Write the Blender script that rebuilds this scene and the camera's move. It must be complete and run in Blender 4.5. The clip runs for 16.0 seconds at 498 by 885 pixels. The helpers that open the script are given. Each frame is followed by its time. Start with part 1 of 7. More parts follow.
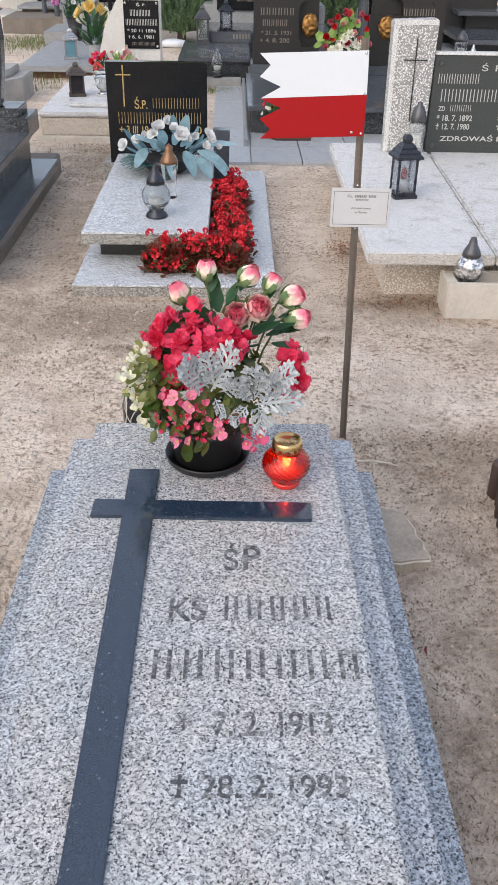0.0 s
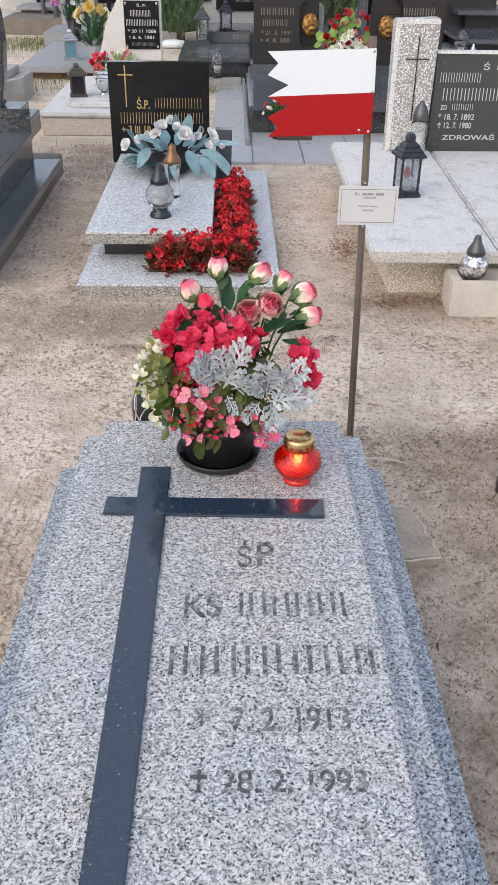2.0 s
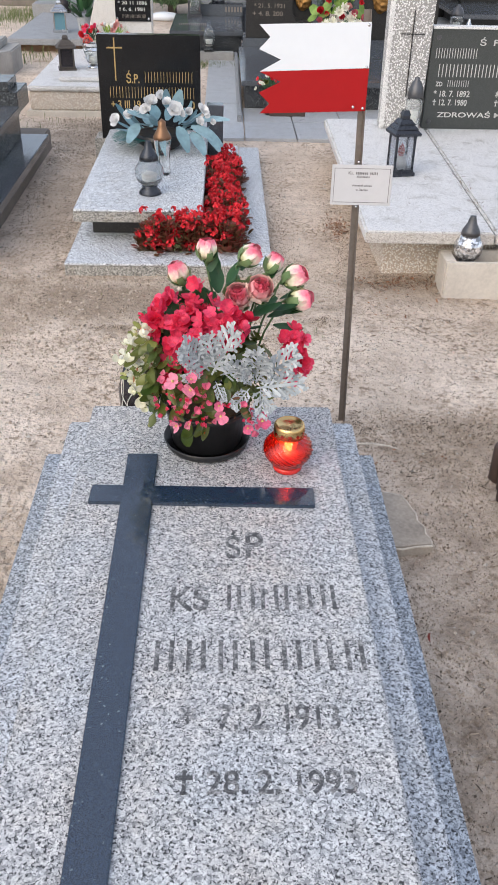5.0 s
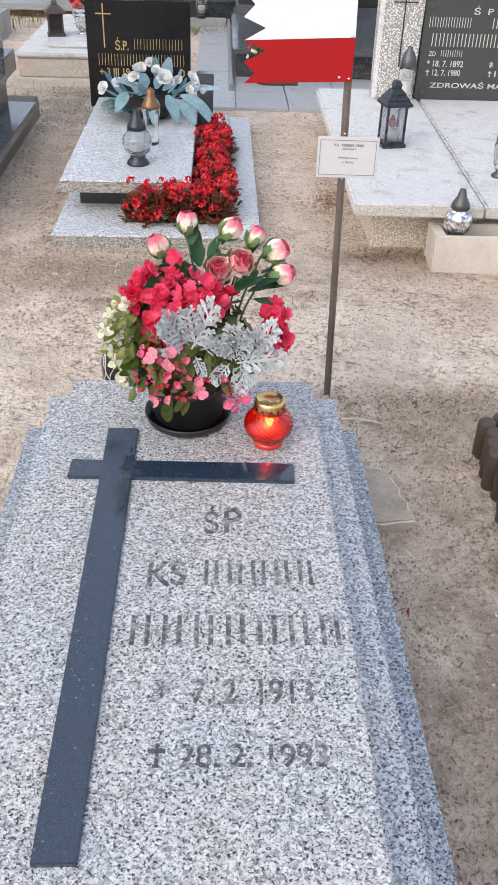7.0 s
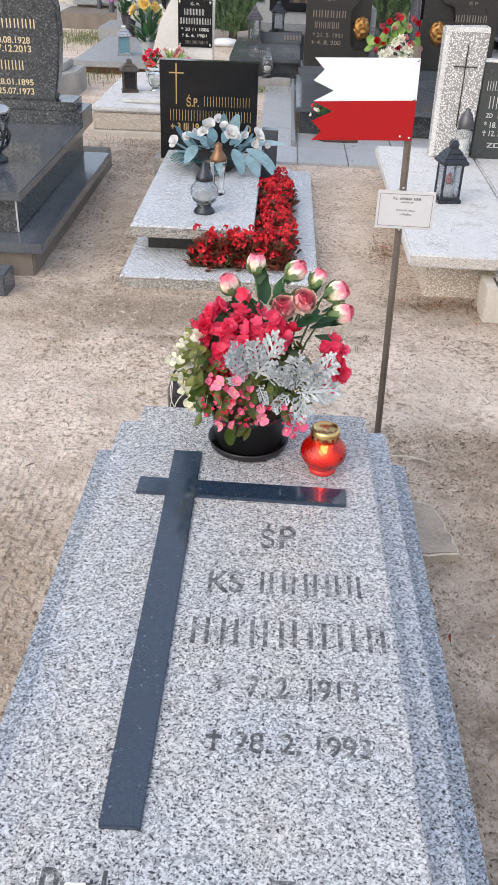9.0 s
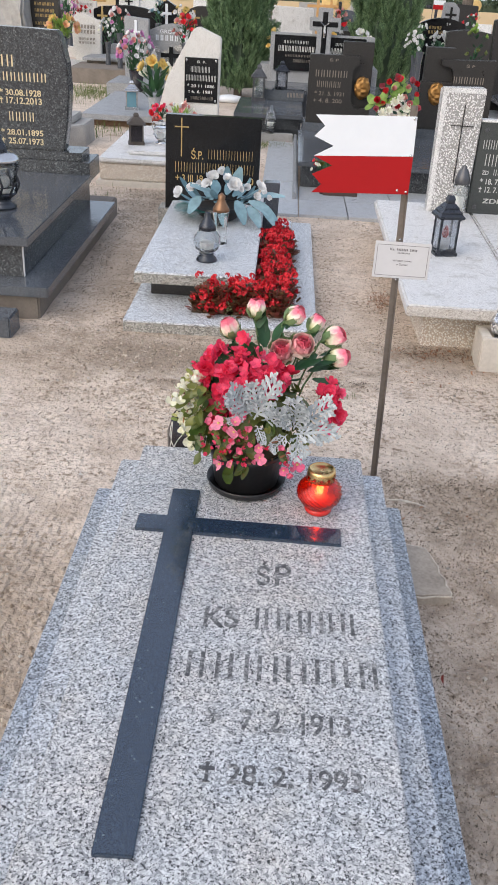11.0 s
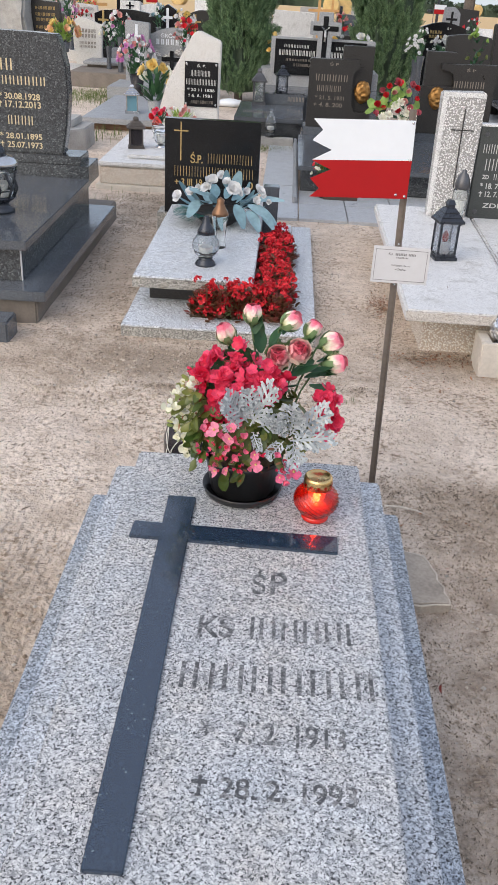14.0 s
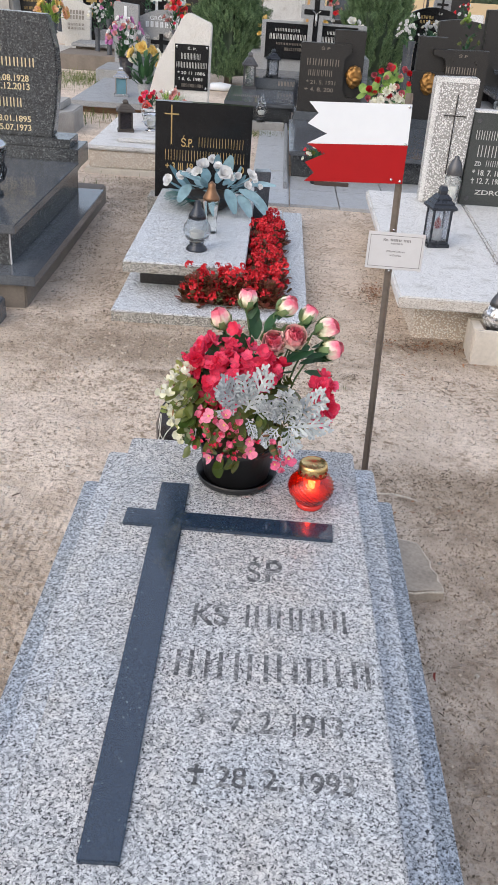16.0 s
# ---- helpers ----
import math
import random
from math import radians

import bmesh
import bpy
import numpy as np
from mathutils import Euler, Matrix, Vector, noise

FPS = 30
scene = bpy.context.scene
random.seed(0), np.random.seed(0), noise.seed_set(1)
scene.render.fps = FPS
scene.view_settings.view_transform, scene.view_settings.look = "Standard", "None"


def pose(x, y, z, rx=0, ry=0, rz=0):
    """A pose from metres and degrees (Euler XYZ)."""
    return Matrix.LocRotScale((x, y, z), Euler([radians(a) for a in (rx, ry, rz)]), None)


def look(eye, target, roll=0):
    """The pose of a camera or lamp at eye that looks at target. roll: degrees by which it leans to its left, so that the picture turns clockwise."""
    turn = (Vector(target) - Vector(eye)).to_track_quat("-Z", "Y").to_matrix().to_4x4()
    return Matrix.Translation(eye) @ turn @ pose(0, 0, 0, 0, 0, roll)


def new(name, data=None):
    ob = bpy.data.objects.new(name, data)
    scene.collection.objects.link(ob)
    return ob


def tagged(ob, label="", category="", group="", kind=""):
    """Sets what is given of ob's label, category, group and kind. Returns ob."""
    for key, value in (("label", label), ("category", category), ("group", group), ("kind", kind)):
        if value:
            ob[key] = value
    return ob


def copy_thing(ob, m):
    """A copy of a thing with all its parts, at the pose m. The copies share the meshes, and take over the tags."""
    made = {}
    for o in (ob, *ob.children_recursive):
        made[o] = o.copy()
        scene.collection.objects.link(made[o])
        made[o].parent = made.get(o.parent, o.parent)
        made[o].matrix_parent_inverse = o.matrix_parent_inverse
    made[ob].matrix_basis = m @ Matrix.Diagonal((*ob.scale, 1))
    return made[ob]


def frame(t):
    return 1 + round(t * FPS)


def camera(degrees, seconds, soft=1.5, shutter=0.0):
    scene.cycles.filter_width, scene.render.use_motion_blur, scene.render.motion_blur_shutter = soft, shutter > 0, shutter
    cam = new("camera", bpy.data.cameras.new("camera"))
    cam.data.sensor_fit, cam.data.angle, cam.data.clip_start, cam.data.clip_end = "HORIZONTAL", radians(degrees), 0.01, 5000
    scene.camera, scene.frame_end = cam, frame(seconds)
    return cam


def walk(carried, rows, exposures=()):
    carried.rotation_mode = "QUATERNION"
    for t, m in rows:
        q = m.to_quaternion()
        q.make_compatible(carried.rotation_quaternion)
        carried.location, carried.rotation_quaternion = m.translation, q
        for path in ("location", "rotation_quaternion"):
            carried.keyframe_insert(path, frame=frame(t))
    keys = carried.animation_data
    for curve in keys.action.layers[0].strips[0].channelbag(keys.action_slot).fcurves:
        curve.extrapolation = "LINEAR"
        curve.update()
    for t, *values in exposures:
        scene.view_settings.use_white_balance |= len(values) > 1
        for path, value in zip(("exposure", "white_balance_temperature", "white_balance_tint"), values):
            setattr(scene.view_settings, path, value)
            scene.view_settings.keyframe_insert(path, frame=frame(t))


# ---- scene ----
cam = camera(32.3, 16.0, 1.25, 0.5)
PATH = [
    (0, (0.055, -2.134, 1.686), (0.092, -0.435, 0.631), 1.0),
    (0.5, (0.053, -2.139, 1.682), (0.087, -0.439, 0.63), 0.8),
    (1, (0.044, -2.143, 1.687), (0.079, -0.445, 0.631), 0.7),
    (1.5, (0.028, -2.144, 1.683), (0.068, -0.446, 0.629), 0.8),
    (2, (0.022, -2.141, 1.68), (0.062, -0.441, 0.626), 0.8),
    (2.5, (0.023, -2.131, 1.678), (0.061, -0.431, 0.624), 0.8),
    (3, (0.022, -2.129, 1.676), (0.061, -0.43, 0.623), 0.7),
    (3.5, (0.02, -2.124, 1.674), (0.06, -0.424, 0.621), 0.8),
    (4, (0.03, -2.11, 1.671), (0.075, -0.416, 0.609), 0.8),
    (4.2, (0.022, -2.105, 1.671), (0.073, -0.412, 0.608), 1.0),
    (6.3, (0.046, -2.064, 1.669), (0.114, -0.432, 0.515), 1.9),
    (6.5, (0.047, -2.065, 1.669), (0.122, -0.43, 0.52), 2.0),
    (7, (0.063, -2.078, 1.674), (0.137, -0.442, 0.526), 2.0),
    (7.5, (0.115, -2.079, 1.674), (0.131, -0.473, 0.481), 0.8),
    (7.7, (0.141, -2.074, 1.681), (0.124, -0.498, 0.450), 0.6),
    (8, (0.127, -2.116, 1.693), (0.088, -0.528, 0.479), 0.6),
    (8.2, (0.086, -2.148, 1.694), (0.056, -0.534, 0.514), 1.4),
    (8.5, (0.041, -2.189, 1.696), (-0.006, -0.544, 0.559), 2.3),
    (8.7, (0.047, -2.218, 1.712), (-0.001, -0.545, 0.617), 1.9),
    (9, (0.031, -2.243, 1.711), (-0.004, -0.545, 0.653), 2.3),
    (9.2, (0.023, -2.244, 1.702), (-0.014, -0.546, 0.645), 2.0),
    (11.5, (0.038, -2.305, 1.72), (0.001, -0.541, 0.778), 3.4),
    (12, (0.041, -2.295, 1.719), (0.003, -0.529, 0.78), 3.2),
    (12.5, (0.033, -2.287, 1.716), (-0.005, -0.522, 0.775), 3.2),
    (13, (0.039, -2.28, 1.714), (0.001, -0.515, 0.773), 3.2),
    (13.5, (0.046, -2.274, 1.714), (0.008, -0.513, 0.768), 3.1),
    (14, (0.045, -2.272, 1.714), (0.006, -0.515, 0.76), 3.3),
    (14.5, (0.04, -2.265, 1.71), (0.005, -0.513, 0.747), 3.7),
    (15, (0.036, -2.261, 1.707), (0.012, -0.512, 0.736), 3.9),
    (15.5, (0.029, -2.257, 1.708), (0.018, -0.513, 0.729), 4.0),
    (16, (0.026, -2.255, 1.702), (0.018, -0.511, 0.723), 4.0),
]
E = 0.5
walk(cam, [(t, look(eye, target, roll)) for t, eye, target, roll in PATH],
     [(0, E), (4.2, E), (6.3, E + .17), (9.2, E + .17), (11.3, E), (16, E)])

# ---- world and light ----
SUN_DIR = (35.0, 215.0)  # elevation and compass turn of the veiled sun, degrees
world = bpy.data.worlds.new("overcast_sky")
scene.world = world
world.use_nodes = True
wn, wl = world.node_tree.nodes, world.node_tree.links
sky = wn.new("ShaderNodeTexSky")
sky.sky_type = "NISHITA"
sky.sun_disc = False
sky.sun_elevation = radians(SUN_DIR[0])
sky.sun_rotation = radians(SUN_DIR[1])
sky.dust_density = 2.6
sky.air_density = 1.2
sky.ozone_density = 1.0
wn["Background"].inputs["Strength"].default_value = 0.15
veil = wn.new("ShaderNodeMix")  # thin even cloud over the clear sky
veil.data_type = "RGBA"
veil.inputs[0].default_value = 0.5
veil.inputs[7].default_value = (4.9, 5.15, 6.05, 1)
wl.new(sky.outputs["Color"], veil.inputs[6])
wl.new(veil.outputs[2], wn["Background"].inputs["Color"])
sun_data = bpy.data.lights.new("sun", "SUN")
sun_data.energy = 0.9
sun_data.angle = radians(60)
sun_data.color = (1.0, 0.92, 0.84)
sun = new("sun", sun_data)
_a, _e = radians(SUN_DIR[1]), radians(SUN_DIR[0])
sun.matrix_world = look((math.sin(_a) * math.cos(_e) * 30, math.cos(_a) * math.cos(_e) * 30, math.sin(_e) * 30), (0, 0, 0))

# ---- small tools ----
def thing(name, x=0, y=0, z=0, rz=0, label="", category="", group="", kind=""):
    ob = new(name)
    ob.empty_display_size = 0.1
    ob.matrix_basis = pose(x, y, z, 0, 0, rz)
    return tagged(ob, label, category, group, kind)


def mesh_of(name, bm, material, smooth=False):
    me = bpy.data.meshes.new(name)
    bmesh.ops.recalc_face_normals(bm, faces=bm.faces)
    bm.to_mesh(me)
    bm.free()
    me.materials.append(material)
    if smooth:
        me.polygons.foreach_set("use_smooth", [True] * len(me.polygons))
    return me


def part(name, bm, material, parent, label="", smooth=False, m=None):
    ob = new(name, bm if isinstance(bm, bpy.types.Mesh) else mesh_of(name, bm, material, smooth))
    ob.parent = parent
    if m is not None:
        ob.matrix_basis = m
    return tagged(ob, label)


def solo(name, bm, material, label, category, m=None, smooth=False, group="", kind=""):
    ob = new(name, mesh_of(name, bm, material, smooth))
    if m is not None:
        ob.matrix_basis = m
    return tagged(ob, label, category, group, kind)


def box(x0, x1, y0, y1, z0, z1, bevel=0.004, bm=None):
    own = bmesh.new()
    r = bmesh.ops.create_cube(own, size=1)
    for v in r["verts"]:
        v.co = Vector((x0 + (v.co.x + .5) * (x1 - x0), y0 + (v.co.y + .5) * (y1 - y0), z0 + (v.co.z + .5) * (z1 - z0)))
    if bevel:
        bmesh.ops.bevel(own, geom=own.edges[:], offset=bevel, segments=2, affect="EDGES", clamp_overlap=True)
    return join(bm, own)


def join(bm, own):
    if bm is None:
        return own
    tmp = bpy.data.meshes.new("tmp")
    own.to_mesh(tmp)
    own.free()
    bm.from_mesh(tmp)
    bpy.data.meshes.remove(tmp)
    return bm


def lathe(profile, seg=24, cx=0, cy=0, bm=None, ripple=0, waves=0, twist=0):
    own = bmesh.new()
    rings = []
    for i, (r, z) in enumerate(profile):
        ring = []
        for k in range(seg):
            a = 2 * math.pi * k / seg
            rr = r * (1 + ripple * math.cos(waves * (a + twist * z))) if r > 0.001 else r
            ring.append(own.verts.new((cx + rr * math.cos(a), cy + rr * math.sin(a), z)))
        rings.append(ring)
    for a, b in zip(rings, rings[1:]):
        for k in range(seg):
            own.faces.new((a[k], a[(k + 1) % seg], b[(k + 1) % seg], b[k]))
    if profile[0][0] > 0.0005:
        own.faces.new(rings[0][::-1])
    if profile[-1][0] > 0.0005:
        own.faces.new(rings[-1])
    bmesh.ops.remove_doubles(own, verts=own.verts, dist=0.0001)
    return join(bm, own)


def prism(pts, y0, y1, bevel=0.003, bm=None, axis="y"):
    """An outline in x and z, drawn out from y0 to y1 (axis z: an outline in x and y, from z0 to z1)."""
    own = bmesh.new()
    def at(p, d):
        return (p[0], d, p[1]) if axis == "y" else (p[0], p[1], d)
    a = [own.verts.new(at(p, y0)) for p in pts]
    b = [own.verts.new(at(p, y1)) for p in pts]
    own.faces.new(a)
    own.faces.new(b[::-1])
    for i in range(len(pts)):
        j = (i + 1) % len(pts)
        own.faces.new((a[j], a[i], b[i], b[j]))
    bmesh.ops.recalc_face_normals(own, faces=own.faces)
    if bevel:
        sharp = [e for e in own.edges if len(e.link_faces) == 2 and e.calc_face_angle(0) > 0.5]
        bmesh.ops.bevel(own, geom=sharp, offset=bevel, segments=2, affect="EDGES", clamp_overlap=True)
    return join(bm, own)


def tube(path, radii, seg=8, bm=None):
    own = bmesh.new()
    path = [Vector(p) for p in path]
    if not isinstance(radii, (list, tuple)):
        radii = [radii] * len(path)
    rings = []
    for i, p in enumerate(path):
        d = (path[min(i + 1, len(path) - 1)] - path[max(i - 1, 0)]).normalized()
        s = d.cross(Vector((0.31, 0.92, 0.2))).normalized()
        t = d.cross(s)
        rings.append([own.verts.new(p + radii[i] * (s * math.cos(2 * math.pi * k / seg) + t * math.sin(2 * math.pi * k / seg))) for k in range(seg)])
    for a, b in zip(rings, rings[1:]):
        for k in range(seg):
            own.faces.new((a[k], a[(k + 1) % seg], b[(k + 1) % seg], b[k]))
    own.faces.new(rings[0][::-1])
    own.faces.new(rings[-1])
    return join(bm, own)


def leaf(bm, m, length, width, curl=0.3, fold=0.2, n=4, tip=0.15, base=0.25, belly=0.5):
    """One thin leaf or petal along +y of m, bent by curl and folded along its rib."""
    rows = []
    for i in range(n + 1):
        u = i / n
        w = width * 0.5 * (base + (1 - base) * math.sin(math.pi * min(1, u / (2 * belly)) if u < belly else math.pi * (0.5 + 0.5 * (u - belly) / (1 - belly) * (1 - tip))))
        y = length * math.sin(curl * u) / curl if abs(curl) > 0.01 else length * u
        z = length * (1 - math.cos(curl * u)) / curl if abs(curl) > 0.01 else 0
        rows.append([bm.verts.new(m @ Vector(p)) for p in ((-w, y, z + fold * w), (0, y, z), (w, y, z + fold * w))])
    for a, b in zip(rows, rows[1:]):
        for k in range(2):
            bm.faces.new((a[k], a[k + 1], b[k + 1], b[k]))


def facing(d, spin=0):
    """A turn whose +z points along d."""
    return Vector(d).to_track_quat("Z", "Y").to_matrix().to_4x4() @ Matrix.Rotation(spin, 4, "Z")


# ---- materials ----
def material(name, rough=0.6, metal=0.0):
    mt = bpy.data.materials.new(name)
    mt.use_nodes = True
    bsdf = mt.node_tree.nodes["Principled BSDF"]
    bsdf.inputs["Roughness"].default_value = rough
    bsdf.inputs["Metallic"].default_value = metal
    return mt, mt.node_tree.nodes, mt.node_tree.links, bsdf


def noise_node(n, l, scale, detail=4, rough=0.6, coord="Object"):
    tc = n.new("ShaderNodeTexCoord")
    tx = n.new("ShaderNodeTexNoise")
    tx.inputs["Scale"].default_value = scale
    tx.inputs["Detail"].default_value = detail
    tx.inputs["Roughness"].default_value = rough
    l.new(tc.outputs[coord], tx.inputs["Vector"])
    return tx


def ramp(n, l, source, stops, constant=False):
    r = n.new("ShaderNodeValToRGB")
    r.color_ramp.interpolation = "CONSTANT" if constant else "LINEAR"
    els = r.color_ramp.elements
    while len(els) < len(stops):
        els.new(0.5)
    for e, (p, c) in zip(els, stops):
        e.position = p
        e.color = (*c, 1) if len(c) == 3 else c
    l.new(source, r.inputs["Fac"])
    return r


def mixed(n, l, a, b, fac, mode="MIX"):
    mx = n.new("ShaderNodeMix")
    mx.data_type, mx.blend_type = "RGBA", mode
    for sock, val in ((mx.inputs[0], fac), (mx.inputs[6], a), (mx.inputs[7], b)):
        if isinstance(val, (int, float)):
            sock.default_value = val
        elif isinstance(val, tuple):
            sock.default_value = (*val, 1)
        else:
            l.new(val, sock)
    return mx.outputs[2]


def bumped(n, l, bsdf, height, strength=0.3, dist=0.002):
    b = n.new("ShaderNodeBump")
    b.inputs["Strength"].default_value = strength
    b.inputs["Distance"].default_value = dist
    l.new(height, b.inputs["Height"])
    l.new(b.outputs["Normal"], bsdf.inputs["Normal"])


def plain(name, col, rough=0.6, metal=0.0, var=0.25, scale=30, bump=0.15, coat=0.0):
    """A paint, plastic or stone of one colour with grain, blotches and fine relief."""
    mt, n, l, bsdf = material(name, rough, metal)
    fine, wide = noise_node(n, l, scale * 6), noise_node(n, l, scale * 0.5, 3)
    lo = tuple(c * (1 - var) for c in col)
    hi = tuple(min(1, c * (1 + var)) for c in col)
    c1 = ramp(n, l, wide.outputs["Fac"], [(0.3, lo), (0.7, hi)])
    c2 = ramp(n, l, fine.outputs["Fac"], [(0.3, lo), (0.7, hi)])
    l.new(mixed(n, l, c1.outputs["Color"], c2.outputs["Color"], 0.4), bsdf.inputs["Base Color"])
    rr = ramp(n, l, wide.outputs["Fac"], [(0.3, (max(0, rough - .08),) * 3), (0.7, (min(1, rough + .1),) * 3)])
    l.new(rr.outputs["Color"], bsdf.inputs["Roughness"])
    bumped(n, l, bsdf, fine.outputs["Fac"], bump, 0.001)
    bsdf.inputs["Coat Weight"].default_value = coat
    return mt


def granite(name, stops, grain, rough=0.45, tint=((1, 1, 1), (1, 1, 1)), bump=0.1, stain=(0.9, 0.86, 0.78), dirt=0.35, blend=0.35, spec=0.5):
    """Crystal grains, each of one of the stops' colours, softened by a finer grain, with wide drifts of tint and faint stains."""
    mt, n, l, bsdf = material(name, rough)
    bsdf.inputs["Specular IOR Level"].default_value = spec
    tc = n.new("ShaderNodeTexCoord")
    warp = noise_node(n, l, grain * 0.8, 2)
    vec = n.new("ShaderNodeVectorMath")
    vec.operation = "MULTIPLY_ADD"
    vec.inputs[1].default_value = (.7 / grain,) * 3
    l.new(warp.outputs["Color"], vec.inputs[0])
    l.new(tc.outputs["Object"], vec.inputs[2])
    vo = n.new("ShaderNodeTexVoronoi")
    vo.inputs["Scale"].default_value = grain
    l.new(vec.outputs[0], vo.inputs["Vector"])
    sep = n.new("ShaderNodeSeparateColor")
    l.new(vo.outputs["Color"], sep.inputs["Color"])
    crystals = ramp(n, l, sep.outputs[0], stops, True)
    fine = noise_node(n, l, grain * 2.2, 3, 0.7)
    fr = ramp(n, l, fine.outputs["Fac"], [(0.32, stops[0][1]), (0.47, stops[len(stops) // 2][1]), (0.62, stops[-1][1])])
    c = mixed(n, l, crystals.outputs["Color"], fr.outputs["Color"], blend)
    drift = noise_node(n, l, 3.5, 3)
    tr = ramp(n, l, drift.outputs["Fac"], [(0.35, tint[0]), (0.65, tint[1])])
    c = mixed(n, l, c, tr.outputs["Color"], 1.0, "MULTIPLY")
    blot = noise_node(n, l, 9, 5, 0.7)
    br = ramp(n, l, blot.outputs["Fac"], [(0.52, (1, 1, 1)), (0.72, stain)])
    c = mixed(n, l, c, br.outputs["Color"], dirt, "MULTIPLY")
    l.new(c, bsdf.inputs["Base Color"])
    rr = ramp(n, l, blot.outputs["Fac"], [(0.3, (max(0.02, rough - .07),) * 3), (0.7, (rough + .12,) * 3)])
    l.new(rr.outputs["Color"], bsdf.inputs["Roughness"])
    bumped(n, l, bsdf, fine.outputs["Fac"], bump, 0.001)
    return mt


def speckled(name, light, mid, dark, grain, rough=.42, tint=((1, 1, 1), (1, 1, 1)), bump=.12, spec=.5, cut=(.505, .575)):
    """Granite of three ragged minerals: pale feldspar, grey quartz and dark flecks of mica."""
    mt, n, l, bsdf = material(name, rough)
    bsdf.inputs["Specular IOR Level"].default_value = spec
    mott = noise_node(n, l, grain * 1.5, 3, .7)
    c = ramp(n, l, mott.outputs["Fac"], [(.36, tuple(q * .72 for q in light)), (.5, light), (.64, tuple(min(1, q * 1.18) for q in light))]).outputs["Color"]
    for k, (scale, at, soft, colour) in enumerate(((grain * .8, cut[0], .07, mid), (grain, cut[1], .035, dark))):
        tc = n.new("ShaderNodeTexCoord")
        mp = n.new("ShaderNodeMapping")
        mp.inputs["Location"].default_value = (3.7 * k + 1.3, 5.1 * k, 2.2)
        l.new(tc.outputs["Object"], mp.inputs["Vector"])
        nz = n.new("ShaderNodeTexNoise")
        nz.inputs["Scale"].default_value, nz.inputs["Detail"].default_value, nz.inputs["Roughness"].default_value, nz.inputs["Distortion"].default_value = scale, 2.5, .55, .6
        l.new(mp.outputs[0], nz.inputs["Vector"])
        c = mixed(n, l, c, colour, ramp(n, l, nz.outputs["Fac"], [(at, (0, 0, 0)), (at + soft, (1, 1, 1))]).outputs["Color"])
    clump = noise_node(n, l, grain * .36, 3, .55)
    c = mixed(n, l, c, ramp(n, l, clump.outputs["Fac"], [(.36, (.77, .775, .785)), (.5, (.98, .98, .98)), (.64, (1.11, 1.11, 1.1))]).outputs["Color"], 1.0, "MULTIPLY")
    drift = noise_node(n, l, 3.5, 3)
    c = mixed(n, l, c, ramp(n, l, drift.outputs["Fac"], [(.35, tint[0]), (.65, tint[1])]).outputs["Color"], 1.0, "MULTIPLY")
    blot = noise_node(n, l, 9, 5, .7)
    c = mixed(n, l, c, ramp(n, l, blot.outputs["Fac"], [(.5, (1, 1, 1)), (.7, (.92, .87, .79))]).outputs["Color"], .5, "MULTIPLY")
    l.new(c, bsdf.inputs["Base Color"])
    l.new(ramp(n, l, blot.outputs["Fac"], [(.3, (rough - .06,) * 3), (.7, (rough + .12,) * 3)]).outputs["Color"], bsdf.inputs["Roughness"])
    bumped(n, l, bsdf, mott.outputs["Fac"], bump, .001)
    return mt


GREY = speckled("grey_granite", (.61, .612, .607), (.29, .294, .3), (.036, .037, .04), 190, .4, ((.94, .97, 1.0), (1.03, 1.0, .97)), cut=(.505, .566))
GREY_TIER = speckled("grey_granite_tier", (.64, .65, .66), (.28, .288, .303), (.03, .031, .036), 180, .45, ((.91, .95, 1.0), (1, 1, .99)), .2)
# base tier: the same granite, darker and bluer, with a coarser surface
GREY_SIDE = speckled("grey_granite_base", (.53, .55, .575), (.23, .243, .262), (.03, .032, .037), 180, .5, ((.86, .93, 1.02), (.98, 1, 1)), .25, cut=(.48, .57))
PALE = speckled("pale_granite", (.74, .76, .775), (.41, .43, .45), (.04, .042, .047), 140, .35, cut=(.51, .575))
PALE_ROUGH = granite("pale_granite_rough", [(0, (.02, .02, .019)), (.2, (.08, .077, .07)), (.38, (.3, .285, .255)), (.65, (.46, .44, .4)), (.88, (.6, .58, .54))], 200, rough=.8, bump=.6, dirt=.6, stain=(.6, .52, .4))
TERRAZZO = granite("white_terrazzo", [(0, (.2, .2, .2)), (.07, (.42, .41, .4)), (.2, (.62, .61, .59)), (.5, (.75, .74, .72)), (.8, (.83, .82, .8))], 260, rough=.5, dirt=.8, stain=(.62, .6, .56), bump=.25)
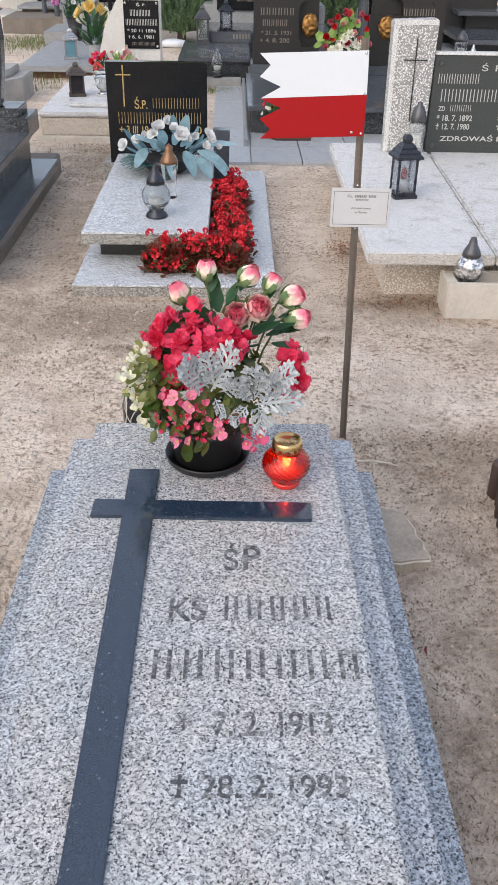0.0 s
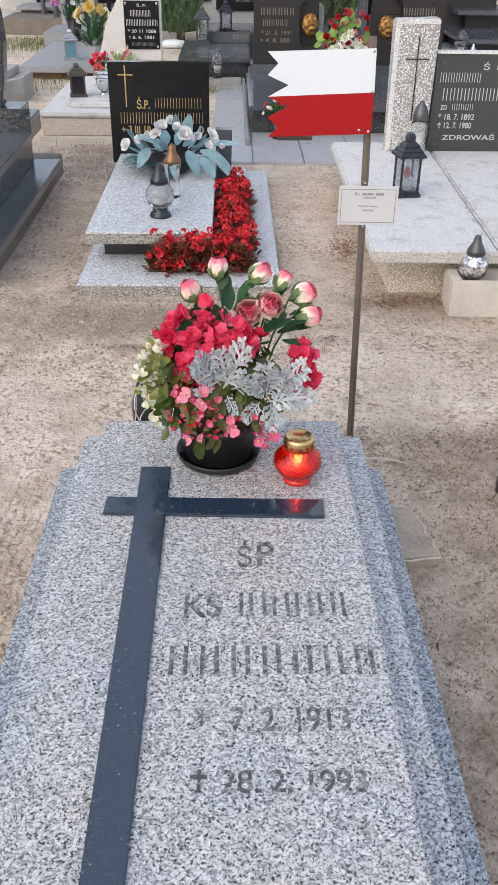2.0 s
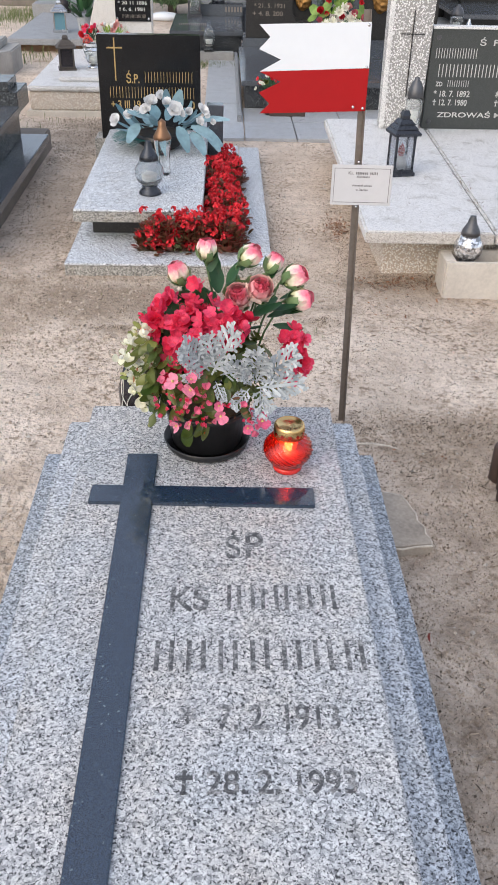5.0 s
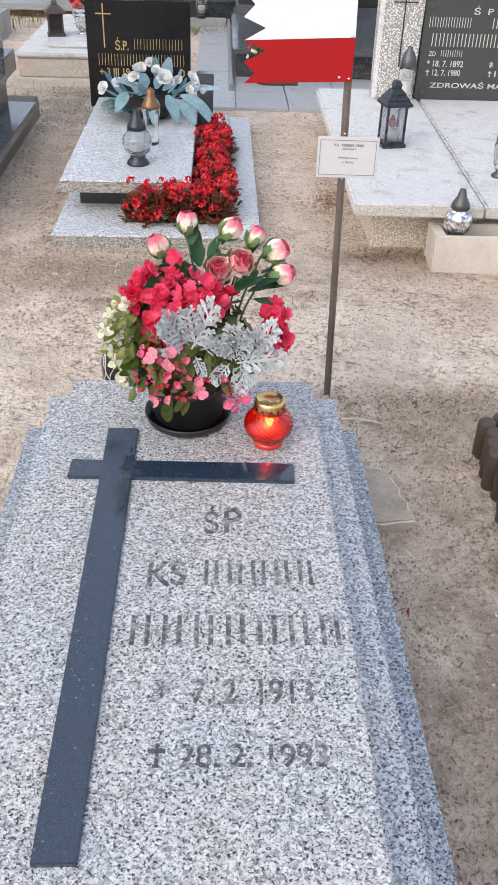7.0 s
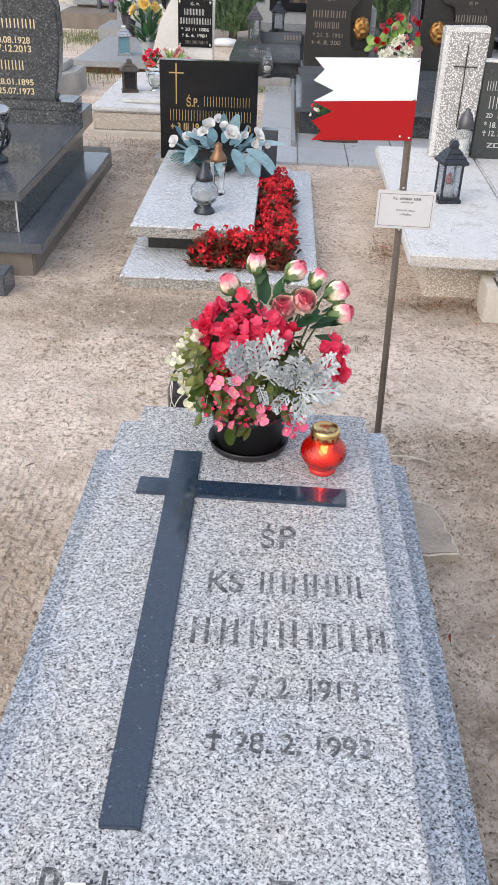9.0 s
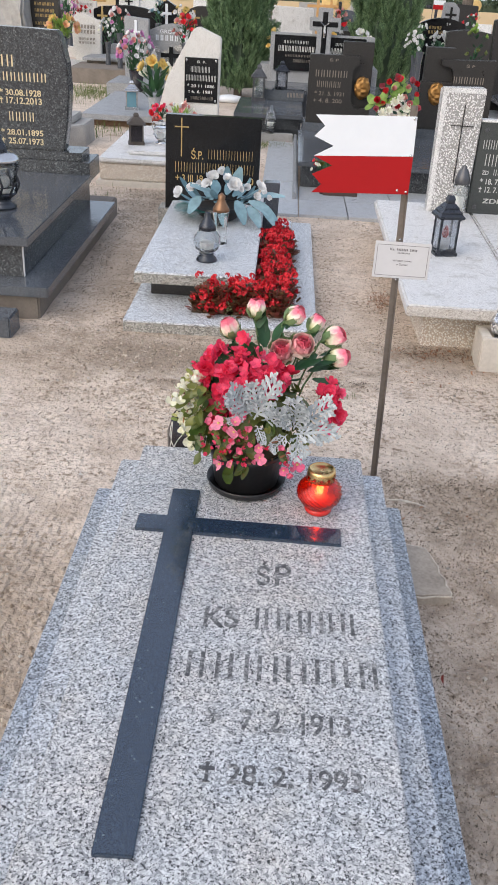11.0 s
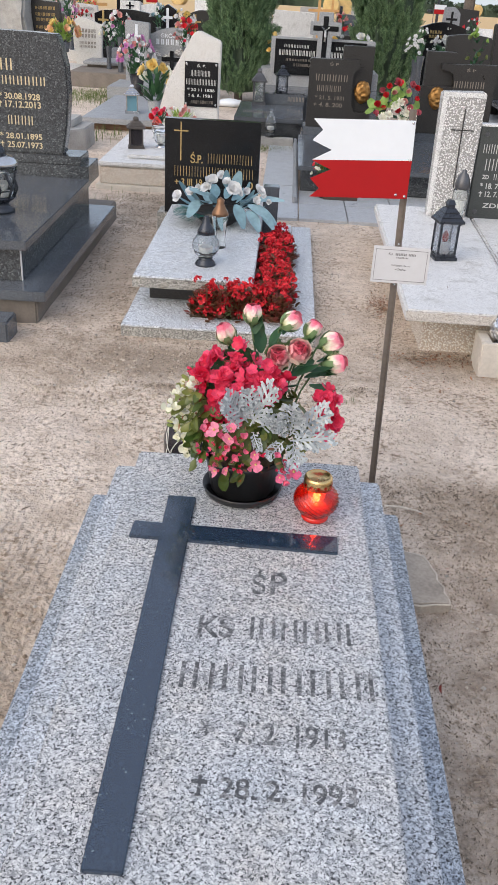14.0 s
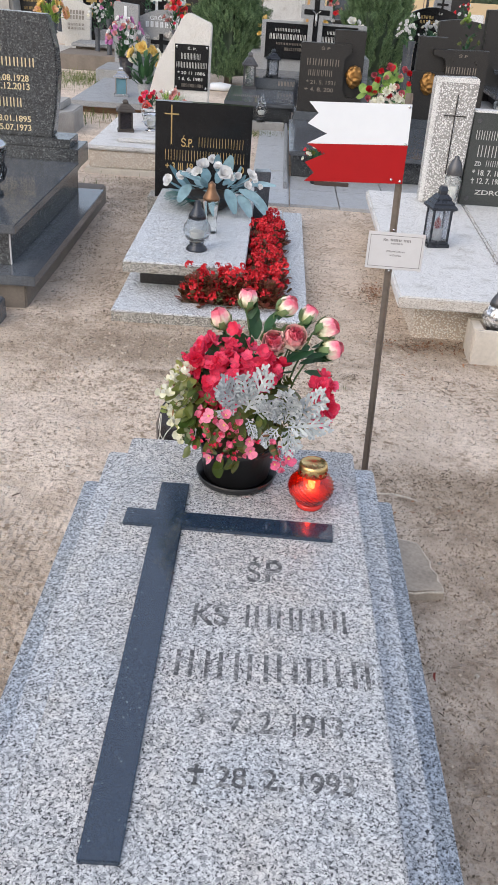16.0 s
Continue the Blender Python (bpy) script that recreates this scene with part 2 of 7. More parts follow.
def pebbled(name, stone, grout, scale, fill=.42, rough=.6):
    """Washed pebbles of pale stone set in a darker mortar."""
    mt, n, l, bsdf = material(name, rough)
    tc = n.new("ShaderNodeTexCoord")
    warp = noise_node(n, l, scale * .9, 2)
    vec = n.new("ShaderNodeVectorMath")
    vec.operation = "MULTIPLY_ADD"
    vec.inputs[1].default_value = (.6 / scale,) * 3
    l.new(warp.outputs["Color"], vec.inputs[0])
    l.new(tc.outputs["Object"], vec.inputs[2])
    vo = n.new("ShaderNodeTexVoronoi")
    vo.inputs["Scale"].default_value = scale
    l.new(vec.outputs[0], vo.inputs["Vector"])
    sep = n.new("ShaderNodeSeparateColor")
    l.new(vo.outputs["Color"], sep.inputs["Color"])
    each = ramp(n, l, sep.outputs[0], [(0, tuple(q * .55 for q in stone)), (.35, tuple(q * .9 for q in stone)), (1, stone)])
    fac = ramp(n, l, vo.outputs["Distance"], [(fill, (0, 0, 0)), (fill + .16, (1, 1, 1))])
    fine = noise_node(n, l, scale * 5, 3)
    dark = ramp(n, l, fine.outputs["Fac"], [(.35, tuple(q * .75 for q in grout)), (.65, tuple(min(1, q * 1.2) for q in grout))])
    l.new(mixed(n, l, each.outputs["Color"], dark.outputs["Color"], fac.outputs["Color"]), bsdf.inputs["Base Color"])
    inv = n.new("ShaderNodeMath")
    inv.operation = "SUBTRACT"
    inv.inputs[0].default_value = 1
    l.new(fac.outputs["Color"], inv.inputs[1])
    bumped(n, l, bsdf, inv.outputs[0], .5, .003)
    return mt


CHIPS = pebbled("washed_pebble_stone", (.78, .77, .75), (.3, .29, .275), 88, .37)
TERRAZZO_WARM = pebbled("cream_pebble_plinth", (.86, .82, .74), (.5, .41, .32), 105, .38, .75)
DARK = granite("dark_granite", [(0, (.012, .014, .016)), (.3, (.028, .031, .036)), (.6, (.055, .06, .067)), (.82, (.095, .103, .108)), (.94, (.17, .18, .18))], 125, rough=.16, dirt=.3, bump=.03)
# polished DARK made paler and bluer: sky reflection painted into the grain colours
DARK_TOP = granite("dark_granite_sky_tint", [(0, (.04, .047, .057)), (.3, (.066, .075, .088)), (.6, (.09, .1, .115)), (.85, (.13, .142, .158))], 320, rough=.12, dirt=.3, bump=.02, spec=.65)
ANTHRACITE = granite("anthracite_stone", [(0, (.009, .0082, .0075)), (.4, (.016, .0145, .0135)), (.75, (.026, .0235, .0215)), (.95, (.045, .042, .039))], 240, rough=.34, dirt=.3, bump=.05)
BLACK = granite("black_granite", [(0, (.004, .004, .005)), (.5, (.008, .008, .009)), (.93, (.014, .014, .016)), (.985, (.05, .055, .055))], 300, rough=.1, dirt=.1, bump=.02, spec=.3)
# black stone; the blue of the mirrored sky is mixed into its base colour
CROSS = granite("black_cross_sky_tint", [(0, (.007, .017, .04)), (.6, (.01, .023, .053)), (.95, (.015, .031, .065)), (.992, (.12, .16, .17))], 300, rough=.05, dirt=.15, bump=.002, spec=.72)
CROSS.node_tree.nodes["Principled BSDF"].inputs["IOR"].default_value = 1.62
SLATE = granite("slate_plaque", [(0, (.03, .034, .032)), (.4, (.045, .05, .047)), (.8, (.06, .065, .06))], 300, rough=.4, dirt=.3)
PAVING = granite("grey_paving", [(0, (.16, .165, .17)), (.3, (.25, .26, .27)), (.6, (.33, .34, .35)), (.85, (.42, .425, .43))], 300, rough=.5, dirt=.6)
# paler than PAVING, the sheen of the sky being part of the colour
PAVER = granite("polished_grey_paver", [(0, (.27, .28, .295)), (.3, (.38, .395, .41)), (.6, (.46, .475, .49)), (.85, (.55, .56, .57))], 300, rough=.32, dirt=.6)
CONCRETE = plain("worn_concrete", (.2, .172, .145), .9, var=.25, scale=14, bump=.6)
FRAGMENT = plain("worn_cement", (.4, .34, .275), .95, var=.35, scale=16, bump=.9)
CONCRETE_GREY = plain("grey_concrete", (.36, .35, .33), .9, var=.3, scale=14, bump=.6)
PLASTERED = granite("cream_artificial_stone", [(0, (.45, .43, .4)), (.2, (.58, .56, .52)), (.6, (.66, .64, .6)), (.9, (.72, .7, .67))], 200, rough=.7, dirt=.5)
EDGE = granite("worn_slab_edge", [(0, (.22, .2, .17)), (.15, (.4, .37, .33)), (.45, (.54, .5, .46)), (.75, (.66, .63, .59))], 220, rough=.8, dirt=.7, bump=.5)
CAST = plain("cast_concrete", (.58, .53, .46), .85, var=.18, scale=12, bump=.4)
STEEL = plain("weathered_steel", (.2, .17, .145), .5, .7, var=.3, scale=12)
CHROME = plain("polished_metal", (.6, .6, .6), .22, 1.0, var=.1)
WHITE_PAINT = plain("white_paint", (.7, .73, .76), .45, var=.03, scale=6, bump=.03)
RED_PAINT = plain("red_paint", (.35, .007, .009), .6, var=.06, scale=6, bump=.03)
RED_PAINT.node_tree.nodes["Principled BSDF"].inputs["Specular IOR Level"].default_value = .2
PLATE = plain("white_plate", (.56, .555, .56), .4, var=.05, scale=10, bump=.03)
INK = plain("grey_ink", (.16, .15, .15), .6, var=.1)
BLACK_PLASTIC = plain("black_plastic", (.012, .012, .013), .38, var=.2, scale=20)
GOLD = plain("gold_paint", (.47, .33, .13), .45, .4, var=.2)
BRASS = plain("brass", (.72, .5, .22), .25, 1.0, var=.12)
BRONZE = plain("gilded_relief", (.36, .19, .06), .42, .8, var=.5, scale=30, bump=.3)
SILVER_TXT = plain("silver_letter", (.55, .55, .52), .5, .2, var=.15)
CREAM_TXT = plain("pale_gold_letter", (.62, .52, .32), .5, .2, var=.15)
GREY_TXT = plain("dull_letter", (.2, .17, .14), .6, var=.2)
BLACK_METAL = plain("black_lantern_metal", (.045, .05, .06), .28, .6, var=.3)
PEWTER = plain("pewter_plastic", (.1, .1, .105), .35, .6, var=.3)
WOOD_BROWN = plain("brown_plastic_palisade", (.07, .045, .035), .6, var=.25, scale=25, bump=.3)
WAX = plain("white_wax", (.75, .73, .68), .5, var=.05)
RED_WAX = plain("red_candle", (.45, .03, .02), .4, var=.1)
DRY = plain("dry_litter", (.16, .11, .07), .9, var=.5, scale=60)


def glass(name, col=(1, 1, 1), rough=0.05, see=0.85, ior=1.3, coat=0.0):
    mt, n, l, bsdf = material(name, rough)
    bsdf.inputs["Base Color"].default_value = (*col, 1)
    bsdf.inputs["Transmission Weight"].default_value = see
    bsdf.inputs["IOR"].default_value = ior
    bsdf.inputs["Coat Weight"].default_value = coat
    nz = noise_node(n, l, 60, 3)
    bumped(n, l, bsdf, nz.outputs["Fac"], .25, .002)
    return mt


CLEAR = glass("clear_glass", (.93, .95, .95), .04, .97)
HAZY = glass("hazy_pane", (.74, .77, .82), .18, .9)
FROST = glass("frosted_globe", (.78, .81, .83), .09, .94)
MILK = glass("frosted_glass", (.86, .88, .87), .35, .45)
RED_GLASS = glass("red_glass", (.97, .05, .015), .02, .95, 1.16, 1.0)
RED_FOOT = glass("red_glass_foot", (.8, .02, .01), .08, .25, 1.3, 1.0)
BLUE_GLASS = glass("blue_glass", (.3, .55, .65), .15, .6)
SMOKE = glass("dark_glass", (.05, .045, .05), .1, .4)


def flame_material():
    mt, n, l, bsdf = material("candle_flame")
    bsdf.inputs["Emission Color"].default_value = (1, .78, .42, 1)
    bsdf.inputs["Emission Strength"].default_value = 13
    return mt


FLAME = flame_material()


def foliage(name, a, b, rough=.55, per="island", trans=0.25, sheen=0.0, scale=25):
    """Leaves or petals from colour a to b by chance, with blotches, letting some light through."""
    mt, n, l, bsdf = material(name, rough)
    if per == "island":
        rnd = n.new("ShaderNodeNewGeometry").outputs["Random Per Island"]
    else:
        rnd = n.new("ShaderNodeObjectInfo").outputs["Random"]
    c = ramp(n, l, rnd, [(0, a), (1, b)]).outputs["Color"]
    nz = noise_node(n, l, scale, 4)
    sh = ramp(n, l, nz.outputs["Fac"], [(0.3, (.65, .65, .65)), (0.7, (1.2, 1.2, 1.2))])
    c = mixed(n, l, c, sh.outputs["Color"], .7, "MULTIPLY")
    l.new(c, bsdf.inputs["Base Color"])
    tl = n.new("ShaderNodeBsdfTranslucent")
    l.new(c, tl.inputs["Color"])
    ms = n.new("ShaderNodeMixShader")
    ms.inputs[0].default_value = trans
    l.new(bsdf.outputs[0], ms.inputs[1])
    l.new(tl.outputs[0], ms.inputs[2])
    l.new(ms.outputs[0], n["Material Output"].inputs["Surface"])
    bumped(n, l, bsdf, nz.outputs["Fac"], .3, .002)
    return mt


GREEN = foliage("begonia_leaf_green", (.035, .085, .016), (.2, .21, .05), .33, scale=45)
PALE_GREEN = foliage("yellowing_leaf", (.12, .18, .03), (.5, .5, .18), .4, scale=50)
BROWN_LEAF = foliage("withered_leaf", (.12, .04, .02), (.34, .16, .07), .6)
DEEP_GREEN = foliage("rose_leaf_green", (.02, .075, .03), (.055, .15, .06), .5)
STEM_GREEN = foliage("stem_green", (.11, .2, .08), (.22, .33, .15), .5)
SILVER_LEAF = foliage("silver_leaf", (.33, .37, .385), (.6, .635, .645), .9, trans=.1)
RED_PETAL = foliage("red_petal", (.78, .018, .07), (.94, .12, .25), .5, trans=.3, scale=110, per="object")
PINK_PETAL = foliage("pink_petal", (.84, .13, .27), (.92, .36, .48), .5, trans=.3, scale=110, per="object")
CREAM_PETAL = foliage("ivory_begonia_petal", (.9, .88, .66), (.97, .97, .91), .6, trans=.3, per="object")
WHITE_PETAL = foliage("cream_petal", (.9, .87, .66), (.97, .97, .92), .6, trans=.3)
SCARLET = foliage("scarlet_petal", (.5, .006, .016), (.95, .06, .08), .4, trans=.25, scale=110, per="object")
DARK_LEAF = foliage("bronze_leaf", (.13, .085, .035), (.27, .055, .045), .4, scale=60)
TEAL_LEAF = foliage("blue_fabric_leaf", (.12, .235, .28), (.3, .45, .5), .7, trans=.15)
TEAL_DARK = foliage("teal_frond", (.01, .1, .09), (.03, .2, .17), .6)
WHITE_CLOTH = foliage("white_fabric_petal", (.78, .78, .77), (.86, .86, .86), .8, trans=.2)
YELLOW = foliage("yellow_petal", (.84, .55, .1), (.88, .72, .32), .6)
PURPLE = foliage("violet_petal", (.52, .12, .42), (.8, .45, .68), .6)
ROSE_SILK = foliage("dusky_rose_silk", (.42, .035, .07), (.68, .2, .24), .7, trans=.15)
PEACH = foliage("peach_petal", (.82, .42, .24), (.9, .62, .36), .6)
MIXED_PINK = foliage("pink_silk_petal", (.7, .2, .25), (.8, .5, .4), .6)
THUJA = foliage("thuja_green", (.045, .1, .048), (.25, .37, .18), .6, trans=.15, scale=9)
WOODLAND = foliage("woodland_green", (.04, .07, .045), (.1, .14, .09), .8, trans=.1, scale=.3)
GRASS = foliage("dry_grass", (.09, .14, .035), (.24, .26, .1), .7)
BARK = plain("bark", (.12, .1, .085), .9, var=.5, scale=8, bump=.8)
YELLOW_GREEN = foliage("lime_leaf", (.2, .35, .06), (.35, .5, .12), .5)


def rose_material():
    """Cream at the foot of the bud, pink towards the petal rims."""
    mt, n, l, bsdf = material("rose_petal", .6)
    tc = n.new("ShaderNodeTexCoord")
    sep = n.new("ShaderNodeSeparateXYZ")
    l.new(tc.outputs["Object"], sep.inputs[0])
    nz = noise_node(n, l, 34, 3)
    ad = n.new("ShaderNodeMath")
    ad.operation = "MULTIPLY_ADD"
    ad.inputs[1].default_value = .06
    l.new(nz.outputs["Fac"], ad.inputs[0])
    l.new(sep.outputs["Z"], ad.inputs[2])
    mr = n.new("ShaderNodeMapRange")
    mr.inputs["From Min"].default_value, mr.inputs["From Max"].default_value = .034, .087
    l.new(ad.outputs[0], mr.inputs["Value"])
    c = ramp(n, l, mr.outputs[0], [(0, (.7, .72, .42)), (.42, (.86, .8, .62)), (.6, (.86, .55, .5)), (.78, (.84, .25, .33)), (1, (.78, .12, .2))])
    l.new(c.outputs["Color"], bsdf.inputs["Base Color"])
    bumped(n, l, bsdf, nz.outputs["Fac"], .2, .002)
    return mt


ROSE = rose_material()


def open_rose_material():
    """Crimson in the coiled heart, pale pink and cream on the outer petals."""
    mt, n, l, bsdf = material("open_rose_petal", .6)
    tc = n.new("ShaderNodeTexCoord")
    flat = n.new("ShaderNodeVectorMath")
    flat.operation = "MULTIPLY"
    flat.inputs[1].default_value = (1, 1, 0)
    l.new(tc.outputs["Object"], flat.inputs[0])
    far = n.new("ShaderNodeVectorMath")
    far.operation = "LENGTH"
    l.new(flat.outputs[0], far.inputs[0])
    nz = noise_node(n, l, 60, 3)
    ad = n.new("ShaderNodeMath")
    ad.operation = "MULTIPLY_ADD"
    ad.inputs[1].default_value = .012
    l.new(nz.outputs["Fac"], ad.inputs[0])
    l.new(far.outputs["Value"], ad.inputs[2])
    mr = n.new("ShaderNodeMapRange")
    mr.inputs["From Min"].default_value, mr.inputs["From Max"].default_value = .006, .037
    l.new(ad.outputs[0], mr.inputs["Value"])
    c = ramp(n, l, mr.outputs[0], [(0, (.6, .06, .12)), (.3, (.76, .15, .22)), (.55, (.84, .28, .34)), (.8, (.88, .5, .5)), (1, (.9, .74, .64))])
    l.new(c.outputs["Color"], bsdf.inputs["Base Color"])
    bumped(n, l, bsdf, nz.outputs["Fac"], .2, .002)
    return mt


OPEN_ROSE = open_rose_material()


def sand_material():
    mt, n, l, bsdf = material("sandy_soil", .95)
    wide, mid, fine, grit, clod = noise_node(n, l, .9, 4), noise_node(n, l, 6, 5, .65), noise_node(n, l, 60, 5, .7), noise_node(n, l, 190, 3, .7), noise_node(n, l, 30, 3, .6)
    c = ramp(n, l, wide.outputs["Fac"], [(.3, (.532, .43, .333)), (.52, (.68, .574, .475)), (.72, (.775, .676, .576))]).outputs["Color"]
    c = mixed(n, l, c, ramp(n, l, mid.outputs["Fac"], [(.32, (.7, .65, .6)), (.5, (1, .985, .97)), (.64, (1.08, 1.075, 1.07))]).outputs["Color"], .75, "MULTIPLY")
    c = mixed(n, l, c, ramp(n, l, fine.outputs["Fac"], [(.34, (.7, .67, .63)), (.46, (1, 1, 1)), (.7, (1.12, 1.12, 1.11))]).outputs["Color"], .65, "MULTIPLY")
    c = mixed(n, l, c, ramp(n, l, grit.outputs["Fac"], [(.3, (.3, .26, .22)), (.4, (1, 1, 1)), (.64, (1, 1, 1)), (.74, (1.4, 1.4, 1.4))]).outputs["Color"], .75, "MULTIPLY")
    lump = noise_node(n, l, 42, 3, .6)
    patch = noise_node(n, l, 3.2, 3, .6)
    amount = ramp(n, l, patch.outputs["Fac"], [(.4, (.04, .04, .04)), (.6, (1, 1, 1))])
    c = mixed(n, l, c, ramp(n, l, lump.outputs["Fac"], [(.42, (1.1, 1.1, 1.1)), (.53, (1, 1, 1)), (.585, (.74, .7, .65)), (.65, (.45, .4, .35))]).outputs["Color"], amount.outputs["Color"], "MULTIPLY")
    # damp brown earth beside the stone
    tc = n.new("ShaderNodeTexCoord")
    vm = n.new("ShaderNodeVectorMath")
    vm.operation = "DISTANCE"
    mp = n.new("ShaderNodeMapping")
    mp.inputs["Scale"].default_value = (1.15, .62, 0)
    l.new(tc.outputs["Object"], mp.inputs["Vector"])
    l.new(mp.outputs[0], vm.inputs[0])
    vm.inputs[1].default_value = (1.15 * 1.15, .62 * -1.1, 0)
    ad = n.new("ShaderNodeMath")
    ad.operation = "MULTIPLY_ADD"
    ad.inputs[1].default_value = .9
    l.new(mid.outputs["Fac"], ad.inputs[0])
    l.new(vm.outputs["Value"], ad.inputs[2])
    mr = n.new("ShaderNodeMapRange")
    mr.inputs["From Min"].default_value, mr.inputs["From Max"].default_value = .8, 1.55
    mr.inputs["To Min"].default_value, mr.inputs["To Max"].default_value = 1, 0
    l.new(ad.outputs[0], mr.inputs["Value"])
    dm = n.new("ShaderNodeMath")
    dm.operation = "MULTIPLY"
    dm.inputs[1].default_value = .8
    l.new(mr.outputs[0], dm.inputs[0])
    c = mixed(n, l, c, (.165, .127, .095), dm.outputs[0])
    # loose dug earth in front of the pale grave and at the foot of the post
    for centre, stretch, most in (((-.35, 1.7), (.8, 2.2), .8), ((.85, .5), (1.6, 3.2), .5), ((.95, 1.9), (2.2, 3.4), .6), ((-.8, -.9), (1.9, .6), .7), ((-1.0, 3.0), (3.4, .6), .5), ((.36, 3.2), (9.0, .8), .2), ((-1.0, 4.75), (2.0, 1.3), .6)):
        m2 = n.new("ShaderNodeMapping")
        m2.inputs["Scale"].default_value = (*stretch, 0)
        l.new(tc.outputs["Object"], m2.inputs["Vector"])
        v2 = n.new("ShaderNodeVectorMath")
        v2.operation = "DISTANCE"
        v2.inputs[1].default_value = (centre[0] * stretch[0], centre[1] * stretch[1], 0)
        l.new(m2.outputs[0], v2.inputs[0])
        a2 = n.new("ShaderNodeMath")
        a2.operation = "MULTIPLY_ADD"
        a2.inputs[1].default_value = 1.1
        l.new(mid.outputs["Fac"], a2.inputs[0])
        l.new(v2.outputs["Value"], a2.inputs[2])
        r2 = n.new("ShaderNodeMapRange")
        r2.inputs["From Min"].default_value, r2.inputs["From Max"].default_value = .8, 1.55
        r2.inputs["To Min"].default_value, r2.inputs["To Max"].default_value = most, 0
        l.new(a2.outputs[0], r2.inputs["Value"])
        c = mixed(n, l, c, (.3, .23, .165), r2.outputs[0])
    # stubble field far away
    sp = n.new("ShaderNodeSeparateXYZ")
    l.new(tc.outputs["Object"], sp.inputs[0])
    mf = n.new("ShaderNodeMapRange")
    mf.inputs["From Min"].default_value, mf.inputs["From Max"].default_value = 40, 50
    l.new(sp.outputs["Y"], mf.inputs["Value"])
    c = mixed(n, l, c, (.62, .42, .2), mf.outputs[0])
    l.new(c, bsdf.inputs["Base Color"])
    b1 = n.new("ShaderNodeBump")
    b1.inputs["Strength"].default_value, b1.inputs["Distance"].default_value = .6, .012
    l.new(mid.outputs["Fac"], b1.inputs["Height"])
    b2 = n.new("ShaderNodeBump")
    b2.inputs["Strength"].default_value, b2.inputs["Distance"].default_value = .95, .006
    l.new(fine.outputs["Fac"], b2.inputs["Height"])
    # rake lines on the left, running away from the path
    wm = n.new("ShaderNodeMapping")
    wm.inputs["Rotation"].default_value = (0, 0, radians(4))
    l.new(tc.outputs["Object"], wm.inputs["Vector"])
    wv = n.new("ShaderNodeTexWave")
    wv.inputs["Scale"].default_value, wv.inputs["Distortion"].default_value = 10.5, 5.0
    wv.inputs["Detail"].default_value, wv.inputs["Detail Scale"].default_value = 2, 1.0
    l.new(wm.outputs[0], wv.inputs["Vector"])
    rk = n.new("ShaderNodeMapRange")
    rk.inputs["From Min"].default_value, rk.inputs["From Max"].default_value = -.35, -.75
    l.new(sp.outputs["X"], rk.inputs["Value"])
    rky = n.new("ShaderNodeMapRange")
    rky.inputs["From Min"].default_value, rky.inputs["From Max"].default_value = .55, .1
    l.new(sp.outputs["Y"], rky.inputs["Value"])
    rm = n.new("ShaderNodeMath")
    rm.operation = "MULTIPLY"
    l.new(rk.outputs[0], rm.inputs[0])
    l.new(rky.outputs[0], rm.inputs[1])
    rs = n.new("ShaderNodeMath")
    rs.operation = "MULTIPLY"
    rs.inputs[1].default_value = .55
    l.new(rm.outputs[0], rs.inputs[0])
    b3 = n.new("ShaderNodeBump")
    b3.inputs["Distance"].default_value = .009
    l.new(rs.outputs[0], b3.inputs["Strength"])
    l.new(wv.outputs["Fac"], b3.inputs["Height"])
    b4 = n.new("ShaderNodeBump")
    b4.inputs["Strength"].default_value, b4.inputs["Distance"].default_value = .75, .014
    cl = ramp(n, l, clod.outputs["Fac"], [(.3, (0, 0, 0)), (.8, (1, 1, 1))])
    l.new(cl.outputs["Color"], b4.inputs["Height"])
    l.new(b1.outputs["Normal"], b4.inputs["Normal"])
    l.new(b4.outputs["Normal"], b3.inputs["Normal"])
    l.new(b3.outputs["Normal"], b2.inputs["Normal"])
    l.new(b2.outputs["Normal"], bsdf.inputs["Normal"])
    return mt


SAND = sand_material()


def worn_paint():
    """Dark letter paint, flaked so that the granite's pale grain comes through, on some letters almost gone."""
    mt, n, l, bsdf = material("worn_letter_paint", .6)
    nz = noise_node(n, l, 60, 4, .7)
    gr = noise_node(n, l, 260, 2)
    g = ramp(n, l, gr.outputs["Fac"], [(.38, (.1, .1, .105)), (.5, (.36, .36, .36)), (.62, (.52, .515, .5))])
    own = n.new("ShaderNodeMath")
    own.operation = "MULTIPLY_ADD"
    own.inputs[1].default_value = .08
    l.new(n.new("ShaderNodeObjectInfo").outputs["Random"], own.inputs[0])
    l.new(nz.outputs["Fac"], own.inputs[2])
    fac = ramp(n, l, own.outputs[0], [(.47, (.05, .05, .05)), (.68, (.88, .88, .88))])
    l.new(mixed(n, l, (.055, .057, .06), g.outputs["Color"], fac.outputs["Color"]), bsdf.inputs["Base Color"])
    return mt


WORN = worn_paint()


